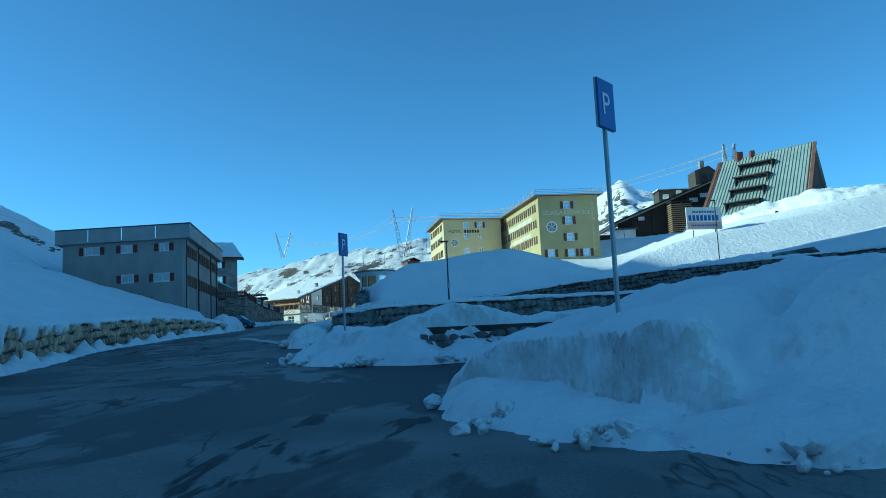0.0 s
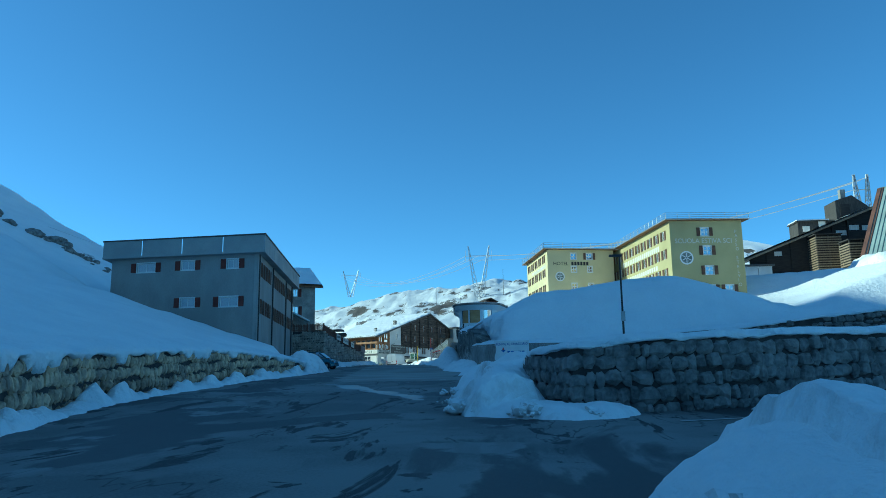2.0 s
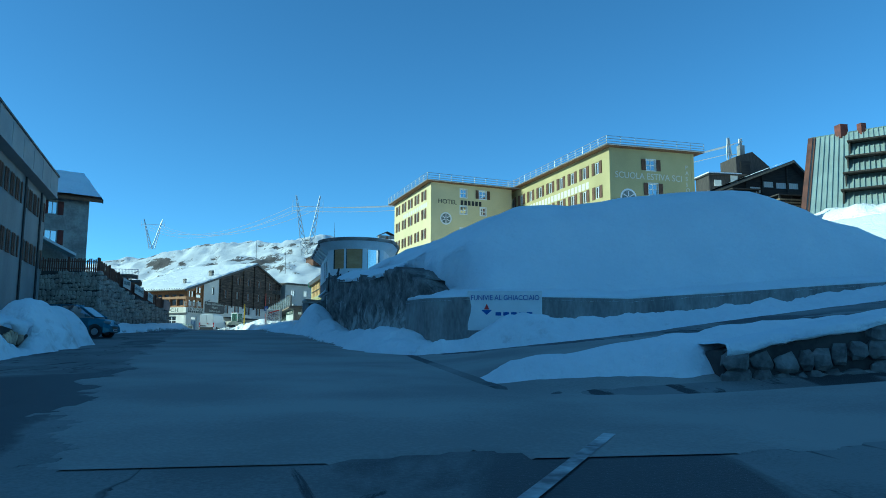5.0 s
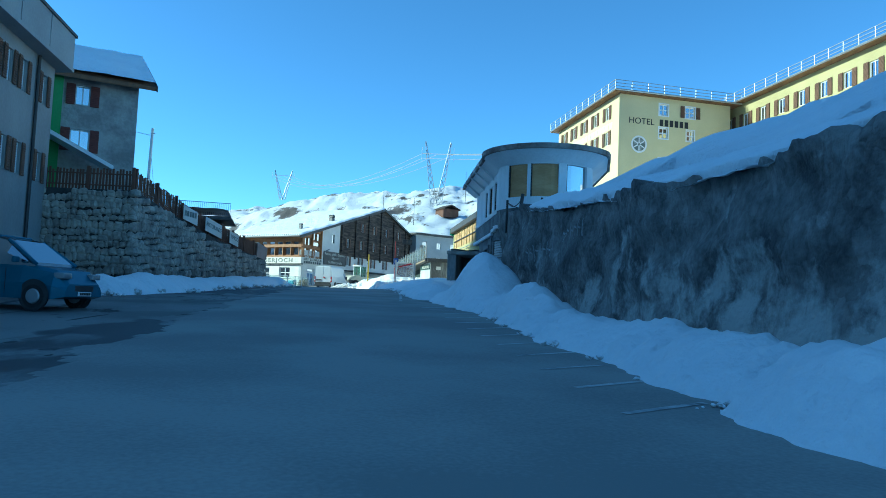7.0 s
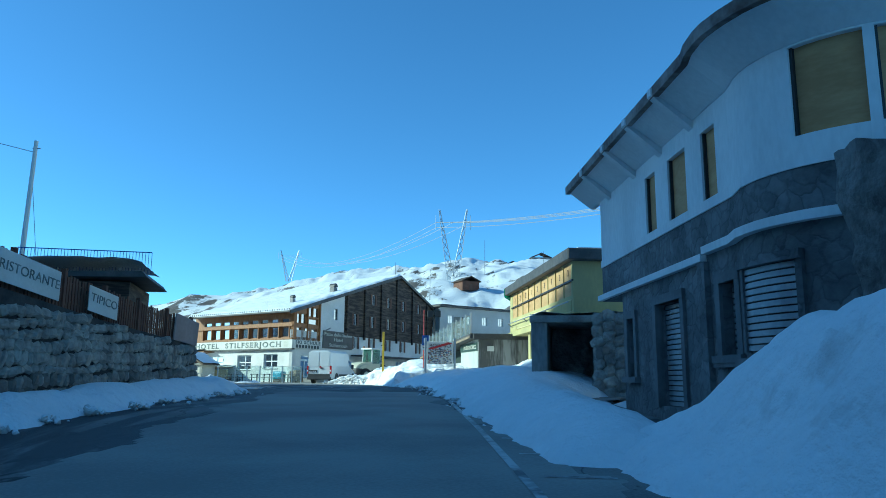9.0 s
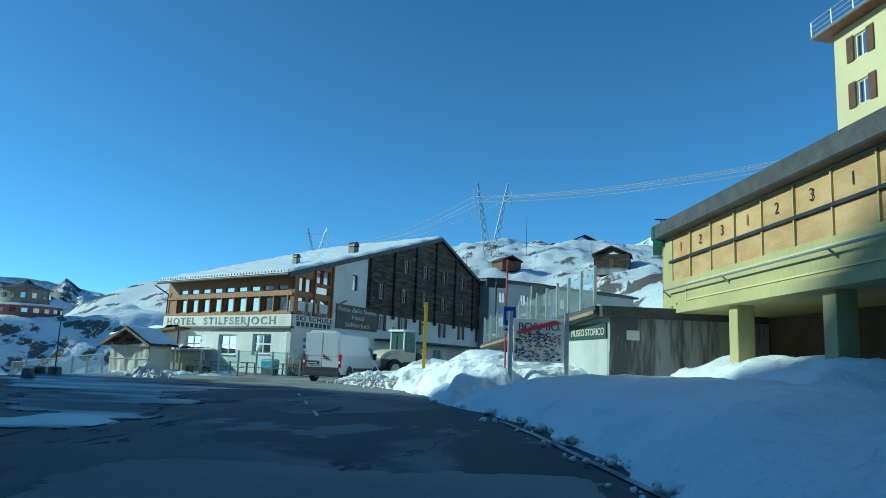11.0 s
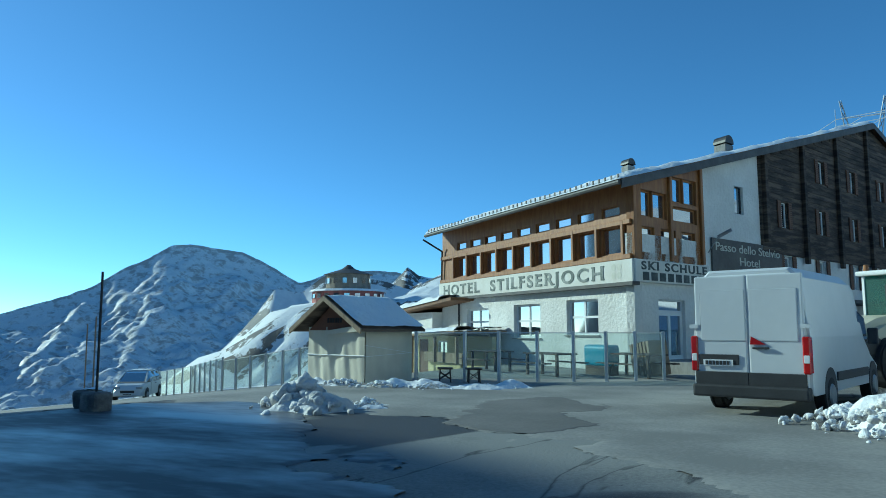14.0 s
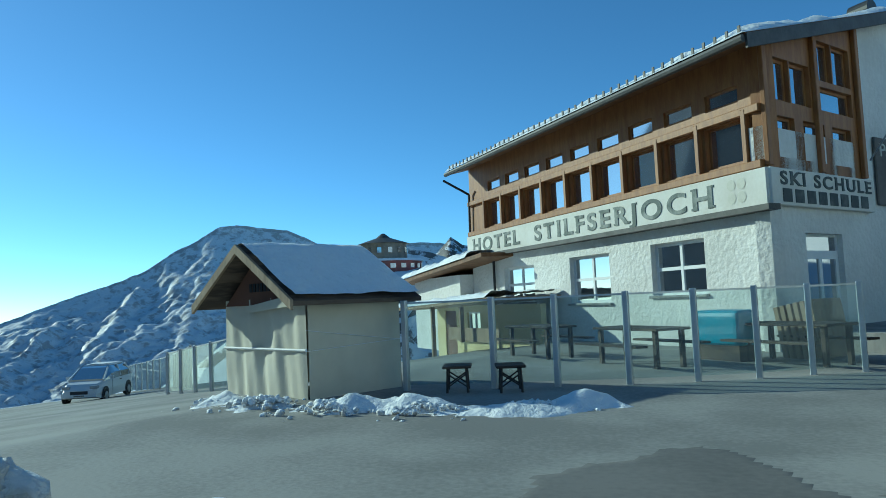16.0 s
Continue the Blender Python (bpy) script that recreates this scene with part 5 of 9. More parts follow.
    bars(sb, 0.3, 4.5, 14.4, 14.7, LETTER_DARK, 8, y=-0.17)
    bd = part("painted_board", soft_box(5.2, 11.2, -0.09, -0.02, 14.55, 16.35, 0.015, 1), material("grey_brown_sign_board", (0.155, 0.14, 0.125), (0.11, 0.10, 0.09), 0.8, 1, 8, 0.1), h, "brown board with faded pale gothic lettering", m=child_frame(h, facing(C, S)))
    letters(bd, "Passo dello Stelvio", 0.5, 5.4, 15.85, LETTER_PALE, y=-0.10, width=5.5)
    letters(bd, "Hotel", 0.5, 7.3, 15.32, LETTER_PALE, y=-0.10, width=1.7)
    letters(bd, "Stilfserjoch", 0.5, 6.4, 14.75, LETTER_PALE, y=-0.10, width=3.6)
    # dark boarded gable
    rows = [(u - 0.36, u + 0.36, 17.3, 18.5) for u in (11.6, 15.6, 19.6, 23.7, 28.3, 33.0)] + [(u - 0.36, u + 0.36, 19.9, 21.05) for u in (15.8, 19.6, 23.7, 28.2)]
    o = 9.45
    G0 = (C[0] + 0.379 * o, C[1] + 0.925 * o)
    gb = part("gable_wall", pierced(SL - o, 16.05, 24.2, [(a - o, b - o, c_, d_) for a, b, c_, d_ in rows], 0.3, [((apex_u - o, 0, 24.0), (-slope, 0, 1)), ((apex_u - o, 0, 24.0), (fall, 0, 1))]), DARK_WOOD, h, "dark weathered timber gable wall", m=child_frame(h, facing(G0, S)) @ Matrix.Translation((0, -0.08, 0)))
    for a, b, c_, d_ in rows:
        window(gb, a - o, b - o, c_, d_, WHITE_PAINT, 2, 1, 0.05, 0.1, shutters=SHUTTER_BROWN, shutter_w=0.34)
    z = 16.05
    while z < 23.7:
        lo = max(0, apex_u - o - (24.0 - z - 0.24) / slope)
        hi = min(SL - o, apex_u - o + (24.0 - z - 0.24) / fall)
        segs = [(lo, hi)]
        for a, b, c_, d_ in rows:
            if c_ - 0.08 < z + 0.1 < d_ + 0.08:
                segs = [t for p0, p1 in segs for t in (((p0, a - o - 0.4), (b - o + 0.4, p1)) if p0 < a - o < p1 else ((p0, p1),))]
        for p0, p1 in segs:
            if p1 - p0 > 0.1:
                part("board", boxes((p0, p1, -0.028, -0.003, z + 0.012, z + 0.235)), DARK_WOOD, gb)
        z += 0.25
    for u in (9.7, 13.6, 17.6, 21.7, 26.2, 30.8, 36.6):
        t = 24.0 - (slope * (apex_u - u) if u < apex_u else fall * (u - apex_u)) - 0.15
        part("post", soft_box(u - o - 0.13, u - o + 0.13, -0.22, -0.03, 15.75 if u > 11.3 else 16.5, t, 0.02, 1), DARK_WOOD, gb)
    # back and far walls
    B0 = (S[0] - 0.806 * W, S[1] + 0.592 * W)
    wall_of(h, S, B0, 10.4, 19.6, [], WHITE_RENDER)
    wall_of(h, B0, L, 10.4, 24.2, [], WHITE_RENDER, cuts=[((SL - apex_u, 0, 24.0), (slope, 0, 1)), ((SL - apex_u, 0, 24.0), (-fall, 0, 1))])
    # roof in the frame of the gable side: x inwards along the side, y towards the far gable
    fr = Matrix(((0.379, -0.806, 0, C[0]), (0.925, 0.592, 0, C[1]), (0, 0, 1, 0), (0, 0, 0, 1)))
    def slab(u0, z0, u1, z1, v0, v1, t0, t1):
        bm = bmesh.new()
        vs = [bm.verts.new(p) for p in ((u0, v0, z0 + t0), (u1, v0, z1 + t0), (u1, v1, z1 + t0), (u0, v1, z0 + t0), (u0, v0, z0 + t1), (u1, v0, z1 + t1), (u1, v1, z1 + t1), (u0, v1, z0 + t1))]
        for q in ((0, 3, 2, 1), (4, 5, 6, 7), (0, 1, 5, 4), (1, 2, 6, 5), (2, 3, 7, 6), (3, 0, 4, 7)):
            bm.faces.new([vs[i] for i in q])
        return bm
    e0, e1 = -1.05, 37.6
    zA, zB = 24.05 - slope * (apex_u - e0), 24.05 - fall * (e1 - apex_u)
    roof = part("roof", slab(e0, zA, apex_u, 24.05, -0.4, W + 0.15, 0.0, 0.16), EAVE_WOOD, h, "boarded roof under snow", m=child_frame(h, fr))
    part("roof", slab(apex_u, 24.05, e1, zB, -0.4, W + 0.15, 0.0, 0.16), EAVE_WOOD, h, m=child_frame(h, fr))
    part("fascia", slab(e0, zA, apex_u, 24.05, -0.46, -0.4, -0.18, 0.13), TIN, roof, m=child_frame(h, fr))
    part("fascia", slab(apex_u, 24.05, e1, zB, -0.46, -0.4, -0.18, 0.13), TIN, roof, m=child_frame(h, fr))
    part("gutter", tubes(((e0 - 0.08, -0.4, zA + 0.02), (e0 - 0.08, W + 0.15, zA + 0.02), 0.09)), TIN, roof, m=child_frame(h, fr))
    # snow cover with a wavy edge
    bm = sheet(steps(e0 - 0.12, apex_u + 6, 0.4), steps(-0.42, W + 0.1, 0.3), lambda u, v: (24.05 - (slope * (apex_u - u) if u < apex_u else fall * (u - apex_u))) + 0.16 + (0.19 + 0.09 * fbm(u, v, 0.9, 5, 4.4)) * min(1, max(0, (u - e0) / 0.25 + 0.5)) * min(1, max(0, (v + 0.42) / 0.2)), lambda u, v, z: v > -0.5 + 0.15 * fbm(u, v, 1.2, 3, 2.2) + (max(0, u - apex_u - 1.0) * 2))
    part("roof_snow", bm, SNOW, roof, smooth=True, m=child_frame(h, fr))
    for i in range(46):
        v = -0.3 + i * (W + 0.4) / 46
        part("snow_guard", boxes((e0 - 0.04, e0 + 0.0, v, v + 0.07, zA + 0.12, zA + 0.34)), TIN, roof, m=child_frame(h, fr))
    for u, v, s_, t in ((3.2, 3.0, 0.24, 0.75), (10.0, 2.2, 0.36, 0.75)):
        zc = 24.05 - slope * (apex_u - u)
        ch_ = part("chimney", soft_box(u - s_, u + s_, v - s_, v + s_, zc - 0.3, zc + t, 0.03, 1), CONCRETE, roof, "rendered chimney", m=child_frame(h, fr))
        capm = bmesh.new()
        bmesh.ops.create_cone(capm, cap_ends=True, segments=20, radius1=s_ * 1.1, radius2=s_ * 1.1, depth=s_ * 2.1, matrix=Matrix.Translation((u, v, zc + t + 0.05)) @ Matrix.Rotation(radians(90), 4, "X"))
        bmesh.ops.bisect_plane(capm, geom=capm.verts[:] + capm.edges[:] + capm.faces[:], plane_co=(0, 0, zc + t + 0.05), plane_no=(0, 0, -1), clear_outer=True)
        part("cap", capm, METAL_DARK, ch_, m=child_frame(h, fr))
    # porch canopy and lean-to on the left
    k = facing(L, C)
    part("annex_wall", boxes((-5.4, -0.02, -0.6, 4.0, 10.4, 13.6)), WHITE_RENDER, h, m=child_frame(h, k))
    ar = part("annex_roof", prism([(-6.2, 13.4), (3.6, 14.1), (3.6, 14.25), (-6.2, 13.58)], -1.3, 4.2), EAVE_WOOD, h, m=child_frame(h, k))
    bm = sheet(steps(-6.3, 2.2, 0.14), steps(-1.36, 4.1, 0.14), lambda x, y: 13.59 + (x + 6.2) * 0.0684 + (0.26 + 0.13 * fbm(x, y, 0.8, 4, 7.7)) * min(1, (y + 1.34) / 0.2 + 0.1))
    part("roof_snow", bm, SNOW, ar, smooth=True)
    part("awning", prism([(11.0, 13.9), (30, 13.9), (30, 14.05), (11.0, 14.05)], -1.6, -0.02), TIN, h, "dark flat awning along the side", m=child_frame(h, facing(C, S)))
    part("downpipe", tubes(((W - 13.4, -0.1, 10.9), (W - 13.4, -0.1, 14.2), 0.05)), METAL_DARK, h, m=child_frame(h, k))
    part("downpipe", tubes(((-0.6, -0.9, 17.6), (0.2, -0.12, 16.9), 0.05), ((0.2, -0.12, 16.9), (0.1, -0.1, 15.2), 0.05)), METAL_DARK, h, m=child_frame(h, k))
    lamp = part("wall_lamp", tubes(((4.95, -0.05, 15.7), (4.95, -0.5, 16.3), 0.025), ((4.95, -0.5, 16.3), (5.1, -1.0, 16.55), 0.07)), METAL_GREY, h, m=child_frame(h, facing(C, S)))
    deck = part("entrance_deck", boxes((0.4, 6.0, -2.6, 0.0, 10.8, 11.55), (6.0, 7.6, -2.6, -0.4, 10.8, 11.35), (7.6, 9.6, -2.6, -0.4, 10.8, 11.15)), CONCRETE, h, "concrete entrance platform with steps", m=child_frame(h, facing(C, S)))
    return h


hotel_square()


def white_building():
    A, B = (-17.9, 195.7), (0.5, 210.5)
    h = dwelling("guesthouse", "long white flat-roofed guesthouse with shuttered windows", "building", (-8, 205, 12))
    W = span(A, B)
    holes = [(1.4 + 3.1 * i, 2.35 + 3.1 * i, z, z + 1.15) for i in range(7) for z in (13.6, 16.4, 19.0)]
    GUEST = material("greyed_white_render", (0.50, 0.50, 0.48), (0.42, 0.42, 0.40), 0.9, 0.5, 10, 0.2)
    f = wall_of(h, A, B, 10.8, 21.2, holes, GUEST)
    for q in holes:
        window(f, *q, WHITE_PAINT, 2, 1, 0.06, 0.12, shutters=METAL_GREY if q[2] < 18.8 else None, shutter_w=0.5)
    C, D = (B[0] - 8, B[1] + 10), (A[0] - 8, A[1] + 10)
    for a, b in ((B, C), (C, D), (D, A)):
        wall_of(h, a, b, 10.8, 21.2, [], GUEST)
    fr = child_frame(h, facing(A, B))
    part("roof", boxes((-0.4, W + 0.4, -0.5, 13.2, 21.2, 21.42)), TIN, h, "thin dark flat roof", m=fr)
    part("roof_snow", sheet(steps(-0.2, W, 0.6), steps(-0.3, 13, 0.6), lambda x, y: 21.55 + 0.08 * fbm(x, y, 2, 3)), SNOW, h, m=fr, smooth=True)
    em = bmesh.new()
    bmesh.ops.create_cone(em, cap_ends=True, segments=28, radius1=0.95, radius2=0.95, depth=0.03, matrix=Matrix.Translation((3.9, -0.03, 15.4)) @ Matrix.Rotation(radians(90), 4, "X"))
    part("round_emblem", em, RED_PAINT, f, "round red and white emblem")
    em = bmesh.new()
    bmesh.ops.create_cone(em, cap_ends=True, segments=28, radius1=0.72, radius2=0.72, depth=0.03, matrix=Matrix.Translation((3.9, -0.045, 15.4)) @ Matrix.Rotation(radians(90), 4, "X"))
    part("round_emblem", em, WHITE_PAINT, f)
    bars(f, 5.4, 12.5, 14.9, 15.5, BLACK, 16, y=-0.012)


white_building()

# ---- grey flat-roofed building ----


def grey_building():
    C, L = (-27.4, 80.7), (-41.6, 82.0)
    R = (-31.4, 105.4)
    h = dwelling("grey_building", "grey rendered flat-roofed block with wide parapet and reddish shutters", "building", (-30, 85, 12))
    W = span(L, C)
    x = lambda u: W - u
    holes = [(x(2.95), x(1.9), 18.75, 19.55), (x(7.35), x(6.1), 18.75, 19.55), (x(11.7), x(9.95), 18.7, 19.5), (x(3.55), x(1.85), 15.35, 16.2), (x(7.3), x(5.95), 15.4, 16.2)]
    f = wall_of(h, L, C, 10.0, 20.0, holes, GREY_RENDER)
    for q in holes:
        window(f, *q, WHITE_PAINT, 2, 1, 0.07, 0.1, shutters=SHUTTER_RED, trim=WHITE_PAINT, shutter_w=0.5)
    RW = span(C, R)
    rh = []
    for start, count in ((0.7, 5), (9.3, 6), (18.7, 3), (23.6, 3)):
        for k in range(count):
            u = start + k * 1.38
            for z in (18.1, 14.8):
                rh.append((u, u + 0.6, z, z + 1.25))
    rh = [q for q in rh if q[1] < RW - 0.4]
    r = wall_of(h, C, R, 9.4, 20.0, rh, GREY_RENDER)
    for q in rh:
        window(r, *q, WHITE_PAINT, 1, 1, 0.06, 0.12, shutters=SHUTTER_BROWN, shutter_w=0.3)
    for u in (0.25, 8.2, 17.9, 23.0, 27.4):
        if u < RW:
            part("downpipe", tubes(((u, -0.09, 9.8), (u, -0.09, 19.9), 0.07)), METAL_DARK, r)
    B0 = (R[0] - 14, R[1] + 1.3)
    wall_of(h, R, B0, 9.4, 20.0, [], GREY_RENDER)
    wall_of(h, B0, L, 9.4, 20.0, [], GREY_RENDER)
    # overhanging roof slab with panelled parapet
    u = Vector((C[0] - L[0], C[1] - L[1], 0)).normalized()
    v = Vector((R[0] - C[0], R[1] - C[1], 0)).normalized()
    fr = Matrix(((u.x, v.x, 0, L[0]), (u.y, v.y, 0, L[1]), (0, 0, 1, 0), (0, 0, 0, 1)))
    m = child_frame(h, fr)
    part("roof_slab", boxes((-0.7, W + 0.7, -0.75, RW + 0.5, 19.95, 20.12)), GREY_PANEL, h, m=m)
    n = 4
    step = (W + 1.36) / n
    for i in range(n):
        part("parapet_panel", boxes((-0.68 + i * step, -0.68 + (i + 1) * step - 0.09, -0.73, -0.66, 20.1, 21.5)), GREY_PANEL, h, m=m)
    n = 9
    step = (RW + 1.2) / n
    for i in range(n):
        part("parapet_panel", boxes((W + 0.61, W + 0.68, -0.73 + i * step, -0.73 + (i + 1) * step - 0.09, 20.1, 21.5)), GREY_PANEL, h, m=m)
    part("parapet_cap", boxes((-0.74, W + 0.76, -0.80, -0.60, 21.5, 21.62), (W + 0.55, W + 0.76, -0.6, RW + 0.5, 21.5, 21.62)), TIN, h, "dark tin parapet cap", m=m)
    part("plinth", boxes((0, W, -0.05, -0.004, 10, 13.0)), GREY_RENDER, h, m=child_frame(h, facing(L, C)))


grey_building()


def stone_house():
    A, B = (-36.3, 108.15), (-30.3, 111.6)
    h = dwelling("house", "grey stone house with snowy saddle roof and brown shutters", "house", (-33, 112, 11))
    W = span(A, B)
    k = facing(A, B)
    holes = [(3.98, 4.66, 19.6, 20.6), (3.86, 4.76, 17.25, 18.35)]
    f = wall_of(h, A, B, 10.2, 21.0, holes, material("rough_grey_stone_render", (0.42, 0.40, 0.36), (0.25, 0.24, 0.22), 0.95, 0.9, 6, 0.8, depth=0.06))
    for q in holes:
        window(f, *q, WHITE_PAINT, 2, 1, 0.06, 0.12, shutters=SHUTTER_RED, shutter_w=0.42)
    part("green_wall", boxes((0.6, 3.4, -0.35, -0.004, 15.2, 21.0)), material("green_render", (0.14, 0.34, 0.10), (0.11, 0.28, 0.08), 0.9, 0.8, 10, 0.2), h, "bright green rendered strip of wall", m=child_frame(h, k))
    D = 11.0
    m = child_frame(h, k)
    part("wall", boxes((W - 0.4, W, 0.36, D, 10.2, 21.0), (0, 0.4, 0.36, D, 10.2, 21.0), (0.4, W - 0.4, D - 0.4, D, 10.2, 21.0)), GREY_RENDER, h, m=m)
    # roof: eave along the front, ridge behind
    roof = part("roof", prism([(-0.8, 20.75), (D / 2, 23.9), (D + 0.8, 20.75), (D + 0.8, 20.95), (D / 2, 24.12), (-0.8, 20.95)], -W - 0.75, 3.0), EAVE_WOOD, h, m=m @ Matrix.Rotation(radians(90), 4, "Z"))
    bm = sheet(steps(-3.0, W + 0.7, 0.4), steps(-0.7, D + 0.7, 0.4), lambda x, y: 20.99 + (y + 0.8 if y < D / 2 else D + 0.8 - y) * 0.503 + 0.18 + 0.06 * fbm(x, y, 1.2, 4, 3.3))
    part("roof_snow", bm, SNOW, roof, smooth=True, m=Matrix.Rotation(radians(-90), 4, "Z"))
    part("fascia", prism([(-0.85, 20.7), (D / 2, 23.85), (D / 2, 24.16), (-0.85, 21.0)], -W - 0.81, -W - 0.75), TIN, roof)
    part("porch_awning", prism([(2.3, 17.95), (5.8, 16.25), (5.8, 16.45), (2.3, 18.15)], -1.8, -0.36), WHITE_PAINT, h, "white sloping awning", m=m)


stone_house()

# ---- the curved white building over dark garages ----


def rotunda():
    h = dwelling("curved_building", "abandoned white curved building with boarded windows over dark stone garages", "building", (-8, 108, 11))
    # plan line of the outer face, from the far end along the road, round the corner and away from the road
    line = [(-12.0, 121.8), (-11.65, 116), (-11.3, 110.5)]
    cx, cy, R = -9.0, 109.9, 2.4
    for i in range(13):
        a = radians(180 + 150 * i / 12)
        line.append((cx + R * math.cos(a), cy + R * math.sin(a)))
    line += [(-6.2, 112), (-5.6, 121.8)]
    pts = resample(line, 0.35)
    acc = [0.0]
    for a, b in zip(pts, pts[1:]):
        acc.append(acc[-1] + span(a, b))

    def at(s):
        for i in range(len(acc) - 1):
            if s <= acc[i + 1]:
                k = (s - acc[i]) / (acc[i + 1] - acc[i])
                a, b = pts[i], pts[i + 1]
                t = Vector((b[0] - a[0], b[1] - a[1], 0)).normalized()
                return Vector((a[0] + (b[0] - a[0]) * k, a[1] + (b[1] - a[1]) * k, 0)), t, Vector((t.y, -t.x, 0))
        a, b = pts[-2], pts[-1]
        t = Vector((b[0] - a[0], b[1] - a[1], 0)).normalized()
        return Vector((*pts[-1], 0)), t, Vector((t.y, -t.x, 0))

    def shell(s0, s1, off0, off1, z0, z1, d=0.3, top_off=0.0):
        bm = bmesh.new()
        cols = []
        for s in steps(s0, s1, d):
            p, t, n = at(s)
            cols.append([bm.verts.new(p + n * o + Vector((0, 0, z))) for o, z in ((off0, z0), (off1, z0), (off1 + top_off, z1), (off0, z1))])
        for a, b in zip(cols, cols[1:]):
            for j in range(4):
                bm.faces.new((a[j], b[j], b[(j + 1) % 4], a[(j + 1) % 4]))
        bm.faces.new(cols[0])
        bm.faces.new(cols[-1][::-1])
        bmesh.ops.recalc_face_normals(bm, faces=bm.faces[:])
        return bm

    m = h.matrix_basis.inverted()
    total = acc[-1]
    wins = [(6.4, 7.15), (8.0, 9.1), (9.95, 10.65), (13.3, 14.45), (14.62, 15.95), (16.35, 17.6)]
    s = 2.1
    for a, b in wins + [(total, total)]:
        lo, hi = (15.3, 16.75) if b < 11 else (15.57, 17.14)
        if a - s > 0.05:
            part("wall", shell(s, a, -0.3, 0.0, 15.27, 17.2), WHITE_SMOOTH, h, m=m)
        if b > a:
            part("boarded_window", shell(a, b, -0.16, -0.12, lo, hi), PLYWOOD if b < 16 else PANE, h, "plywood-boarded window" if b < 16 else "", m=m)
            part("window_frame", shell(a, a + 0.05, -0.12, -0.05, lo, hi), METAL_DARK, h, m=m)
            part("lintel", shell(a, b, -0.3, 0.0, hi, 17.2), WHITE_SMOOTH, h, m=m)
            if lo > 15.4:
                part("sill", shell(a, b, -0.3, 0.03, 15.27, lo), WHITE_SMOOTH, h, m=m)
        s = b
    part("wall", shell(2.1, total, -0.3, 0.0, 17.2, 17.5), WHITE_SMOOTH, h, m=m)
    part("wall", shell(2.1, total, -0.3, 0.03, 15.05, 15.27), WHITE_SMOOTH, h, m=m)
    # overhanging roof: soffit that flares outwards, dark rim, snow
    part("soffit", shell(1.1, total, -0.1, 0.02, 17.18, 17.78, top_off=0.8), WHITE_SMOOTH, h, "flared white concrete soffit with stains", m=m)
    part("rim", shell(1.0, total, 0.72, 0.86, 17.70, 17.94), material("rusty_rim", (0.30, 0.27, 0.24), (0.10, 0.07, 0.055), 0.8, 0.8, 6, 0.3), h, "rusty roof rim", m=m)
    def deck(off, z0, z1):
        bm = bmesh.new()
        lo, hi = [], []
        for q in steps(1.1, total, 0.4):
            p, t, n = at(q)
            lo.append(bm.verts.new(p + n * off + Vector((0, 0, z0))))
            hi.append(bm.verts.new(p + n * off + Vector((0, 0, z1))))
        bm.faces.new(lo[::-1])
        bm.faces.new(hi)
        for i in range(len(lo)):
            j = (i + 1) % len(lo)
            bm.faces.new((lo[i], lo[j], hi[j], hi[i]))
        bmesh.ops.recalc_face_normals(bm, faces=bm.faces[:])
        return bm
    part("roof", deck(0.76, 17.78, 17.9), TIN, h, m=m)
    part("roof_snow", deck(0.6, 17.91, 18.0), SNOW, h, m=m)
    # dark stone base with garage doors
    gar = [(6.9, 8.5, 11.0, 13.42), (10.58, 11.24, 12.1, 13.48), (11.95, 13.2, 12.1, 13.55), (4.6, 5.15, 11.7, 13.25)]
    base_m = child_frame(h, facing((-12.0, 121.8), (-11.3, 110.5)))
    holes = [q for q in gar if q[1] < 11.3]
    part("garage_wall", pierced(11.3 - 4.1, 10.2, 15.06, [(a - 4.1, b - 4.1, c, d) for a, b, c, d in holes], 0.4), GARAGE_STONE, h, "dark stone-clad garage wall", m=base_m @ Matrix.Translation((4.1, 0, 0)))
    part("garage_wall", boxes((2.1, 4.1, 0.0, 0.4, 14.0, 15.06), (2.1, 2.5, 0.4, 5.0, 14.0, 15.06), (4.1, 4.5, 0.4, 5.0, 10.2, 14.0)), GARAGE_STONE, h, m=base_m)
    part("garage_wall", shell(11.3, total, -0.4, 0.0, 10.2, 15.06), GARAGE_STONE, h, m=m)
    for a, b, z0, z1 in gar:
        flat = b < 11.3
        if flat:
            sh = part("roller_shutter", boxes((a, b, 0.26, 0.3, z0, z1)), METAL_DARK, h, "ribbed steel roller shutter", m=base_m)
            part("door_frame", boxes((a - 0.2, a, -0.07, 0.12, z0 - 0.02, z1), (b, b + 0.2, -0.07, 0.12, z0 - 0.02, z1), (a - 0.2, b + 0.2, -0.08, 0.12, z1, z1 + 0.2)), FRAME_STONE, h, "plain stone door surround", m=base_m)
            if z0 > 11.2:
                part("sill", boxes((a - 0.3, b + 0.3, -0.16, 0.12, z0 - 0.16, z0 - 0.02)), FRAME_STONE, h, m=base_m)
        else:
            sh = part("roller_shutter", shell(a, b, -0.02, 0.012, z0, z1), METAL_DARK, h, "ribbed steel roller shutter", m=m)
            part("door_frame", shell(a - 0.12, a, 0.0, 0.1, z0, z1 + 0.12), GARAGE_STONE, h, m=m)
            part("door_frame", shell(b, b + 0.12, 0.0, 0.1, z0, z1 + 0.12), GARAGE_STONE, h, m=m)
            part("lintel", shell(a - 0.12, b + 0.12, 0.0, 0.16, z1, z1 + 0.16), GARAGE_STONE, h, m=m)
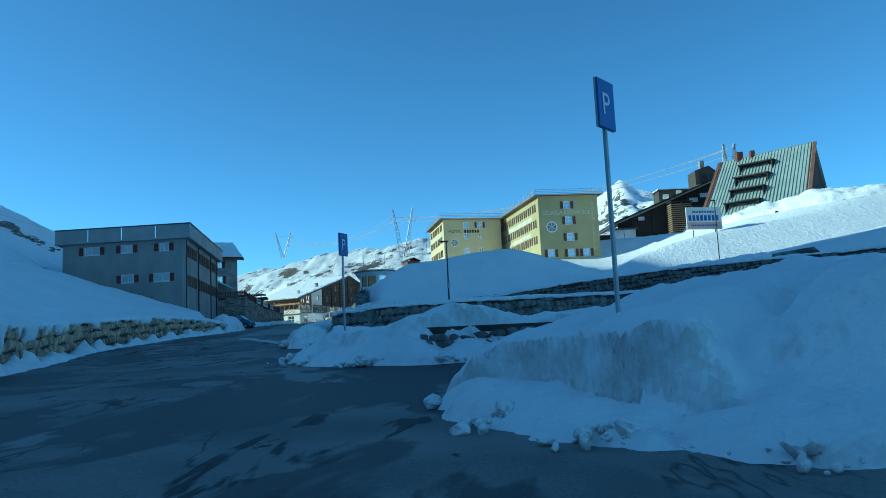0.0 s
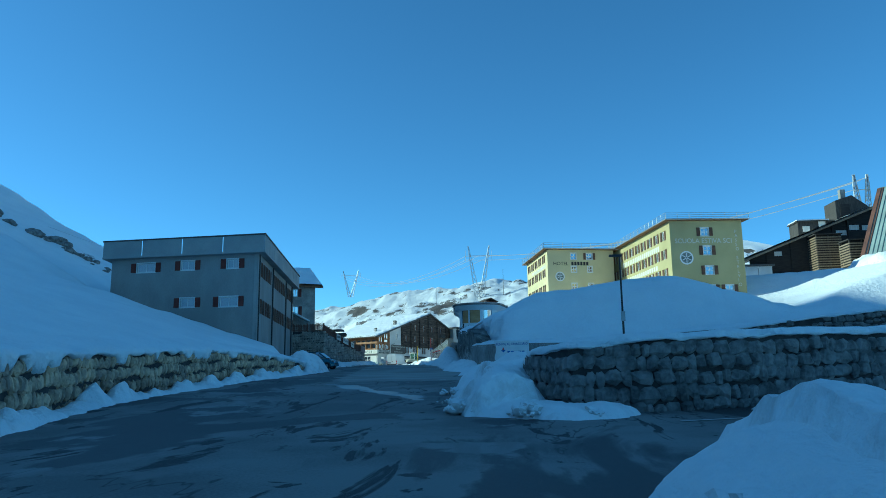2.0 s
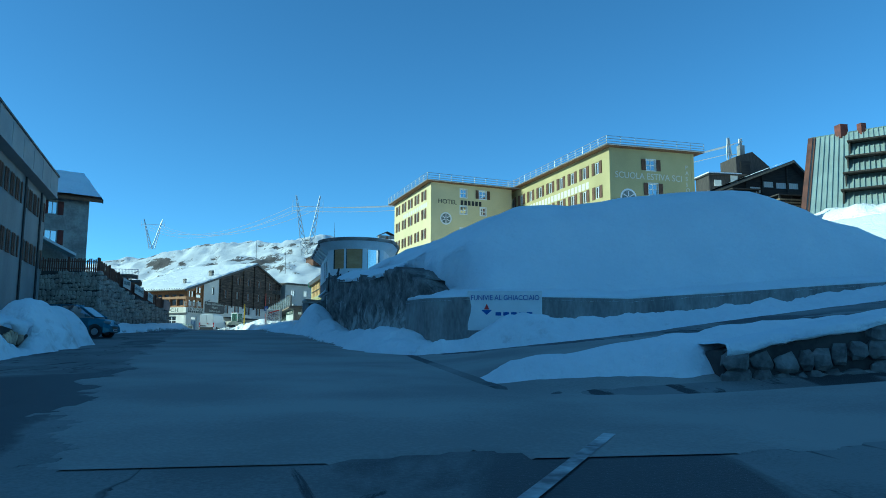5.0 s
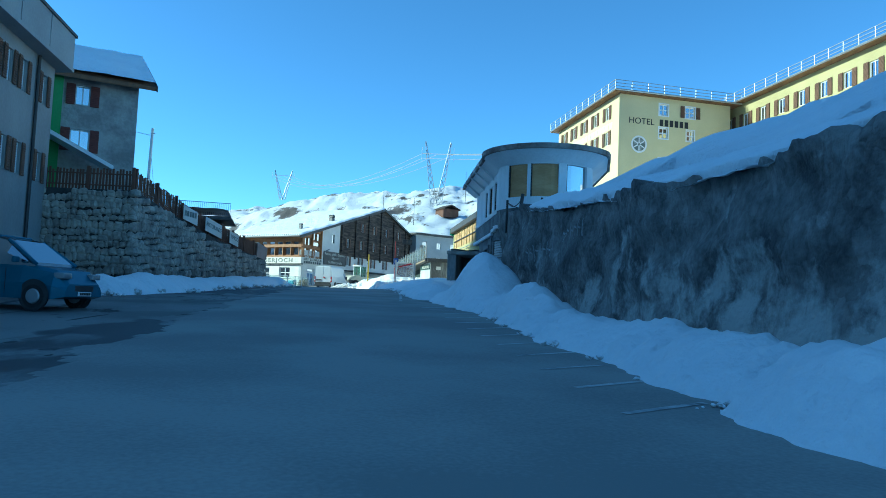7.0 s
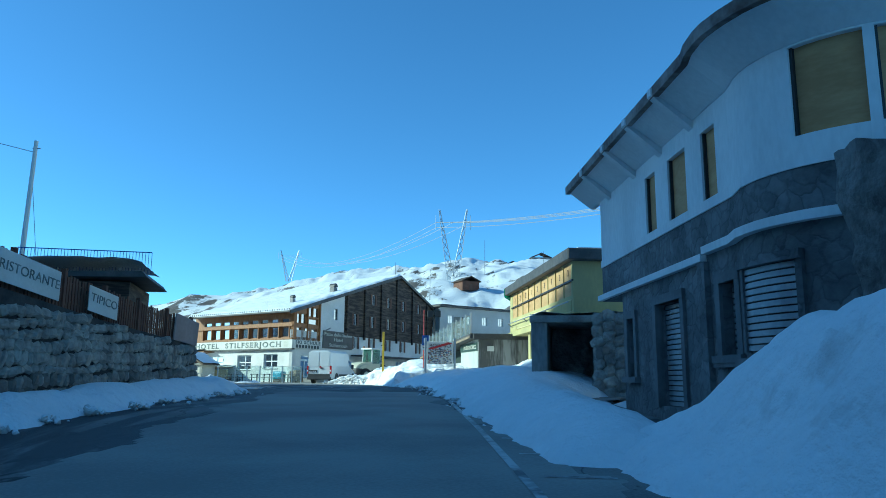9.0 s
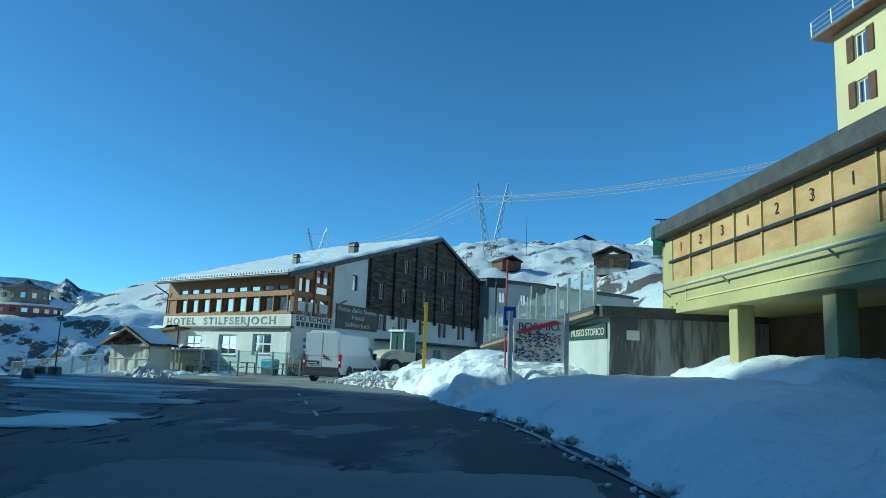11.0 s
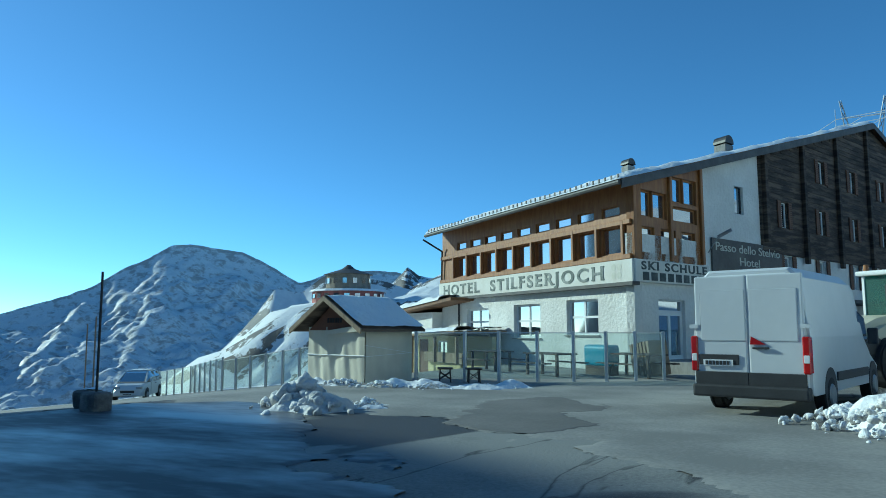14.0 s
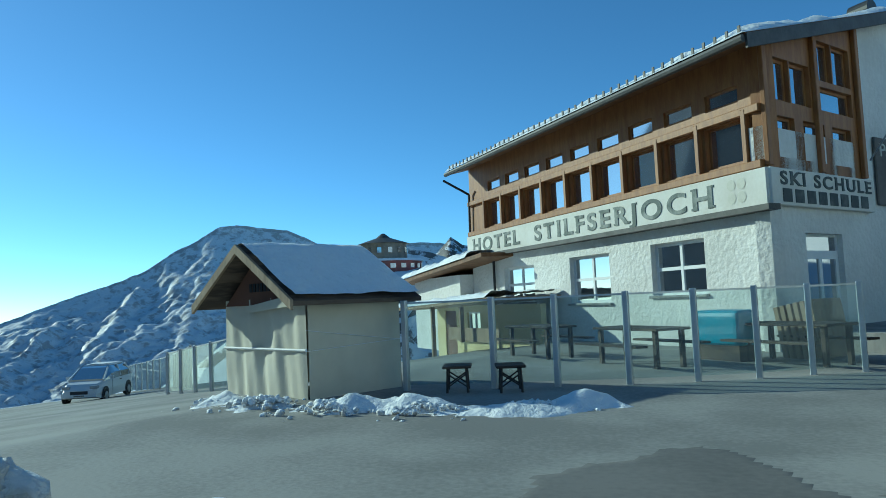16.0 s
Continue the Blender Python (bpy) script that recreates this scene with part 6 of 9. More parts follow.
        for i in range(int((z1 - z0) / 0.12)):
            z = z0 + i * 0.12
            if flat:
                part("slat", boxes((a, b, 0.2, 0.26, z + 0.02, z + 0.11)), SHUTTER_STEEL, sh)
            else:
                part("slat", shell(a, b, 0.012, 0.06, z + 0.02, z + 0.11), SHUTTER_STEEL, sh)
    part("band", shell(2.0, 9.95, 0.0, 0.14, 14.02, 14.18), WHITE_SMOOTH, h, "white concrete ledge", m=m)
    part("band", shell(10.05, 14.4, 0.0, 0.16, 14.14, 14.3), WHITE_SMOOTH, h, "white concrete ledge", m=m)
    part("pier", boxes((9.7, 10.05, -0.12, -0.003, 10.4, 14.0)), GARAGE_STONE, h, m=base_m)
    part("sill_band", shell(10.3, 14.0, 0.0, 0.14, 11.86, 12.0), FRAME_STONE, h, m=m)
    part("inner_wall", boxes((-10.6, -6.4, 112, 117.4, 10.5, 17.9)), WHITE_SMOOTH, h, m=m)
    for s in (3.2, 5.6, 7.6, 9.5):
        p, t, n = at(s)
        fr = Matrix(((t.x, n.x, 0, p.x), (t.y, n.y, 0, p.y), (0, 0, 1, 0), (0, 0, 0, 1)))
        part("bracket", prism([(0, 17.0), (0.9, 17.75), (0.9, 17.9), (0, 17.9)], -0.12, 0.12), WHITE_SMOOTH, h, m=m @ fr @ Matrix.Rotation(radians(90), 4, "Z"))


rotunda()

# ---- the two yellow hotels above the road ----


def wheel_sign(parent, x, z, r=0.72):
    bm = bmesh.new()
    n = 24
    for i in range(n):
        a, b = 2 * math.pi * i / n, 2 * math.pi * (i + 1) / n
        q = [bm.verts.new((x + k * math.cos(t), -0.02, z + k * math.sin(t))) for k, t in ((r, a), (r, b), (r * 0.8, b), (r * 0.8, a))]
        bm.faces.new(q)
    part("wheel_rim", bm, WHITE_PAINT, parent, "painted white wheel rim")
    bm = bmesh.new()
    bmesh.ops.create_circle(bm, cap_ends=True, radius=r * 0.78, segments=24, matrix=Matrix.Translation((x, -0.016, z)) @ Matrix.Rotation(radians(90), 4, "X"))
    part("wheel_disc", bm, LETTER_GREY, parent)
    bm = bmesh.new()
    for k in range(6):
        box(bm, -0.05, 0.05, -0.026, -0.022, 0.1, r * 0.72, Matrix.Translation((x, 0, z)) @ Matrix.Rotation(k * math.pi / 3, 4, "Y"))
    part("wheel_spokes", bm, WHITE_PAINT, parent)


def railing(parent, pts, z, h, m, mat):
    bm = bmesh.new()
    for a, b in zip(pts, pts[1:]):
        n = max(1, round(span(a, b) / 1.6))
        for k in (0.33, 0.66, 1.0):
            tube(bm, (*a, z + h * k), (*b, z + h * k), 0.03, n=5)
        for i in range(n + 1):
            x, y = a[0] + (b[0] - a[0]) * i / n, a[1] + (b[1] - a[1]) * i / n
            tube(bm, (x, y, z), (x, y, z + h), 0.03, n=5)
    return part("roof_railing", bm, mat, parent, "thin steel roof railing", m=m)


def eaves(parent, outline, z, over, m):
    """A thin overhanging flat roof, with rafter ends under it."""
    cx, cy = sum(p[0] for p in outline) / len(outline), sum(p[1] for p in outline) / len(outline)
    grown = []
    for i, p in enumerate(outline):
        a, b = outline[i - 1], outline[(i + 1) % len(outline)]
        d1, d2 = Vector((p[0] - a[0], p[1] - a[1])).normalized(), Vector((p[0] - b[0], p[1] - b[1])).normalized()
        q = d1 + d2
        grown.append((p[0] + q.x * over, p[1] + q.y * over))
    bm = bmesh.new()
    lo = [bm.verts.new((x, y, z)) for x, y in grown]
    hi = [bm.verts.new((x, y, z + 0.16)) for x, y in grown]
    bm.faces.new(lo)
    bm.faces.new(hi)
    for i in range(len(lo)):
        j = (i + 1) % len(lo)
        bm.faces.new((lo[i], lo[j], hi[j], hi[i]))
    bmesh.ops.recalc_face_normals(bm, faces=bm.faces[:])
    r = part("roof", bm, EAVE_WOOD, parent, "flat roof with boarded eaves", m=m)
    bm = bmesh.new()
    for i in range(len(grown)):
        a, b = grown[i], grown[(i + 1) % len(grown)]
        tube(bm, (*a, z + 0.12), (*b, z + 0.12), 0.09, n=6)
    part("gutter", bm, METAL_GREY, r)
    return grown


def yellow_hotels():
    PL, PR, PB = (17.44, 119.9), (27.5, 120.9), (13.2, 145.0)
    PBR = (PR[0] + PB[0] - PL[0], PR[1] + PB[1] - PL[1])
    h = dwelling("yellow_hotel", "yellow four-storey hotel with brown shutters and painted lettering", "hotel", (20, 132, 18))
    holes = [(4.3, 5.4, 27.95, 29.1), (4.5, 5.6, 25.3, 26.55), (4.6, 5.75, 22.55, 23.75), (1.2, 2.3, 19.9, 21.1), (4.6, 5.75, 19.9, 21.1), (7.2, 8.3, 19.9, 21.1)]
    f = wall_of(h, PL, PR, 16.5, 30.1, holes, YELLOW)
    for q in holes:
        window(f, *q, WHITE_PAINT, 2, 2, 0.1, 0.1, shutters=SHUTTER_BROWN, shutter_w=0.5, trim=WHITE_PAINT, trim_w=0.08)
    letters(f, "SCUOLA ESTIVA SCI", 0.95, 0.6, 26.95, LETTER_PALE, width=7.9)
    for i, ch in enumerate("PASSO STELVIO"):
        if ch != " ":
            letters(f, ch, 0.62, 9.0, 28.35 - 0.62 * i, LETTER_PALE)
    wheel_sign(f, 2.1, 24.9, 0.95)
    W = span(PB, PL)
    lh = []
    for k in range(9):
        u = 1.6 + k * 2.62
        for z in (27.75, 25.1, 22.4):
            lh.append((u, u + 0.95, z, z + 1.3))
    g = wall_of(h, PB, PL, 16.5, 30.1, lh, YELLOW)
    for q in lh:
        window(g, *q, WHITE_PAINT, 2, 1, 0.08, 0.1, shutters=SHUTTER_BROWN, shutter_w=0.5)
    bars(g, 5.5, 21.5, 26.55, 27.3, LETTER_PALE, 20)
    bars(g, 6.5, 20.5, 23.95, 24.6, LETTER_PALE, 16)
    wall_of(h, PR, PBR, 16.5, 30.1, [], YELLOW)
    wall_of(h, PBR, PB, 16.5, 30.1, [], YELLOW)
    m = h.matrix_basis.inverted()
    out = eaves(h, [PL, PR, PBR, PB], 30.1, 0.75, m)
    railing(h, [out[3], out[0], out[1]], 30.25, 0.85, m, METAL_GREY)

    QL, QR, QB = (1.7, 138.7), (12.9, 141.4), (-1.1, 154.7)
    QBR = (QR[0] + QB[0] - QL[0], QR[1] + QB[1] - QL[1])
    h = dwelling("yellow_hotel", "pale yellow hotel wing with dark painted lettering", "hotel", (6, 148, 18))
    holes = [(4.05, 4.95, 28.3, 29.35), (6.75, 7.75, 28.3, 29.35), (4.05, 4.95, 26.15, 27.15), (6.9, 7.7, 26.15, 27.15), (4.05, 4.95, 23.2, 24.3), (6.9, 7.8, 23.2, 24.3)]
    f = wall_of(h, QL, QR, 16.5, 29.9, holes, PALE_YELLOW)
    for i, q in enumerate(holes):
        window(f, *q, WHITE_PAINT, 2, 2, 0.09, 0.1, trim=WHITE_PAINT, trim_w=0.1, shutters=SHUTTER_BROWN if i == 1 else None)
    letters(f, "HOTEL", 0.8, 0.95, 27.3, BLACK, width=2.55)
    bars(f, 4.1, 7.2, 27.3, 27.9, BLACK, 6)
    wheel_sign(f, 2.05, 25.4, 0.8)
    lh = [(1.5 + k * 2.9, 2.4 + k * 2.9, z, z + 1.25) for k in range(5) for z in (28.0, 25.6, 23.0)]
    g = wall_of(h, QB, QL, 16.5, 29.9, lh, PALE_YELLOW)
    for q in lh:
        window(g, *q, WHITE_PAINT, 2, 1, 0.08, 0.1, shutters=SHUTTER_BROWN, shutter_w=0.5)
    bars(g, 4.5, 15.0, 27.05, 27.6, LETTER_PALE, 12)
    wall_of(h, QR, QBR, 16.5, 29.9, [], PALE_YELLOW)
    wall_of(h, QBR, QB, 16.5, 29.9, [], PALE_YELLOW)
    m = h.matrix_basis.inverted()
    out = eaves(h, [QL, QR, QBR, QB], 29.9, 0.75, m)
    railing(h, [out[3], out[0], out[1]], 30.05, 0.85, m, METAL_GREY)


yellow_hotels()

# ---- the steep-roofed lodge and the dark barn on the slope ----


BLACK_BOARDS = material("black_boards", (0.045, 0.037, 0.03), (0.02, 0.017, 0.015), 0.85, 0.8, 4, 0.4, stretch=(1.2, 1.2, 8), obj_rand=0.25)


def steep_lodge():
    h = dwelling("lodge", "steep metal-roofed lodge with stepped wooden balconies and dark gable", "lodge", (60, 128, 26))
    # ridge from a to b, foot of the roof from c to d
    a, b = Vector((56.0, 139.4, 38.6)), Vector((68.3, 126.9, 38.9))
    c, d = Vector((47.6, 130.9, 25.0)), Vector((60.9, 117.6, 25.0))
    e, g = a + (a - c), b + (b - d)
    e.z = g.z = 25.0
    m = h.matrix_basis.inverted()
    metal = material("pale_green_sheet_metal", (0.42, 0.50, 0.46), (0.34, 0.41, 0.38), 0.45, 0.5, 6, 0.05, metal=0.3)
    rust = material("rusty_sheet_metal", (0.16, 0.07, 0.045), (0.09, 0.045, 0.035), 0.7, 0.6, 5, 0.1)
    nrm = (b - a).cross(c - a).normalized()
    if nrm.z < 0:
        nrm = -nrm

    def panel(p, q, r, s, t, off=0.0):
        bm = bmesh.new()
        lo = [bm.verts.new(v + nrm * off) for v in (p, q, r, s)]
        hi = [bm.verts.new(v + nrm * (off + t)) for v in (p, q, r, s)]
        bm.faces.new(lo)
        bm.faces.new(hi)
        for i in range(4):
            bm.faces.new((lo[i], lo[(i + 1) % 4], hi[(i + 1) % 4], hi[i]))
        bmesh.ops.recalc_face_normals(bm, faces=bm.faces[:])
        return bm
    part("roof", panel(a, b, d, c, 0.2, -0.2), metal, h, "pale green standing-seam roof", m=m)
    bm = panel(a, b, g, e, 0.2)
    part("roof", bm, metal, h, m=m)
    for i in range(31):
        k = i / 30
        p, q = a.lerp(b, k), c.lerp(d, k)
        w = (b - a).normalized() * (0.3 if i in (0, 30) else 0.06)
        part("roof_seam", panel(p - w, p + w, q + w, q - w, 0.12), rust if i in (0, 1, 29, 30) else metal, h, m=m)
    # gable ends
    for p, q, r in ((b, d, g), (a, e, c)):
        inward = (a - b).normalized() if p is b else (b - a).normalized()
        bm = bmesh.new()
        tri = [bm.verts.new(v + inward * 0.4) for v in (p, q, r)]
        tri2 = [bm.verts.new(v + inward * 0.7) for v in (p, q, r)]
        bm.faces.new(tri)
        bm.faces.new(tri2)
        for i in range(3):
            bm.faces.new((tri[i], tri[(i + 1) % 3], tri2[(i + 1) % 3], tri2[i]))
        bmesh.ops.recalc_face_normals(bm, faces=bm.faces[:])
        part("gable_wall", bm, BLACK_BOARDS, h, "dark timber gable", m=m)
    # four balconies stepping out of the roof
    u = (b - a).normalized()
    out = Vector((nrm.x, nrm.y, 0)).normalized()
    fr = Matrix(((u.x, -out.x, 0, 0), (u.y, -out.y, 0, 0), (0, 0, 1, 0), (0, 0, 0, 1)))
    for k in range(4):
        v = 0.17 + 0.19 * k
        p = a.lerp(b, 0.28 - 0.012 * k).lerp(c.lerp(d, 0.28 - 0.012 * k), v)
        z0 = p.z - 1.9
        bal = part("balcony", boxes((0, 6.0, -0.1, 2.6, 0, 0.2), (0, 0.15, -0.1, 2.4, 0.2, 2.15), (5.85, 6.0, -0.1, 2.4, 0.2, 2.15), (-0.2, 6.2, -0.35, 2.4, 2.15, 2.35)), BLACK_BOARDS, h, "dark wooden balcony box", m=m @ Matrix.Translation((p.x + out.x * 1.1, p.y + out.y * 1.1, z0)) @ fr)
        part("balustrade", boxes((0.15, 5.85, -0.08, 0.0, 0.3, 0.62), (0.15, 5.85, -0.08, 0.0, 0.74, 1.02)), BLACK_BOARDS, bal)
        part("glazing", boxes((0.2, 5.8, 1.2, 1.25, 0.2, 2.1)), PANE, bal)
        for i in range(5):
            x = 0.3 + i * 1.32
            part("window_bar", boxes((x, x + 0.06, 1.1, 1.19, 0.3, 2.1)), BLACK_BOARDS, bal)
    for k, s in ((0.22, 0.6), (0.36, 0.42)):
        p = a.lerp(b, k)
        part("chimney", soft_box(p.x - s, p.x + s, p.y - s, p.y + s, 38.0, 39.2 + 1.2 * s, 0.04, 1), material("brick_red", (0.20, 0.065, 0.045), (0.12, 0.045, 0.035), 0.85, 2, 10, 0.3), h, m=m)


steep_lodge()


GREY_BOARDS = material("grey_brown_boards", (0.075, 0.064, 0.054), (0.04, 0.034, 0.03), 0.85, 1.2, 6, 0.4, stretch=(4, 4, 1))


def slatted_box(h, x0, x1, y0, y1, z0, z1):
    """A stair tower closed with pale horizontal slats on its front and its sunny side."""
    scr = part("slatted_screen", boxes((x0, x0 + 0.2, y0, y0 + 0.2, z0, z1), (x1 - 0.2, x1, y0, y0 + 0.2, z0, z1), (x0, x0 + 0.2, y1 - 0.2, y1, z0, z1), ((x0 + x1) / 2 - 0.08, (x0 + x1) / 2 + 0.08, y0, y0 + 0.2, z0, z1), (x0 - 0.2, x1 + 0.2, y0 - 0.2, y1, z1, z1 + 0.15)), GREY_BOARDS, h, "pale slatted timber screen", m=h.matrix_basis.inverted())
    part("core", boxes((x0 + 0.4, x1 - 0.2, y0 + 0.5, y1, z0, z1)), BLACK_BOARDS, scr)
    n = int((z1 - z0) / 0.42)
    for i in range(n):
        z = z0 + i * 0.42
        part("slat", boxes((x0, x1, y0 - 0.08, y0, z, z + 0.2)), PALE_WOOD, scr)
        part("slat", boxes((x0 - 0.08, x0, y0, y1, z, z + 0.2)), PALE_WOOD, scr)


def dark_barn():
    h = dwelling("chalet", "dark boarded chalet with slatted stair towers and a long snowy roof", "chalet", (48, 152, 24))
    m = h.matrix_basis.inverted()
    fr = m @ facing((38.0, 150.0), (64.0, 150.0))
    sl = (37.8 - 30.0) / 20.0
    holes = [(4.3, 5.6, 29.6, 30.4), (15.2, 17.0, 33.0, 33.9), (17.5, 19.2, 33.9, 34.8), (19.7, 21.4, 33.8, 34.7), (21.9, 23.5, 33.8, 34.7), (15.4, 17.2, 30.5, 31.4), (15.6, 17.3, 28.2, 29.0), (13.9, 14.9, 31.9, 32.7)]
    f = part("wall", pierced(25.6, 22.0, 38.2, holes, 0.3, [((22.3, 0, 37.8), (-sl, 0, 1)), ((22.3, 0, 37.8), (0.95, 0, 1))]), BLACK_BOARDS, h, "black boarded front", m=fr)
    for q in holes:
        window(f, *q, WHITE_PAINT, 4, 1, 0.08, 0.06, glass=SIGN_WHITE)
    for u in (3.0, 7.2, 14.6, 17.3, 21.6, 24.6):
        top = 37.6 - (sl * (22.3 - u) if u < 22.3 else 0.95 * (u - 22.3))
        part("post", boxes((u - 0.14, u + 0.14, -0.16, -0.003, 22.0, top)), BLACK_BOARDS, f)
    for u in (0.0, 1.5):
        part("annex_panel", boxes((-1.6 + u * 1.6, 0.7 + u * 1.6, -1.6, -1.3, 23.2, 27.6)), WHITE_SMOOTH, h, "white lower wall panel", m=fr)
    part("annex_roof", boxes((-2.4, 3.4, -2.2, 0.0, 27.6, 27.9)), TIN, h, m=fr)
    part("annex_rail", tubes(((-1.8, -2.0, 25.0), (3.2, -2.0, 25.0), 0.05), ((-1.8, -2.0, 23.0), (-1.8, -2.0, 25.0), 0.05), ((0.7, -2.0, 23.0), (0.7, -2.0, 25.0), 0.05), ((3.2, -2.0, 23.0), (3.2, -2.0, 25.0), 0.05)), METAL_GREY, h, m=fr)
    part("balcony", boxes((3.3, 9.5, -1.2, -0.02, 25.0, 25.25), (3.3, 9.5, -1.25, -1.15, 25.5, 25.9)), WHITE_SMOOTH, h, "pale balcony slab", m=fr)
    roof = part("roof", prism([(-1.8, 28.4), (22.3, 37.8), (25.9, 34.4), (25.9, 34.75), (22.3, 38.2), (-1.8, 28.8)], -1.0, 14.0), TIN, h, m=fr)
    part("fascia", prism([(-1.8, 28.35), (22.3, 37.75), (22.3, 38.05), (-1.8, 28.65)], -1.08, -1.0), PALE_WOOD, roof)
    bm = sheet(steps(-1.7, 22.0, 0.6), steps(-0.8, 13.8, 0.6), lambda x, y: 28.85 + (x + 1.8) * 0.39 + 0.2 + 0.08 * fbm(x, y, 1.6, 3, 5.0), lambda x, y, z: y > -0.5 + 0.6 * fbm(x, y, 2.0, 3, 9.0))
    part("roof_snow", bm, SNOW, roof, smooth=True)
    slatted_box(h, 48.2, 52.4, 146.6, 149.9, 23.2, 32.6)
    slatted_box(h, 49.6, 53.4, 138.0, 141.5, 22.6, 30.0)
    part("side_wall", boxes((53.42, 56.0, 138.3, 149.0, 22.0, 30.2)), material("beige_render", (0.5, 0.44, 0.34), (0.42, 0.37, 0.29), 0.9, 0.6, 10, 0.2), h, "beige rendered side wall", m=m)
    part("dormer", boxes((9.6, 15.6, 2.0, 6.0, 32.0, 36.0), (9.3, 15.9, 1.6, 6.2, 36.0, 36.2)), GREY_BOARDS, h, m=fr)
    part("dormer_window", boxes((10.4, 11.6, 1.9, 1.98, 34.2, 35.2)), SIGN_WHITE, h, m=fr)
    part("dormer_window", boxes((13.2, 14.4, 1.9, 1.98, 34.0, 36.0)), SIGN_WHITE, h, m=fr)
    part("dormer_snow", boxes((9.4, 15.0, 1.7, 6.0, 36.2, 36.4)), SNOW, h, m=fr)
    part("roof_tower", prism([(60.0, 33), (66.5, 33), (66.5, 41.0), (63.2, 43.6), (60.0, 42.6)], 164.0, 169.0), GREY_BOARDS, h, "weathered roof tower with a slanting top", m=m)
    part("tower_panel", boxes((60.8, 62.6, 163.9, 163.98, 38.5, 41.8)), BLACK_BOARDS, h, m=m)
    part("tower_chimney", soft_box(61.8, 62.8, 165.5, 166.5, 43.0, 45.2, 0.05, 1), CONCRETE, h, m=m)
    part("back_wall", boxes((-1.5, 25.6, 13.4, 13.7, 22, 28.6)), BLACK_BOARDS, h, m=fr)


dark_barn()


def billboard():
    h = thing("billboard", facing((31.7, 90.5), (36.4, 91.5)), "white billboard with blue bars on two steel posts", "billboard")
    part("panel", soft_box(0, 4.9, 0, 0.12, 19.6, 22.4, 0.02, 1), SIGN_WHITE, h)
    bars(h, 0.3, 4.6, 20.7, 21.4, BLUE_PAINT, 8, y=-0.008)
    bars(h, 0.9, 4.0, 21.7, 21.95, BLUE_PAINT, 14, y=-0.008)
    part("lower_field", boxes((0.1, 4.8, -0.004, 0.0, 19.7, 20.5)), material("faded_pink", (0.62, 0.44, 0.38), (0.54, 0.38, 0.33), 0.8, 1, 10, 0.05), h)
    bars(h, 0.6, 4.3, 20.0, 20.2, BLUE_PAINT, 16, y=-0.016)
    for x in (0.9, 4.0):
        part("post", tubes(((x, 0.18, 16.0), (x, 0.18, 20.1), 0.06)), METAL_DARK, h)


billboard()

# ---- museum with boarded upper floor, the low concrete store, terrace ----


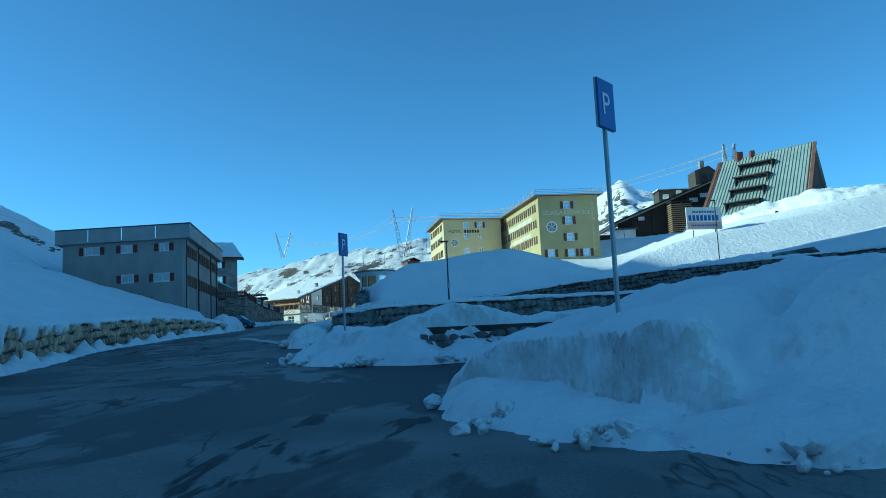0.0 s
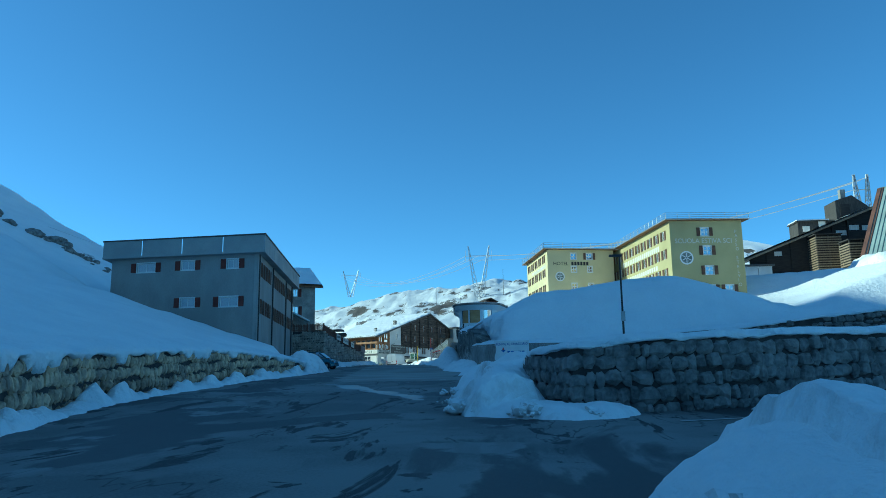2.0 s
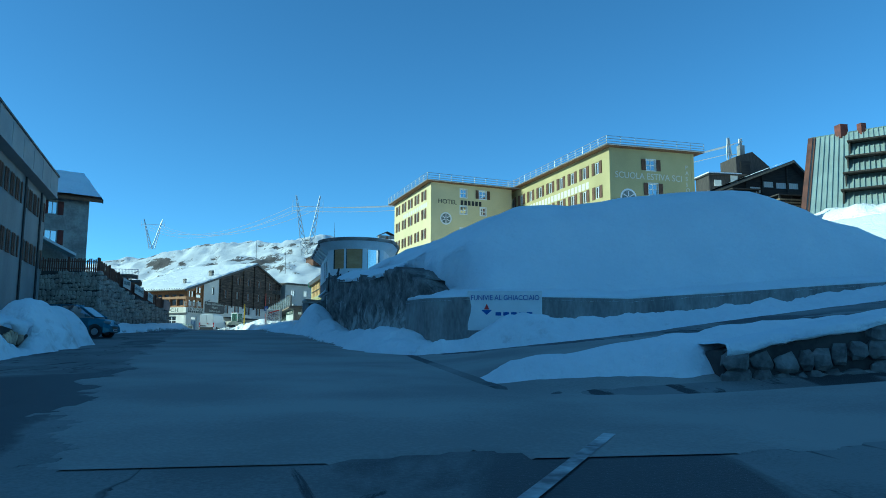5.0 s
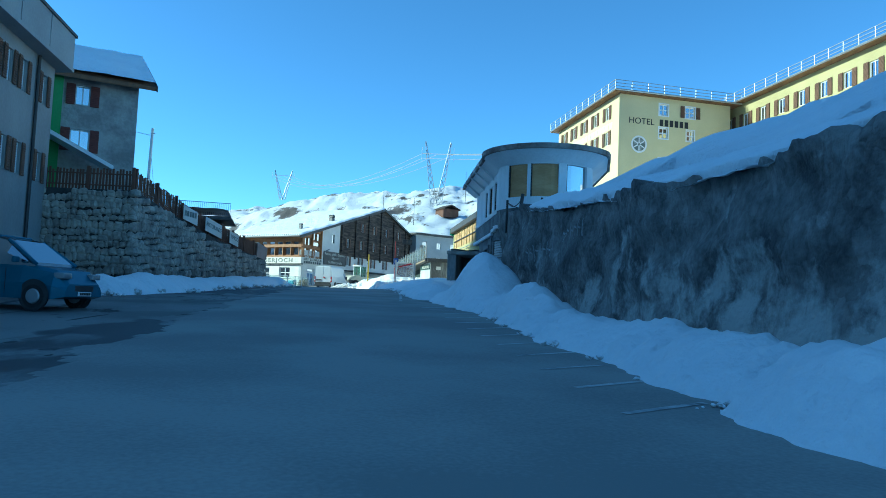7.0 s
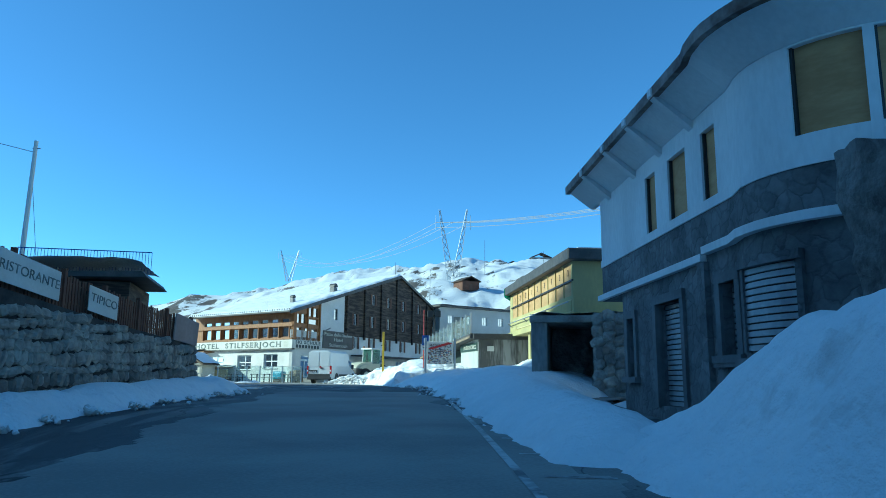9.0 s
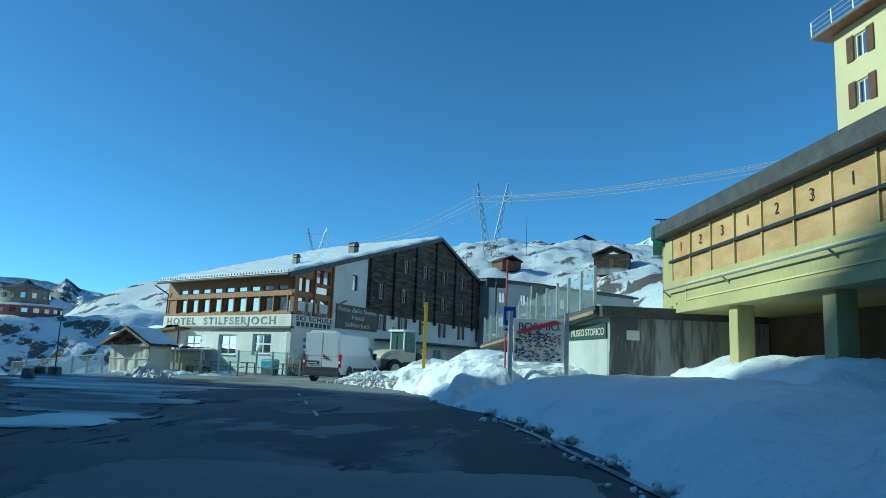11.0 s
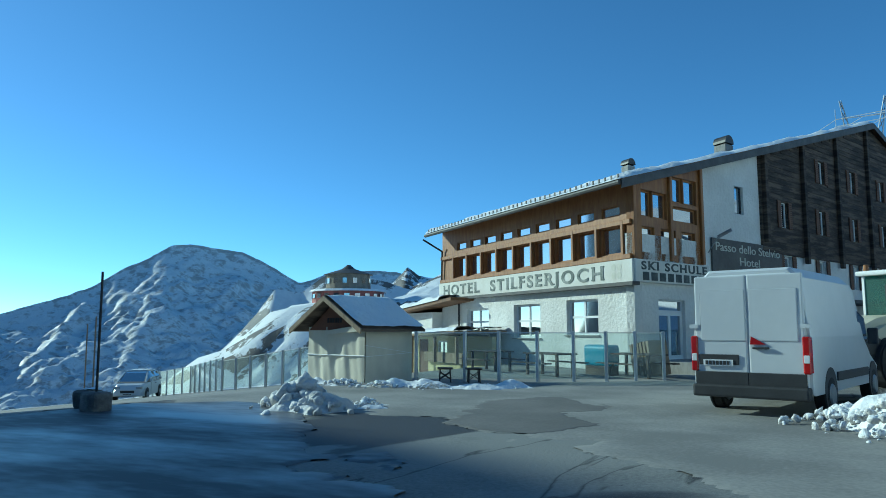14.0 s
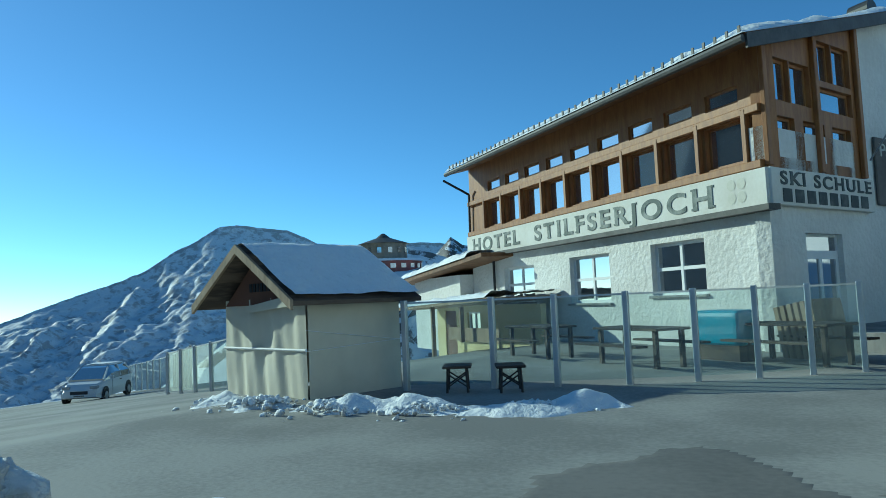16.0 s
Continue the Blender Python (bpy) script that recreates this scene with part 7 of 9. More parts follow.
def museum():
    N, F = (-11.15, 129.3), (-12.75, 143.6)
    h = dwelling("museum_building", "ochre building with numbered plywood boards over its windows", "building", (-9, 137, 12))
    W = span(F, N)
    m = child_frame(h, facing(F, N))
    part("roof", soft_box(-0.3, W + 0.5, -0.35, 9.5, 16.84, 17.36, 0.04, 1), TIN, h, "thick dark roof edge", m=m)
    part("roof_snow", boxes((-0.2, W + 0.2, 0.2, 9.2, 17.36, 17.44)), SNOW, h, m=m)
    part("wall", boxes((0, W, 0, 0.3, 14.45, 15.32), (0, W, 0, 0.3, 16.8, 16.9), (0, 0.8, 0.0, 0.3, 15.32, 16.8), (0, 0.4, 0.3, 9, 14.45, 16.9), (W - 0.4, W, 0.3, 9, 14.45, 16.9), (0.4, W - 0.4, 8.7, 9, 11, 16.9)), OCHRE, h, m=m)
    part("floor_slab", boxes((-0.2, W + 0.2, -0.15, 9, 14.2, 14.45)), OCHRE, h, m=m)
    n = 9
    w = (W - 0.83) / n
    for i in range(n):
        x0 = 0.83 + i * w
        for z0, z1 in ((15.32, 15.94), (16.02, 16.8)):
            b = part("boarded_window", boxes((x0, x0 + w - 0.05, 0.02 + 0.012 * (i % 2), 0.07, z0, z1)), PLYWOOD, h, "plywood sheet screwed over a window", m=m)
            if z0 > 16:
                letters(b, str(1 + i % 3), 0.42, x0 + 0.6, 16.25, BLACK, y=0.0, thick=0.003)
        part("mullion", boxes((x0 + w - 0.05, x0 + w, -0.03, 0.1, 15.32, 16.8)), OCHRE, h, m=m)
    part("apron_panel", boxes((2.0, W - 0.3, -0.02, -0.003, 14.62, 15.1)), OCHRE, h, "framed ochre apron panel", m=m)
    part("panel_trim", boxes((1.95, 2.0, -0.035, -0.003, 14.58, 15.14), (2.0, W - 0.3, -0.035, -0.003, 15.1, 15.14), (2.0, W - 0.3, -0.035, -0.003, 14.58, 14.62)), PALE_YELLOW, h, m=m)
    part("rail", boxes((0.6, W, -0.06, 0.02, 15.94, 16.02)), METAL_DARK, h, m=m)
    part("handrail", tubes(((0.6, -0.25, 15.0), (W, -0.25, 15.0), 0.03), ((0.6, -0.25, 15.0), (0.6, 0, 14.8), 0.03), ((5, -0.25, 15.0), (5, 0, 14.8), 0.03), ((10, -0.25, 15.0), (10, 0, 14.8), 0.03)), METAL_GREY, h, m=m)
    for x in (4.9, 9.4):
        part("pillar", soft_box(x - 0.25, x + 0.25, 0.1, 0.6, 11.0, 14.25, 0.02, 1), OCHRE, h, m=m)
    # the shade below the upper floor is put into this wall's dark brown
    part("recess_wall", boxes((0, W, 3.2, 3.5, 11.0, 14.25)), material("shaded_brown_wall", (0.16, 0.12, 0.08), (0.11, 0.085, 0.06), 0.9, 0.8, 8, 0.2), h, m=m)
    # canted far end with a tall window and a green fascia
    G = (F[0] + 0.62, F[1] + 2.6)
    cant = part("canted_wall", pierced(span(G, F), 14.0, 16.9, [(0.9, 1.9, 14.9, 16.5)], 0.3), OCHRE, h, m=child_frame(h, facing(G, F)))
    window(cant, 0.9, 1.9, 14.9, 16.5, METAL_GREY, 2, 1, 0.06, 0.08)
    part("green_fascia", boxes((-0.2, span(G, F) + 0.2, -0.35, -0.02, 16.75, 17.3)), material("green_fascia_paint", (0.04, 0.30, 0.16), (0.03, 0.24, 0.13), 0.6, 1, 8, 0.05), cant, "bright green fascia board")
    # the end wall that faces down the road
    e = child_frame(h, facing(N, (N[0] + 6.0, N[1] + 0.7)))
    part("end_wall", pierced(6.0, 13.9, 17.06, [(0.8, 2.0, 15.0, 16.7)], 0.3), OCHRE, h, m=e)
    window(h, 0.8, 2.0, 15.0, 16.7, OCHRE, 1, 1, 0.1, 0.08, glass=PLYWOOD).matrix_basis = e

    s = dwelling("concrete_store", "low stained concrete store with dark canopy and green sign", "store", (-13, 145, 11))
    A, B, C = (-15.85, 146.2), (-14.85, 142.25), (-9.5, 142.9)
    wall_of(s, A, B, 10.8, 14.0, [], material("pale_grey_render", (0.50, 0.51, 0.47), (0.40, 0.41, 0.38), 0.9, 0.8, 9, 0.2, stretch=(1, 1, 0.4)))
    wall_of(s, B, C, 10.8, 14.0, [], material("stained_concrete", (0.38, 0.37, 0.34), (0.12, 0.115, 0.105), 0.9, 1.1, 7, 0.4, stretch=(1.6, 1.6, 0.18), mix=(0.42, 0.58)))
    part("notice_board", boxes((0.55, 0.98, -0.05, -0.003, 13.28, 13.6)), SIGN_WHITE, s, "pale notice board", m=child_frame(s, facing(B, C)))
    g = part("sign_strip", boxes((0.0, 3.9, -0.05, -0.003, 13.32, 13.82)), material("dark_green_board", (0.02, 0.05, 0.035), (0.03, 0.06, 0.045), 0.6, 1, 10, 0.05), s, "dark green sign strip", m=child_frame(s, facing(A, B)))
    letters(g, "MUSEO STORICO", 0.34, 0.9, 13.44, LETTER_PALE, y=-0.06, width=2.85)
    part("roof", boxes((-0.35, 5.2, -0.35, 7.5, 14.0, 14.34)), TIN, s, "dark flat roof edge", m=child_frame(s, facing(B, C)))
    # terrace canopy rising towards the museum
    t = dwelling("terrace", "long terrace slab with steel posts and glass screens", "terrace", (-16, 152, 11))
    D, E = (-18.75, 155.8), (-15.25, 142.2)
    L = span(D, E)
    k = child_frame(t, facing(D, E))
    part("slab", prism([(-0.2, 13.08), (L, 14.06), (L, 14.36), (-0.2, 13.34)], -0.1, 3.2), TIN, t, "dark sloping terrace slab", m=k)
    part("edge_board", prism([(-0.2, 13.14), (L, 14.08), (L, 14.2), (-0.2, 13.26)], -0.16, -0.1), PALE_WOOD, t, "pale weathered edge board", m=k)
    part("retaining_wall", prism([(0.3, 11), (L - 4, 11), (L - 4, 13.7), (0.3, 13.1)], 1.0, 1.3), material("dark_green_wall", (0.03, 0.05, 0.04), (0.02, 0.035, 0.03), 0.8, 1, 8, 0.1), t, m=k)
    letters(t, "PIU ALTO D'EUROPA", 0.34, 0, 0, LETTER_PALE, m=k @ Matrix.Translation((1.6, 0.96, 12.72)) @ Matrix.Rotation(radians(-4.2), 4, "Y"), y=0, width=3.6)
    n = 12
    for i in range(n + 1):
        x = 0.1 + i * (L - 0.3) / n
        z = 13.34 + x / L * 1.02
        part("post", boxes((x - 0.045, x + 0.045, -0.06, 0.03, z - 0.15, z + 1.36)), ALU, t, "aluminium post", m=k)
        if i < n:
            x1, z1 = x + (L - 0.3) / n, z + 1.02 / n
            part("glass_screen", prism([(x + 0.06, z + 0.06), (x1 - 0.06, z1 + 0.06), (x1 - 0.06, z1 + 1.2), (x + 0.06, z + 1.2)], -0.02, -0.008), GLASS, t, m=k)
    pl = thing("concrete_pylon", Matrix.Translation((-15.9, 157.4, 11)), "tapering concrete pillar standing behind the terrace", "pillar")
    part("shaft", prism([(-0.55, 0), (0.55, 0), (0.42, 5.6), (-0.38, 5.6)], -0.4, 0.4), CONCRETE, pl)


museum()


def tunnel_arch():
    h = thing("tunnel_portal", facing((-13.3, 124.9), (-10.2, 124.3)), "rough stone portal with a dark opening, snow on top", "portal")
    part("jamb", soft_box(-0.25, 0.36, 0, 4, 10.7, 13.8, 0.08, 2), CONCRETE, h)
    part("jamb", soft_box(2.06, 3.2, 0, 4, 10.7, 13.8, 0.08, 2), PORTAL_STONE, h)
    part("lintel", soft_box(-0.3, 3.3, -0.1, 4, 13.74, 14.0, 0.06, 2), PORTAL_STONE, h)
    part("back", boxes((0.3, 2.1, 3.6, 3.9, 10.7, 13.8)), ROCK, h)
    part("cap_snow", sheet(steps(-0.3, 3.3, 0.2), steps(0, 3.9, 0.3), lambda x, y: 14.0 + 0.10 + 0.10 * fbm(x, y, 0.8, 3)), SNOW, h, smooth=True)
    rnd = random.Random(5)
    ms = stone_meshes(PORTAL_STONE, 5, 77)
    for i in range(3):
        for j in range(8):
            shared("stone", rnd.choice(ms), h, Matrix.Translation((2.26 + i * 0.4, -0.03, 10.95 + j * 0.41 + 0.16 * (i % 2))) @ Matrix.Rotation(rnd.uniform(-0.4, 0.4), 4, "Y") @ Matrix.Diagonal((rnd.uniform(0.4, 0.56), 0.3, rnd.uniform(0.38, 0.52), 1)))


tunnel_arch()

# ---- mountains, round hut, pylons ----


def ridge_mountain(name, line, run, foot, rough, mat, label, seed, towards, n_s=170, n_r=70):
    """A mountain wall under a crest line of (x, y, z), falling over run metres towards a plan direction down to foot."""
    bm = bmesh.new()
    acc = [0.0]
    for a, b in zip(line, line[1:]):
        acc.append(acc[-1] + span(a, b))
    tx, ty = towards
    rows = []
    for i in range(n_s + 1):
        s = acc[-1] * i / n_s
        x, y, z = (lerp(s, list(zip(acc, [p[k] for p in line]))) for k in range(3))
        row = []
        for j in range(n_r + 1):
            k = j / n_r
            px, py = x + tx * run * k, y + ty * run * k
            zz = z + (foot - z) * (k ** 0.85)
            w = 0.25 + 1.0 * min(1, k * 6)
            ridges = 1 - abs(noise.noise((s / (rough * 5) + 0.6 * noise.noise((px / rough / 4, py / rough / 4, seed)), k * 1.6, seed))) * 2
            zz += w * rough * (0.55 * ridges + 0.5 * fbm(px, py, rough * 2.2, 6, seed) - 0.3 * (j > 0) + 0.16 * fbm(px, py, rough * 0.45, 4, seed + 2))
            row.append(bm.verts.new((px, py, zz)))
        rows.append(row)
    for r0, r1 in zip(rows, rows[1:]):
        for a, b, c, d in zip(r0, r0[1:], r1[1:], r1):
            bm.faces.new((a, b, c, d))
    bmesh.ops.recalc_face_normals(bm, faces=bm.faces[:])
    if sum(f.normal.z for f in bm.faces) < 0:
        bmesh.ops.reverse_faces(bm, faces=bm.faces[:])
    return tagged(part(name, bm, mat, smooth=True), label, "mountain", kind="structure")


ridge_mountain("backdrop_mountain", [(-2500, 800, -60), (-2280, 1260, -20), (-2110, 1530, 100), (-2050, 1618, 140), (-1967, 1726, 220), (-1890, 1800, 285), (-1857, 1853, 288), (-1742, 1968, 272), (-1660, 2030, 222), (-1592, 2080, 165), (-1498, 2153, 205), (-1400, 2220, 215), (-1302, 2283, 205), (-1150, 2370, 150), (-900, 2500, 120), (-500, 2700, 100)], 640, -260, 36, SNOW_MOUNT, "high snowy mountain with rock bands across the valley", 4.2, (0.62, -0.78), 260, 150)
ridge_mountain("backdrop_spur", [(-345, 400, -45), (-319, 430, -6), (-303, 444, 17), (-294, 453, 35), (-283, 461, 34), (-271, 471, 44), (-256, 481, 43), (-220, 500, 30), (-160, 520, 25)], 190, -60, 9, snow_material("spur_rock_and_snow", (0.78, 0.80, 0.82), (0.70, 0.72, 0.75), rocky=0.85, rscale=0.03, rock=((0.07, 0.07, 0.07), (0.21, 0.205, 0.2))), "rocky snow-streaked ridge behind the round hut", 7.7, (0.5, -0.86), 120, 70)
ridge_mountain("backdrop_horn", [(-560, 860, 30), (-510, 890, 62), (-492, 900, 72), (-478, 908, 91), (-466, 916, 80), (-452, 923, 77), (-410, 940, 60), (-330, 960, 45)], 260, 0, 12, snow_material("horn_rock_and_snow", (0.78, 0.80, 0.82), (0.70, 0.72, 0.75), rocky=0.95, rscale=0.02), "small sharp rocky peak with snow", 9.1, (0.45, -0.9), 90, 60)
ridge_mountain("backdrop_peak", [(60, 960, 120), (150, 960, 150), (192, 955, 170), (215, 952, 177), (244, 945, 199), (262, 935, 182), (300, 925, 172), (380, 900, 150), (520, 880, 140), (700, 860, 120)], 420, 60, 14, SNOW_HILL, "white rounded peak behind the hillside", 2.9, (-0.25, -0.97), 110, 70)


def round_hut():
    h = thing("round_hut", Matrix.Translation((-108.5, 258.5, 15.5)), "round stone mountain hut with red panels, stepped drum and conical roof", "mountain hut")
    def drum(r0, r1, z0, z1, seg=14):
        bm = bmesh.new()
        bmesh.ops.create_cone(bm, cap_ends=True, segments=seg, radius1=r0, radius2=r1, depth=z1 - z0, matrix=Matrix.Translation((0, 0, (z0 + z1) / 2)))
        return bm
    red = material("red_wall_panels", (0.36, 0.12, 0.10), (0.20, 0.09, 0.08), 0.8, 0.4, 4, 0.2)
    part("foundation", drum(7.0, 6.6, -4, 2.2), ROCK, h)
    part("lower_drum", drum(7.0, 7.0, 2.2, 4.6), red, h, "red panelled lower storey")
    part("lower_roof", drum(7.6, 7.2, 4.6, 5.0), SNOW, h)
    part("upper_drum", drum(4.4, 4.2, 5.0, 8.0, 20), material("brown_stone_drum", (0.30, 0.26, 0.20), (0.19, 0.165, 0.13), 0.9, 0.7, 6, 0.3), h, "brown upper drum")
    part("roof", drum(4.9, 1.2, 8.0, 9.2, 20), TIN, h)
    part("roof_cap", drum(1.3, 0.3, 9.2, 10.0, 12), TIN, h)
    for i in range(22):
        a = 2 * math.pi * i / 22
        part("window", boxes((-0.5, 0.5, -0.05, 0.05, 3.3, 4.1)), PANE, h, m=Matrix.Rotation(a, 4, "Z") @ Matrix.Translation((0, -7.02, 0)))
    for i in range(14):
        a = 2 * math.pi * i / 14
        part("window", boxes((-0.4, 0.4, -0.05, 0.05, 6.2, 7.2)), PANE, h, m=Matrix.Rotation(a, 4, "Z") @ Matrix.Translation((0, -4.36, 0)))


round_hut()


def hill_z(x, y):
    return ground_z(x, y)


def power_pylon(x, y, z, high, spread, label):
    """A lattice pylon of two legs that lean apart, each of four bars with bracing."""
    h = thing("power_pylon", Matrix.Translation((x, y, z)), label, "pylon", "pylons on the ridge")
    for sgn in (-1, 1):
        bm = bmesh.new()
        top = Vector((sgn * spread, 0, high))
        base = Vector((sgn * spread * 0.12, 0, 0))
        w0, w1 = high * 0.05, high * 0.008
        corners = []
        for dx, dy in ((-1, -1), (1, -1), (1, 1), (-1, 1)):
            a, b = base + Vector((dx * w0, dy * w0, 0)), top + Vector((dx * w1, dy * w1, 0))
            tube(bm, a, b, 0.10, n=4)
            corners.append((a, b))
        n = 9
        for i in range(n):
            for c in range(4):
                a0, b0 = corners[c]
                a1, b1 = corners[(c + 1) % 4]
                tube(bm, a0.lerp(b0, i / n), a1.lerp(b1, (i + 1) / n), 0.05, n=4)
                tube(bm, a1.lerp(b1, i / n), a0.lerp(b0, (i + 1) / n), 0.05, n=4)
        part("lattice_leg", bm, METAL_GREY, h)
    part("crossbar", tubes(((-spread * 1.25, 0, high * 0.82), (spread * 1.25, 0, high * 0.82), 0.12), ((-spread * 1.25, 0, high * 0.72), (-spread * 1.25, 0, high * 0.92), 0.09), ((spread * 1.25, 0, high * 0.72), (spread * 1.25, 0, high * 0.92), 0.09)), ALU, h)
    return h


power_pylon(-15.4, 333, 42.5, 24.4, 4.6, "slender V-shaped lattice power pylon on the snowy ridge")
power_pylon(-121, 566, 73, 20.5, 6.0, "distant V-shaped lattice power pylon behind the ridge")
power_pylon(84, 202, 36, 22, 1.6, "lattice power pylon behind the chalets")


def cable(a, b, sag, name="power_line", r=0.085):
    a, b = Vector(a), Vector(b)
    n = 14
    pts = [a.lerp(b, i / n) - Vector((0, 0, sag * 4 * (i / n) * (1 - i / n))) for i in range(n + 1)]
    return tagged(part(name, pipe(pts, r, 4), ALU), "thin sagging power cable", "cable", "power lines")


for k, z in ((-5.6, 62.5), (-5.6, 60.8), (0.0, 62.5), (5.6, 62.5)):
    cable((-15.4 + k, 333, z), (-121 + k, 566, z + 27), 9)
    cable((-15.4 + k, 333, z), (84 + k * 0.4, 202, z - 6 + 0.15 * k), 5)


def ridge_cabin(x, y, w, d, hgt, mat, label, turn=0.0, base=0.0):
    z = hill_z(x, y) - 0.4
    h = thing("cabin", Matrix.Translation((x, y, z)) @ Matrix.Rotation(turn, 4, "Z"), label, "cabin")
    part("wall", boxes((-w / 2, w / 2, -d / 2, d / 2, base, hgt)), mat, h)
    if base:
        part("foundation", boxes((-w / 2 + 0.3, w / 2 - 0.3, -d / 2 + 0.2, d / 2 - 0.2, 0, base)), CONCRETE, h)
    part("roof", prism([(-w / 2 - 0.5, hgt - 0.2), (0, hgt + w * 0.22), (w / 2 + 0.5, hgt - 0.2), (w / 2 + 0.5, hgt), (0, hgt + w * 0.22 + 0.25), (-w / 2 - 0.5, hgt)], -d / 2 - 0.5, d / 2 + 0.5), DARK_WOOD, h)
    part("door", boxes((-0.5, 0.5, -d / 2 - 0.05, -d / 2, base, base + 1.9)), SHUTTER_BROWN, h)
    return h


BROWN_WALL = material("brown_hut_boards", (0.16, 0.075, 0.045), (0.10, 0.05, 0.03), 0.85, 0.6, 4, 0.2)
ridge_cabin(-11.6, 310, 5.6, 5.4, 2.7, BROWN_WALL, "small red-brown wooden cabin on the snow hill", 0.5)
ridge_cabin(12.2, 288, 8.0, 7, 4.6, DARK_WOOD, "dark wooden hut on a masonry base on the hillside", -0.25, 1.6)
ridge_cabin(9.5, 398, 4, 3, 1.6, CONCRETE, "small grey hut on the ridge line", 0.2)
ridge_cabin(22, 402, 8, 4, 2.4, CONCRETE, "low grey station building on the ridge line", 0.1)


def lift_mast(x, y, high):
    z = hill_z(x, y) - 0.5
    h = thing("lift_mast", Matrix.Translation((x, y, z)), "concrete cable-car mast with a crosshead on the snow slope", "mast")
    part("shaft", prism([(-0.9, 0), (0.9, 0), (0.55, high), (-0.55, high)], -0.6, 0.6), CONCRETE, h)
    part("crosshead", boxes((-2.2, 2.2, -0.3, 0.3, high, high + 0.5)), METAL_DARK, h)


lift_mast(51, 398, 13)
lift_mast(71, 372, 12)


def thin_mast(x, y, high, label="thin snow-measuring pole on the slope"):
    z = hill_z(x, y) - 0.3
    h = thing("pole", Matrix.Translation((x, y, z)), label, "pole")
    part("shaft", tubes(((0, 0, 0), (0, 0, high), 0.09, 0.05, 6)), METAL_DARK, h)


thin_mast(-5, 332, 12, "thin radio mast beside the pylon")
thin_mast(-34, 330, 8)
thin_mast(-22, 300, 9)
thin_mast(14, 330, 7)

# ---- things on the square ----


def loft(sections, close=True):
    """Join rings of equal length into one skin, with both ends capped."""
    bm = bmesh.new()
    rings = [[bm.verts.new(p) for p in s] for s in sections]
    n = len(rings[0])
    for a, b in zip(rings, rings[1:]):
        for i in range(n):
            bm.faces.new((a[i], a[(i + 1) % n], b[(i + 1) % n], b[i]))
    if close:
        bm.faces.new(rings[0][::-1])
        bm.faces.new(rings[-1])
    bmesh.ops.recalc_face_normals(bm, faces=bm.faces[:])
    return bm


def ring_x(y, half, z0, z1, tuck, r=0.18):
    """A rounded cross-section across x: sides lean in by tuck at the top."""
    top = half - tuck
    return [(-half, y, z0), (half, y, z0), (half, y, z0 + (z1 - z0) * 0.45), (top, y, z1 - r), (top - r, y, z1), (-top + r, y, z1), (-top, y, z1 - r), (-half, y, z0 + (z1 - z0) * 0.45)]


def wheel(parent, x, y, r, w, rim=None):
    t = bmesh.new()
    bmesh.ops.create_cone(t, cap_ends=True, segments=24, radius1=r, radius2=r, depth=w, matrix=Matrix.Translation((x, y, r)) @ Matrix.Rotation(radians(90), 4, "Y"))
    bmesh.ops.bevel(t, geom=[e for e in t.edges if len(e.link_faces) == 2 and e.calc_face_angle(0) > 1], offset=0.04, segments=2, affect="EDGES")
    wh = part("wheel", t, RUBBER, parent)
    rm = bmesh.new()
    for s in (-1, 1):
        bmesh.ops.create_cone(rm, cap_ends=True, segments=16, radius1=r * 0.62, radius2=r * 0.5, depth=0.05, matrix=Matrix.Translation((x + s * (w / 2 + 0.005), y, r)) @ Matrix.Rotation(radians(90 * s), 4, "Y"))
    part("rim", rm, rim or METAL_GREY, wh)
    return wh


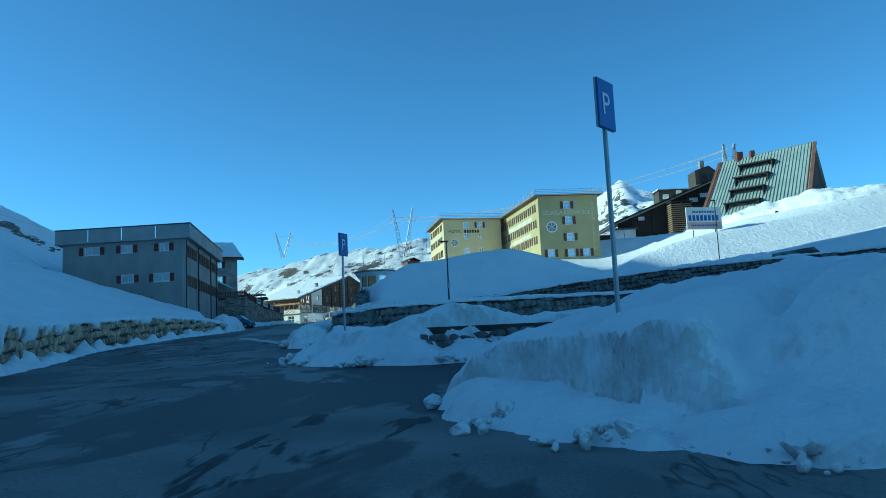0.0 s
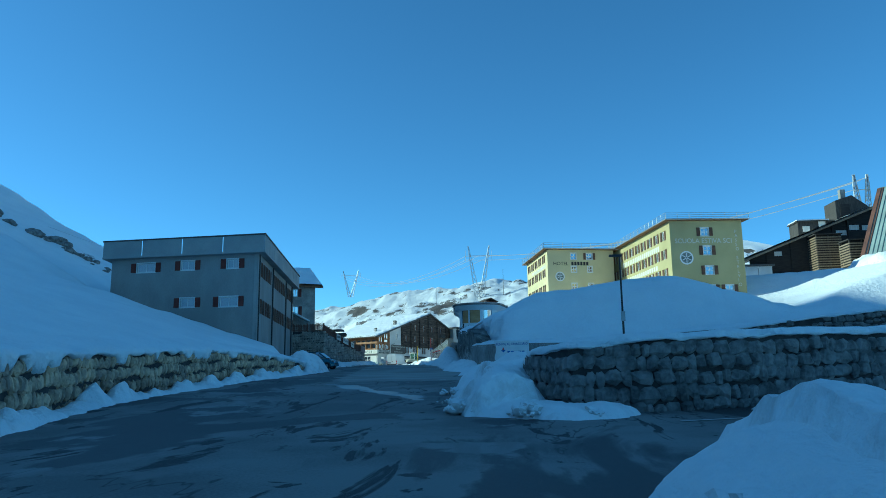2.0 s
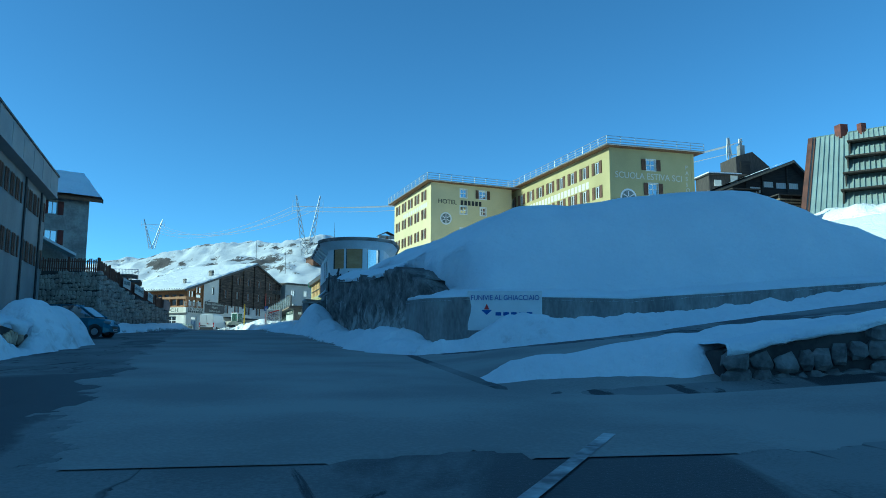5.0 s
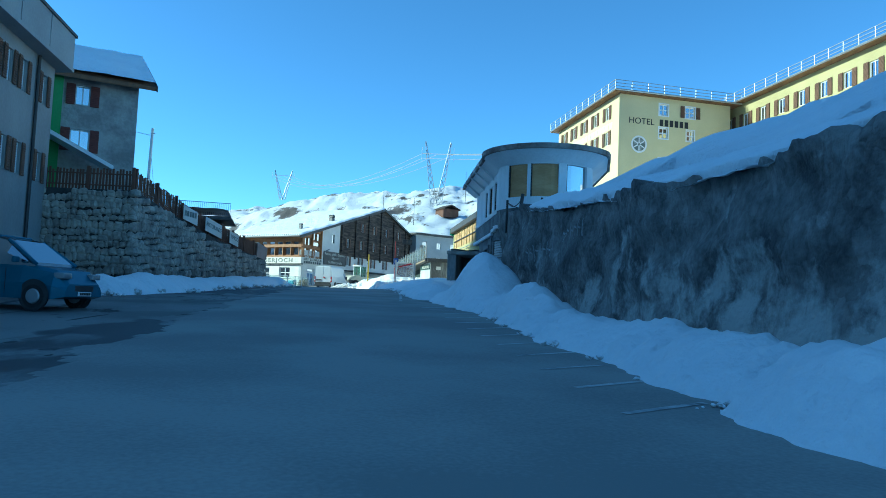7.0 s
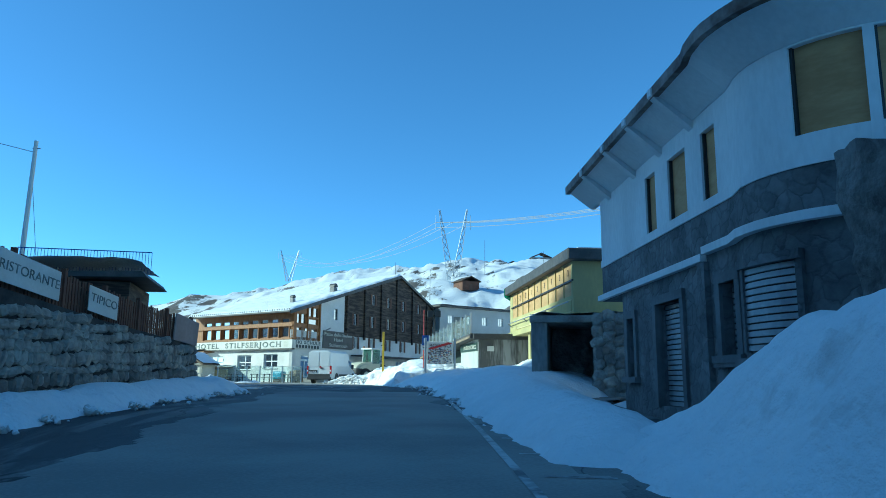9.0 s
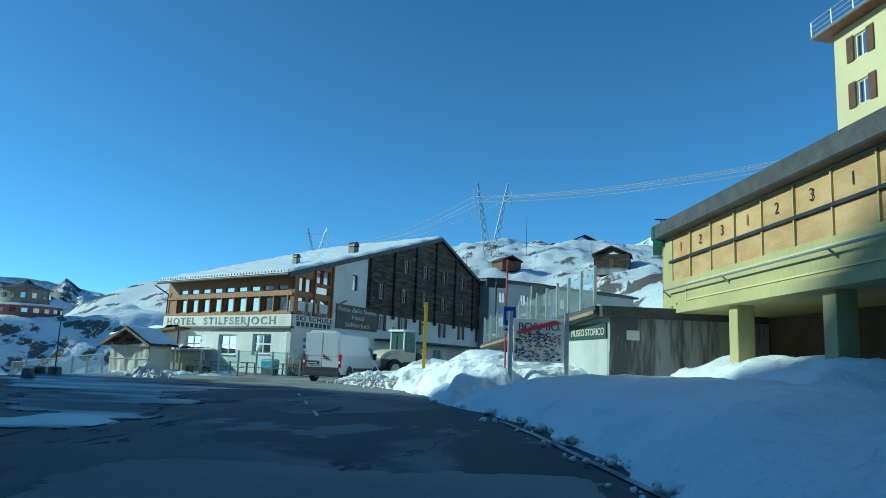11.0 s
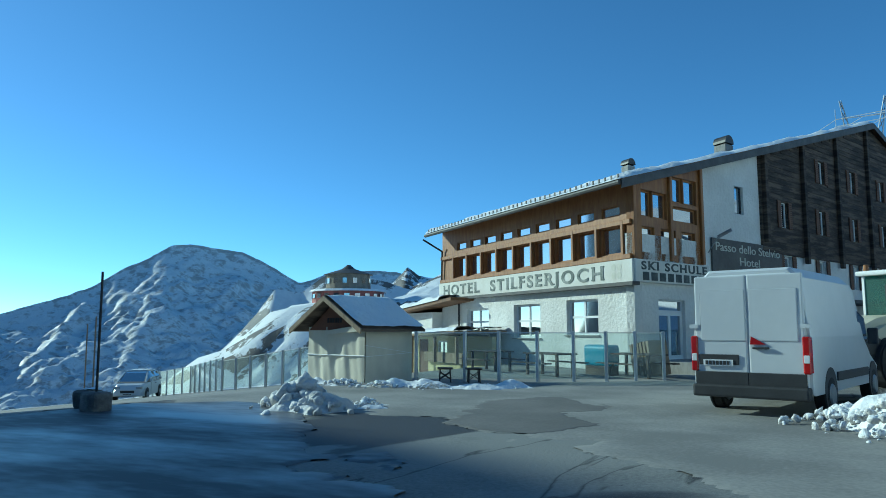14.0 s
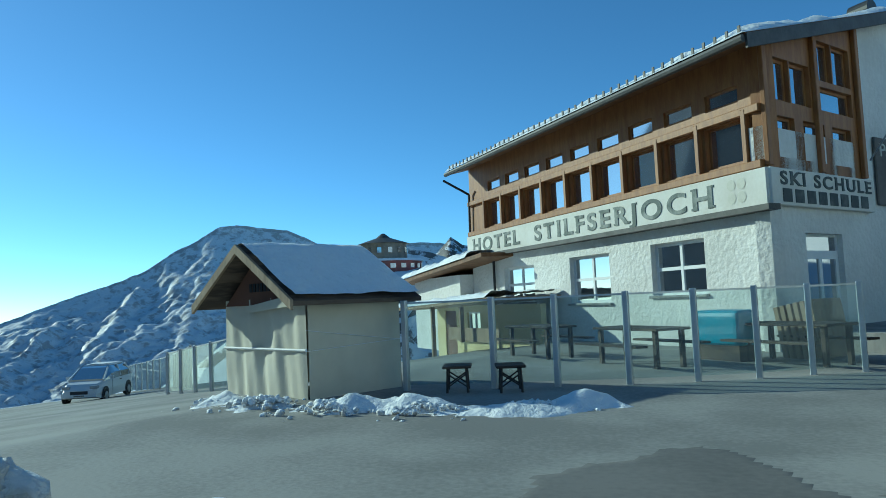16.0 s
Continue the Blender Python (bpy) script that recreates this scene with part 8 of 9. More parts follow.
def delivery_van():
    v = thing("delivery_van", Matrix.Translation((-26.72, 154.25, 11.15)) @ Matrix.Rotation(radians(-13), 4, "Z"), "white panel van with closed rear doors parked on the square", "van")
    S = [(0.0, 0.98, 0.42, 2.47, 0.15), (0.12, 1.0, 0.38, 2.54, 0.13), (3.6, 1.0, 0.38, 2.56, 0.13), (4.0, 1.0, 0.38, 2.48, 0.15), (4.55, 0.99, 0.38, 1.78, 0.22), (4.75, 0.98, 0.38, 1.32, 0.16), (5.5, 0.94, 0.38, 1.12, 0.12), (5.75, 0.82, 0.42, 0.85, 0.06)]
    body = loft([ring_x(*s) for s in S])
    bmesh.ops.bevel(body, geom=[e for e in body.edges if abs(e.verts[0].co.y - e.verts[1].co.y) < 1e-4 and e.verts[0].co.y < 0.01], offset=0.05, segments=2, affect="EDGES")
    part("body", body, VAN_WHITE, v)
    for x0, x1 in ((-0.92, -0.012), (0.012, 0.92)):
        d = part("rear_door", soft_box(x0, x1, -0.035, 0.04, 0.50, 2.43, 0.03, 3), VAN_WHITE, v, "white rear door with pressed window panel")
        part("pressed_panel", soft_box(x0 + (0.10 if x0 < 0 else 0.02), x1 - (0.02 if x0 < 0 else 0.10), -0.047, -0.03, 1.28, 2.18, 0.016, 3), VAN_WHITE, d)
        part("rubbing_strip", soft_box(x0 - 0.01, x1 + 0.01, -0.075, -0.045, 0.50, 0.74, 0.012, 1), PLASTIC, d)
    part("bumper", soft_box(-0.97, 0.97, -0.14, 0.12, 0.30, 0.52, 0.04, 2), PLASTIC, v, "black plastic rear bumper")
    part("door_handle", soft_box(0.08, 0.36, -0.09, -0.045, 1.14, 1.18, 0.012, 1), PLASTIC, v)
    part("brand_badge", prism([(0.04, 1.22), (0.30, 1.22), (0.06, 1.36)], -0.065, -0.05), LAMP_RED, v, "red wedge-shaped lamp")
    part("plate_recess", soft_box(-0.86, -0.16, -0.062, -0.04, 0.86, 1.04, 0.01, 1), PLASTIC, v)
    pl = part("number_plate", boxes((-0.78, -0.26, -0.075, -0.062, 0.84, 0.95)), WHITE_PAINT, v)
    bars(pl, -0.74, -0.3, 0.86, 0.93, BLACK, 7, y=-0.078)
    for s in (-1, 1):
        x0, x1 = (0.88, 1.0) if s > 0 else (-1.0, -0.88)
        lp = part("tail_lamp", soft_box(x0, x1, -0.07, 0.10, 0.74, 1.36, 0.02, 1), LAMP_RED, v, "tall red and white tail lamp")
        part("reversing_lamp", soft_box(x0 + 0.015, x1 - 0.015, -0.078, -0.06, 0.92, 1.05, 0.008, 1), WHITE_PAINT, lp)
        part("hinge", boxes((x0 - 0.02, x1 + 0.015, -0.06, 0.06, 1.50, 1.57)), VAN_WHITE, v)
        for y in (1.15, 4.75):
            arch = bmesh.new()
            bmesh.ops.create_cone(arch, cap_ends=True, segments=20, radius1=0.42, radius2=0.42, depth=0.03, matrix=Matrix.Translation((s * 0.995, y, 0.40)) @ Matrix.Rotation(radians(90), 4, "Y"))
            part("wheel_arch", arch, PLASTIC, v)
            wheel(v, s * 0.90, y, 0.34, 0.23)
        part("side_strip", soft_box(*sorted((s * 0.99, s * 1.03)), 1.6, 4.2, 0.56, 0.72, 0.01, 1), PLASTIC, v)
        part("cab_window", prism([(3.75, 1.25), (4.6, 1.25), (4.42, 1.72), (3.78, 1.86)], -0.01, 0.01), PANE, v, m=Matrix.Translation((s * 0.945, 0, 0)) @ Matrix.Rotation(radians(90), 4, "Z"))
        part("mirror", soft_box(*sorted((s * 1.02, s * 1.22)), 4.25, 4.36, 1.18, 1.52, 0.04, 2), PLASTIC, v)
    part("slide_rail", soft_box(0.955, 0.985, 1.1, 2.6, 1.32, 1.37, 0.008, 1), PLASTIC, v)


delivery_van()


CAB_GLASS = glassy("tinted_cab_glass", (0.42, 0.62, 0.56), 0.86)


def wheel_loader():
    v = thing("wheel_loader", Matrix.Translation((-24.05, 164.0, 11.14)) @ Matrix.Rotation(radians(-38), 4, "Z"), "cream articulated wheel loader with glazed cab parked by the hotel", "wheel loader")
    cream = material("cream_machine_paint", (0.66, 0.62, 0.46), (0.58, 0.54, 0.40), 0.4, 1, 8, 0.03)
    eng = profile_x([(-0.1, 1.1), (-0.1, 1.9), (-0.7, 1.88), (-1.3, 1.8), (-1.75, 1.64), (-2.05, 1.42), (-2.25, 1.1)], -0.85, 0.85)
    bmesh.ops.bevel(eng, geom=[e for e in eng.edges if abs(e.verts[0].co.x - e.verts[1].co.x) < 1e-4 and max(v.co.z for v in e.verts) > 1.2], offset=0.2, segments=4, affect="EDGES")
    part("engine_hood", eng, cream, v, smooth=False)
    part("counterweight", soft_box(-0.92, 0.92, -2.3, -1.5, 0.75, 1.3, 0.12, 2), PLASTIC, v)
    part("chassis", boxes((-0.6, 0.6, -1.5, 3.0, 0.6, 1.15)), METAL_DARK, v)
    cab = part("cab", boxes((-0.6, 0.6, -0.08, 1.05, 1.15, 1.75)), cream, v)
    part("cab_roof", soft_box(-0.7, 0.7, -0.2, 1.2, 3.0, 3.14, 0.05, 2), WHITE_PAINT, v)
    for x in (-0.6, 0.53):
        for y in (-0.06, 0.97):
            part("cab_post", boxes((x, x + 0.07, y, y + 0.07, 1.75, 3.0)), WHITE_PAINT, v)
    for b in ((-0.53, 0.53, -0.03, -0.015, 1.75, 3.0), (-0.53, 0.53, 1.01, 1.025, 1.75, 3.0), (-0.58, -0.565, 0.01, 0.97, 1.75, 3.0), (0.565, 0.58, 0.01, 0.97, 1.75, 3.0)):
        part("cab_glass", boxes(b), CAB_GLASS, v)
    part("seat", soft_box(-0.3, 0.3, 0.2, 0.7, 1.5, 2.3, 0.08, 2), PLASTIC, v)
    bc = bmesh.new()
    bmesh.ops.create_cone(bc, cap_ends=True, segments=12, radius1=0.08, radius2=0.06, depth=0.18, matrix=Matrix.Translation((-0.45, -0.05, 3.23)))
    part("beacon", bc, ORANGE_WOOD, v, "orange beacon")
    for x in (-0.82, 0.82):
        for y in (-1.2, 1.7):
            wheel(v, x, y, 0.65, 0.5, cream)
        part("mudguard", soft_box(x - 0.3, x + 0.3, 1.2, 2.6, 1.3, 1.38, 0.03, 1), PLASTIC, v)
        part("lift_arm", prism([(1.3, 1.3), (3.4, 0.7), (3.5, 0.9), (1.5, 1.75)], -0.1, 0.1), METAL_DARK, v, m=Matrix.Translation((x * 0.45, 0, 0)) @ Matrix.Rotation(radians(90), 4, "Z"))
    part("quick_hitch", boxes((-1.0, 1.0, 3.3, 3.6, 0.4, 1.2)), METAL_DARK, v)
    part("snow_fork", boxes((-1.1, 1.1, 3.6, 4.9, 0.35, 0.5), (-1.1, -1.0, 3.6, 4.9, 0.5, 0.9), (1.0, 1.1, 3.6, 4.9, 0.5, 0.9)), METAL_DARK, v)
    part("exhaust", tubes(((0.5, -0.6, 1.86), (0.5, -0.6, 2.7), 0.05)), METAL_DARK, v)


wheel_loader()


def passenger_car(name, m, paint, label, mpv=False):
    v = thing(name, m, label, "car")
    k = 0.08 if mpv else 0.0
    S = [(-2.1, 0.72, 0.40, 0.72, 0.03), (-2.0, 0.80, 0.28, 0.92 + k, 0.06), (-1.75, 0.85, 0.25, 1.0 + k, 0.08), (1.0, 0.88, 0.25, 1.0 + k, 0.08), (1.75, 0.82, 0.25, 0.86 + k, 0.10), (2.05, 0.72, 0.32, 0.62, 0.06)]
    body = loft([ring_x(*s, r=0.08) for s in S])
    part("body", body, paint, v, smooth=False)
    T = [(-1.95, 0.74, 0.95 + k, 1.05 + k, 0.05), (-1.6, 0.76, 0.95 + k, 1.50 + 2 * k, 0.20), (0.1, 0.78, 0.95 + k, 1.56 + 2 * k, 0.20), (0.55, 0.78, 0.95 + k, 1.46 + 2 * k, 0.20), (1.25, 0.76, 0.92 + k, 1.02 + k, 0.05)]
    cab = part("cabin_glass", loft([ring_x(*s, r=0.05) for s in T]), PANE, v)
    part("roof", soft_box(-0.56, 0.56, -1.5, 0.2, 1.51 + 2 * k, 1.58 + 2 * k, 0.025, 1), paint, v)
    for s in (-1, 1):
        for a, b in (((s * 0.60, 0.45, 1.46 + 2 * k), (s * 0.76, 1.3, 0.98 + k)), ((s * 0.60, -1.55, 1.48 + 2 * k), (s * 0.77, -1.95, 1.0 + k)), ((s * 0.61, -0.55, 1.52 + 2 * k), (s * 0.79, -0.55, 1.0 + k))):
            part("pillar", tubes((a, b, 0.045)), paint, v)
        for y in (-1.3, 1.35):
            arch = bmesh.new()
            bmesh.ops.create_cone(arch, cap_ends=True, segments=20, radius1=0.37, radius2=0.37, depth=0.02, matrix=Matrix.Translation((s * 0.865, y, 0.34)) @ Matrix.Rotation(radians(90), 4, "Y"))
            part("wheel_arch", arch, PLASTIC, v)
            wheel(v, s * 0.79, y, 0.31, 0.19)
        part("headlight", soft_box(*sorted((s * 0.42, s * 0.74)), 1.72, 2.0, 0.66 + k, 0.80 + k, 0.04, 2), METAL_GREY, v)
        part("mirror", soft_box(*sorted((s * 0.86, s * 1.03)), 0.85, 0.95, 1.0 + k, 1.14 + k, 0.03, 2), paint, v)
        part("door_seam", boxes((*sorted((s * 0.872, s * 0.884)), 0.62, 0.63, 0.35, 0.95)), PLASTIC, v)
        part("door_handle", soft_box(*sorted((s * 0.87, s * 0.90)), -0.4, -0.22, 0.84, 0.88, 0.008, 1), PLASTIC, v)
    part("grille", soft_box(-0.38, 0.38, 1.9, 2.06, 0.44, 0.60, 0.02, 1), PLASTIC, v)
    pl = part("number_plate", boxes((-0.26, 0.26, 2.06, 2.075, 0.34, 0.44)), WHITE_PAINT, v)
    bars(pl, -0.22, 0.22, 0.36, 0.42, BLACK, 6, y=2.078)
    part("snow_cap", sheet(steps(-0.5, 0.5, 0.1), steps(-1.4, 0.1, 0.1), lambda x, y: 1.60 + 2 * k + 0.03 * fbm(x, y, 0.4, 3)), SNOW, v, smooth=True) if paint is VAN_WHITE else None


passenger_car("parked_car", Matrix.Translation((-24.85, 91.9, road_z(91.9))) @ Matrix.Rotation(radians(-97), 4, "Z"), CAR_BLUE, "blue-grey people carrier parked against the stone wall", True)
passenger_car("parked_car", Matrix.Translation((-60.4, 169.6, paved_z(-60.4, 169.6))) @ Matrix.Rotation(radians(215), 4, "Z"), VAN_WHITE, "small white car parked by the glass fence")


def kiosk():
    k = thing("kiosk", facing((-39.53, 158.41), (-37.01, 157.70), 11.1), "market kiosk wrapped in cream tarpaulin under a snowy saddle roof", "kiosk")
    W, D, H = 2.62, 1.8, 1.62
    tarp = bmesh.new()
    rnd = random.Random(3)
    def face(a, b, n, folds):
        cols = []
        for i in range(n + 1):
            u = i / n
            col = []
            for j in range(9):
                z = H * j / 8
                d = folds * (math.sin(u * 22 + 0.6 * math.sin(z * 4)) + 0.6 * math.sin(u * 47 + z * 2.3) + 1.2 * fbm(u * 3, z, 0.7, 3, folds * 100)) * (0.5 + 0.5 * math.sin(math.pi * u))
                p = a.lerp(b, u)
                nrm = Vector((b.y - a.y, -(b.x - a.x), 0)).normalized()
                col.append(tarp.verts.new(p + nrm * (0.02 + d) + Vector((0, 0, z))))
            cols.append(col)
        for c0, c1 in zip(cols, cols[1:]):
            for j in range(8):
                tarp.faces.new((c0[j], c1[j], c1[j + 1], c0[j + 1]))
    P = [Vector(p) for p in ((0, 0, 0), (W, 0, 0), (W, D, 0), (0, D, 0))]
    face(P[0], P[1], 40, 0.022)
    face(P[1], P[2], 30, 0.006)
    face(P[2], P[3], 12, 0.006)
    face(P[3], P[0], 30, 0.012)
    part("tarpaulin", tarp, CANVAS, k, "cream tarpaulin with creases", smooth=True)
    part("tie_strap", tubes(((-0.01, -0.05, 0.80), (W + 0.03, -0.05, 0.80), 0.02), ((W + 0.03, -0.05, 1.1), (W + 0.03, D, 0.85), 0.006), ((W + 0.03, -0.05, 0.78), (W + 0.03, D, 0.86), 0.006)), WHITE_PAINT, k)
    ov = 0.36
    rise = 0.95
    def rz(x):
        return H + 0.02 + rise * (1 - abs(x - W / 2) / (W / 2 + ov)) - 0.16
    roof = part("roof", prism([(-ov, rz(-ov)), (W / 2, rz(W / 2)), (W + ov, rz(W + ov)), (W + ov, rz(W + ov) + 0.07), (W / 2, rz(W / 2) + 0.08), (-ov, rz(-ov) + 0.07)], -0.45, D + 0.22), DARK_WOOD, k, "dark boarded saddle roof")
    for sgn in (-1, 1):
        a, b = (W / 2, rz(W / 2)), ((W + ov) if sgn > 0 else -ov, rz(-ov))
        part("barge_board", prism([(a[0], a[1] - 0.06), (b[0], b[1] - 0.06), (b[0], b[1] + 0.09), (a[0], a[1] + 0.09)], -0.50, -0.45), PALE_WOOD, roof)
    part("gable_board", prism([(0.05, H - 0.1), (W - 0.05, H - 0.1), (W / 2, rz(W / 2) - 0.05)], -0.05, 0.0), BROWN_WALL, k, "brown boarded gable")
    bars(k, W / 2 - 0.35, W / 2 + 0.35, H + 0.12, H + 0.26, BLACK, 6, y=-0.06)
    part("loose_flap", prism([(W * 0.35, H - 0.12), (W + 0.02, H + 0.06), (W + 0.02, H - 0.12), (W * 0.4, H - 0.22)], -0.12, -0.10), CANVAS, k)
    part("roof_snow", sheet(steps(-ov + 0.02, W + ov - 0.02, 0.1), steps(-0.4, D + 0.2, 0.1), lambda x, y: rz(x) + 0.15 + 0.03 * fbm(x, y, 0.5, 3, 2.0) - 0.05 * max(0, abs(y - D / 2 + 0.15) - 1.5)), SNOW, roof, smooth=True)


kiosk()


def glass_fence(pts, name, label, zf, high=1.42, every=1.35, group="glass wind screens", skip=()):
    """Posts of aluminium with clear panes between, a top rail on each."""
    f = thing(name, Matrix.Translation((pts[0][0], pts[0][1], zf(*pts[0]))), label, "fence", group)
    m = f.matrix_basis.inverted()
    line = resample(pts, every)
    for i, (x, y) in enumerate(line):
        z = zf(x, y)
        part("post", soft_box(x - 0.045, x + 0.045, y - 0.045, y + 0.045, z - 0.05, z + high + 0.03, 0.008, 1), ALU, f, m=m)
        if i + 1 < len(line) and i not in skip:
            a, b = line[i], line[i + 1]
            fr = facing(a, b)
            L = span(a, b)
            z2 = zf(*b)
            part("pane", prism([(0.05, z + 0.1), (L - 0.05, z2 + 0.1), (L - 0.05, z2 + high - 0.03), (0.05, z + high - 0.03)], -0.006, 0.006), GLASS, f, m=m @ fr)
            part("top_rail", prism([(0.0, z + high - 0.03), (L, z2 + high - 0.03), (L, z2 + high), (0.0, z + high)], -0.015, 0.015), ALU, f, m=m @ fr)
    return f


flat = lambda x, y: 11.14
glass_fence([(-36.1, 159.0), (-34.8, 159.55), (-33.9, 159.95), (-32.9, 160.4), (-32.0, 160.95), (-31.2, 161.5), (-30.5, 162.1), (-29.8, 162.65)], "terrace_fence", "clear glass wind screen on aluminium posts round the terrace", flat, 1.42, 3.0)
glass_fence([(-28.0, 165.3), (-26.6, 168.2), (-25.3, 171), (-24.0, 173.8)], "terrace_fence", "clear glass wind screen beside the entrance steps", flat, 1.5, 1.5)
glass_fence([(-74, 180.6), (-62, 175.0), (-53.4, 169.0)], "boundary_fence", "long glass wind screen above the valley edge", lambda x, y: paved_z(x, y) - 0.05, 1.75, 1.75)
glass_fence([(-49.0, 164.5), (-46.4, 163.4), (-43.8, 162.3), (-41.4, 161.3)], "side_fence", "pale glass screen beside the kiosk", lambda x, y: paved_z(x, y), 1.32, 1.3)


def steel_pole(x, y, z, high, r, mat, label, name="pole"):
    h = thing(name, Matrix.Translation((x, y, z)), label, "pole")
    part("shaft", tubes(((0, 0, 0), (0, 0, high), r, r * 0.9, 10)), mat, h)
    return h


p = steel_pole(-28.1, 165.2, 11.1, 2.6, 0.06, WHITE_PAINT, "white corner pole of the entrance terrace")
part("end_panel", boxes((0.06, 0.5, -0.03, 0.03, 0.0, 1.5)), SIGN_WHITE, p)


def yellow_marker():
    h = thing("snow_marker", Matrix.Translation((-21.4, 150.0, 11.6)), "tall yellow steel snow marker standing in the heap", "snow marker")
    part("shaft", soft_box(-0.07, 0.07, -0.07, 0.07, 0.0, 3.3, 0.01, 1), YELLOW_PAINT, h)
    part("base", boxes((-0.075, 0.075, -0.075, 0.075, -0.5, 0.35)), CONCRETE, h)
    for z in (1.3, 2.3):
        part("lug", boxes((-0.18, -0.07, -0.02, 0.02, z, z + 0.05)), METAL_DARK, h)


yellow_marker()


def parking_sign(x, y, z0, z1, turn, side, label, arrow=False, lean=0.0):
    h = thing("parking_sign", Matrix.Translation((x, y, z0)) @ Matrix.Rotation(radians(turn), 4, "Z") @ Matrix.Rotation(radians(lean), 4, "Y"), label, "road sign", "parking signs")
    H = z1 - z0
    part("pole", tubes(((0, 0, -0.4), (0, 0, H), 0.035, 0.035, 10)), METAL_GREY, h)
    pl = part("plate", soft_box(-side / 2, side / 2, -0.06, -0.035, H - side * 1.45, H, 0.01, 1), BLUE_PAINT, h, "blue parking plate")
    letters(pl, "P", side * 0.95, -side * 0.30, H - side * 1.05, WHITE_PAINT, y=-0.064, thick=0.003)
    part("back_frame", boxes((-side / 2, side / 2, -0.034, 0.0, H - side * 1.45, H)), METAL_GREY, h)
    if arrow:
        a = part("arrow_plate", boxes((-side / 2, side / 2, -0.06, -0.035, H - side * 2.1, H - side * 1.5)), WHITE_PAINT, h)
        part("arrow", prism([(-side * 0.4, H - side * 1.8), (-side * 0.2, H - side * 1.68), (-side * 0.2, H - side * 1.76), (side * 0.2, H - side * 1.76), (side * 0.2, H - side * 1.68), (side * 0.4, H - side * 1.8), (side * 0.2, H - side * 1.92), (side * 0.2, H - side * 1.84), (-side * 0.2, H - side * 1.84), (-side * 0.2, H - side * 1.92)], -0.068, -0.061), BLACK, a)
    return h


parking_sign(3.15, 11.0, 7.9, 11.62, 50, 0.5, "blue parking sign on a leaning grey pole in the snow", lean=0)
parking_sign(-2.4, 23.8, 8.2, 11.42, 68, 0.5, "blue parking sign on a grey pole in the snow bank")
parking_sign(-18.12, 142.2, 11.5, 14.22, 6, 0.42, "blue parking sign with white arrow plate", True)
rp = steel_pole(-18.22, 142.3, 11.4, 4.4, 0.03, RED_PAINT, "tall thin red snow pole behind the parking sign", "snow_pole")


def town_board():
    h = thing("town_sign", facing((-18.0, 141.68), (-16.4, 141.62)), "weathered white town-end board plastered with stickers, red stripe across", "town sign")
    L = 1.6
    b = part("board", soft_box(0, L, 0, 0.04, 12.45, 13.82, 0.01, 1), SIGN_WHITE, h)
    letters(b, "BORMIO", 0.32, 0.14, 13.46, BLACK, y=-0.012, thick=0.004, width=1.28)
    part("stripe", prism([(0.08, 13.4), (0.3, 13.35), (L - 0.05, 13.7), (L - 0.3, 13.78)], -0.02, -0.012), RED_PAINT, b)
    rnd = random.Random(8)
    mats = [material("sticker_" + n, c, None, 0.5, 3, 20, 0.02) for n, c in (("dark", (0.03, 0.03, 0.04)), ("pale", (0.6, 0.6, 0.58)), ("red", (0.35, 0.05, 0.05)), ("blue", (0.05, 0.12, 0.3)), ("tan", (0.4, 0.3, 0.15)), ("grey", (0.2, 0.2, 0.2)))]
    for i in range(290):
        x, z = rnd.uniform(0.05, L - 0.15), rnd.uniform(12.48, 13.36 if rnd.random() < 0.9 else 13.72)
        w, t = rnd.uniform(0.03, 0.11), rnd.uniform(0.025, 0.075)
        y = -0.004 - 0.0002 * (i % 20)
        part("sticker", boxes((x, x + w, y, y + 0.002, z, min(13.78, z + t))), rnd.choice(mats), b)
    for x in (-0.16, L + 0.02):
        part("post", soft_box(x, x + 0.14, 0.02, 0.16, 10.9, 14.05, 0.01, 1), METAL_GREY, h, "grey wooden post")


town_board()


def banner():
    h = thing("banner", facing((-6.75, 77.25), (-4.05, 76.55)), "white banner hung on the concrete wall over ploughed snow", "banner")
    L = span((-6.75, 77.25), (-4.05, 76.55))
    part("cloth", soft_box(0, L, -0.06, -0.02, 10.2, 11.68, 0.01, 1), WHITE_PAINT, h)
    letters(h, "FUNIVIE AL GHIACCIAIO", 0.27, 0.12, 11.33, BLUE_PAINT, y=-0.072, thick=0.004, width=L - 0.24)
    part("flame_mark", prism([(0.62, 10.98), (0.82, 10.98), (0.72, 11.2)], -0.07, -0.062), RED_PAINT, h)
    part("wave_mark", prism([(0.52, 10.96), (0.92, 10.96), (0.72, 10.78)], -0.07, -0.062), BLUE_PAINT, h)
    bars(h, 1.05, 2.5, 10.75, 10.88, BLUE_PAINT, 5, y=-0.066)


banner()


def street_lamp():
    h = thing("street_lamp", Matrix.Translation((1.35, 64.6, 10.2)), "slim dark street lamp with a flat head above the branch road", "street lamp")
    part("pole", tubes(((0, 0, 0), (0, 0, 6.0), 0.075, 0.05, 10)), METAL_DARK, h)
    part("switch_box", soft_box(-0.12, 0.12, -0.2, -0.06, 1.9, 2.5, 0.02, 1), METAL_GREY, h)
    part("head", soft_box(-0.65, 0.15, -0.14, 0.14, 5.95, 6.08, 0.03, 2), METAL_DARK, h)


street_lamp()
lp = steel_pole(31.5, 80.5, 14.0, 7.5, 0.06, METAL_DARK, "slim dark lamp post on the slope below the lodge", "street_lamp")
part("head", soft_box(-0.5, 0.1, -0.1, 0.1, 7.4, 7.52, 0.03, 1), METAL_DARK, lp)


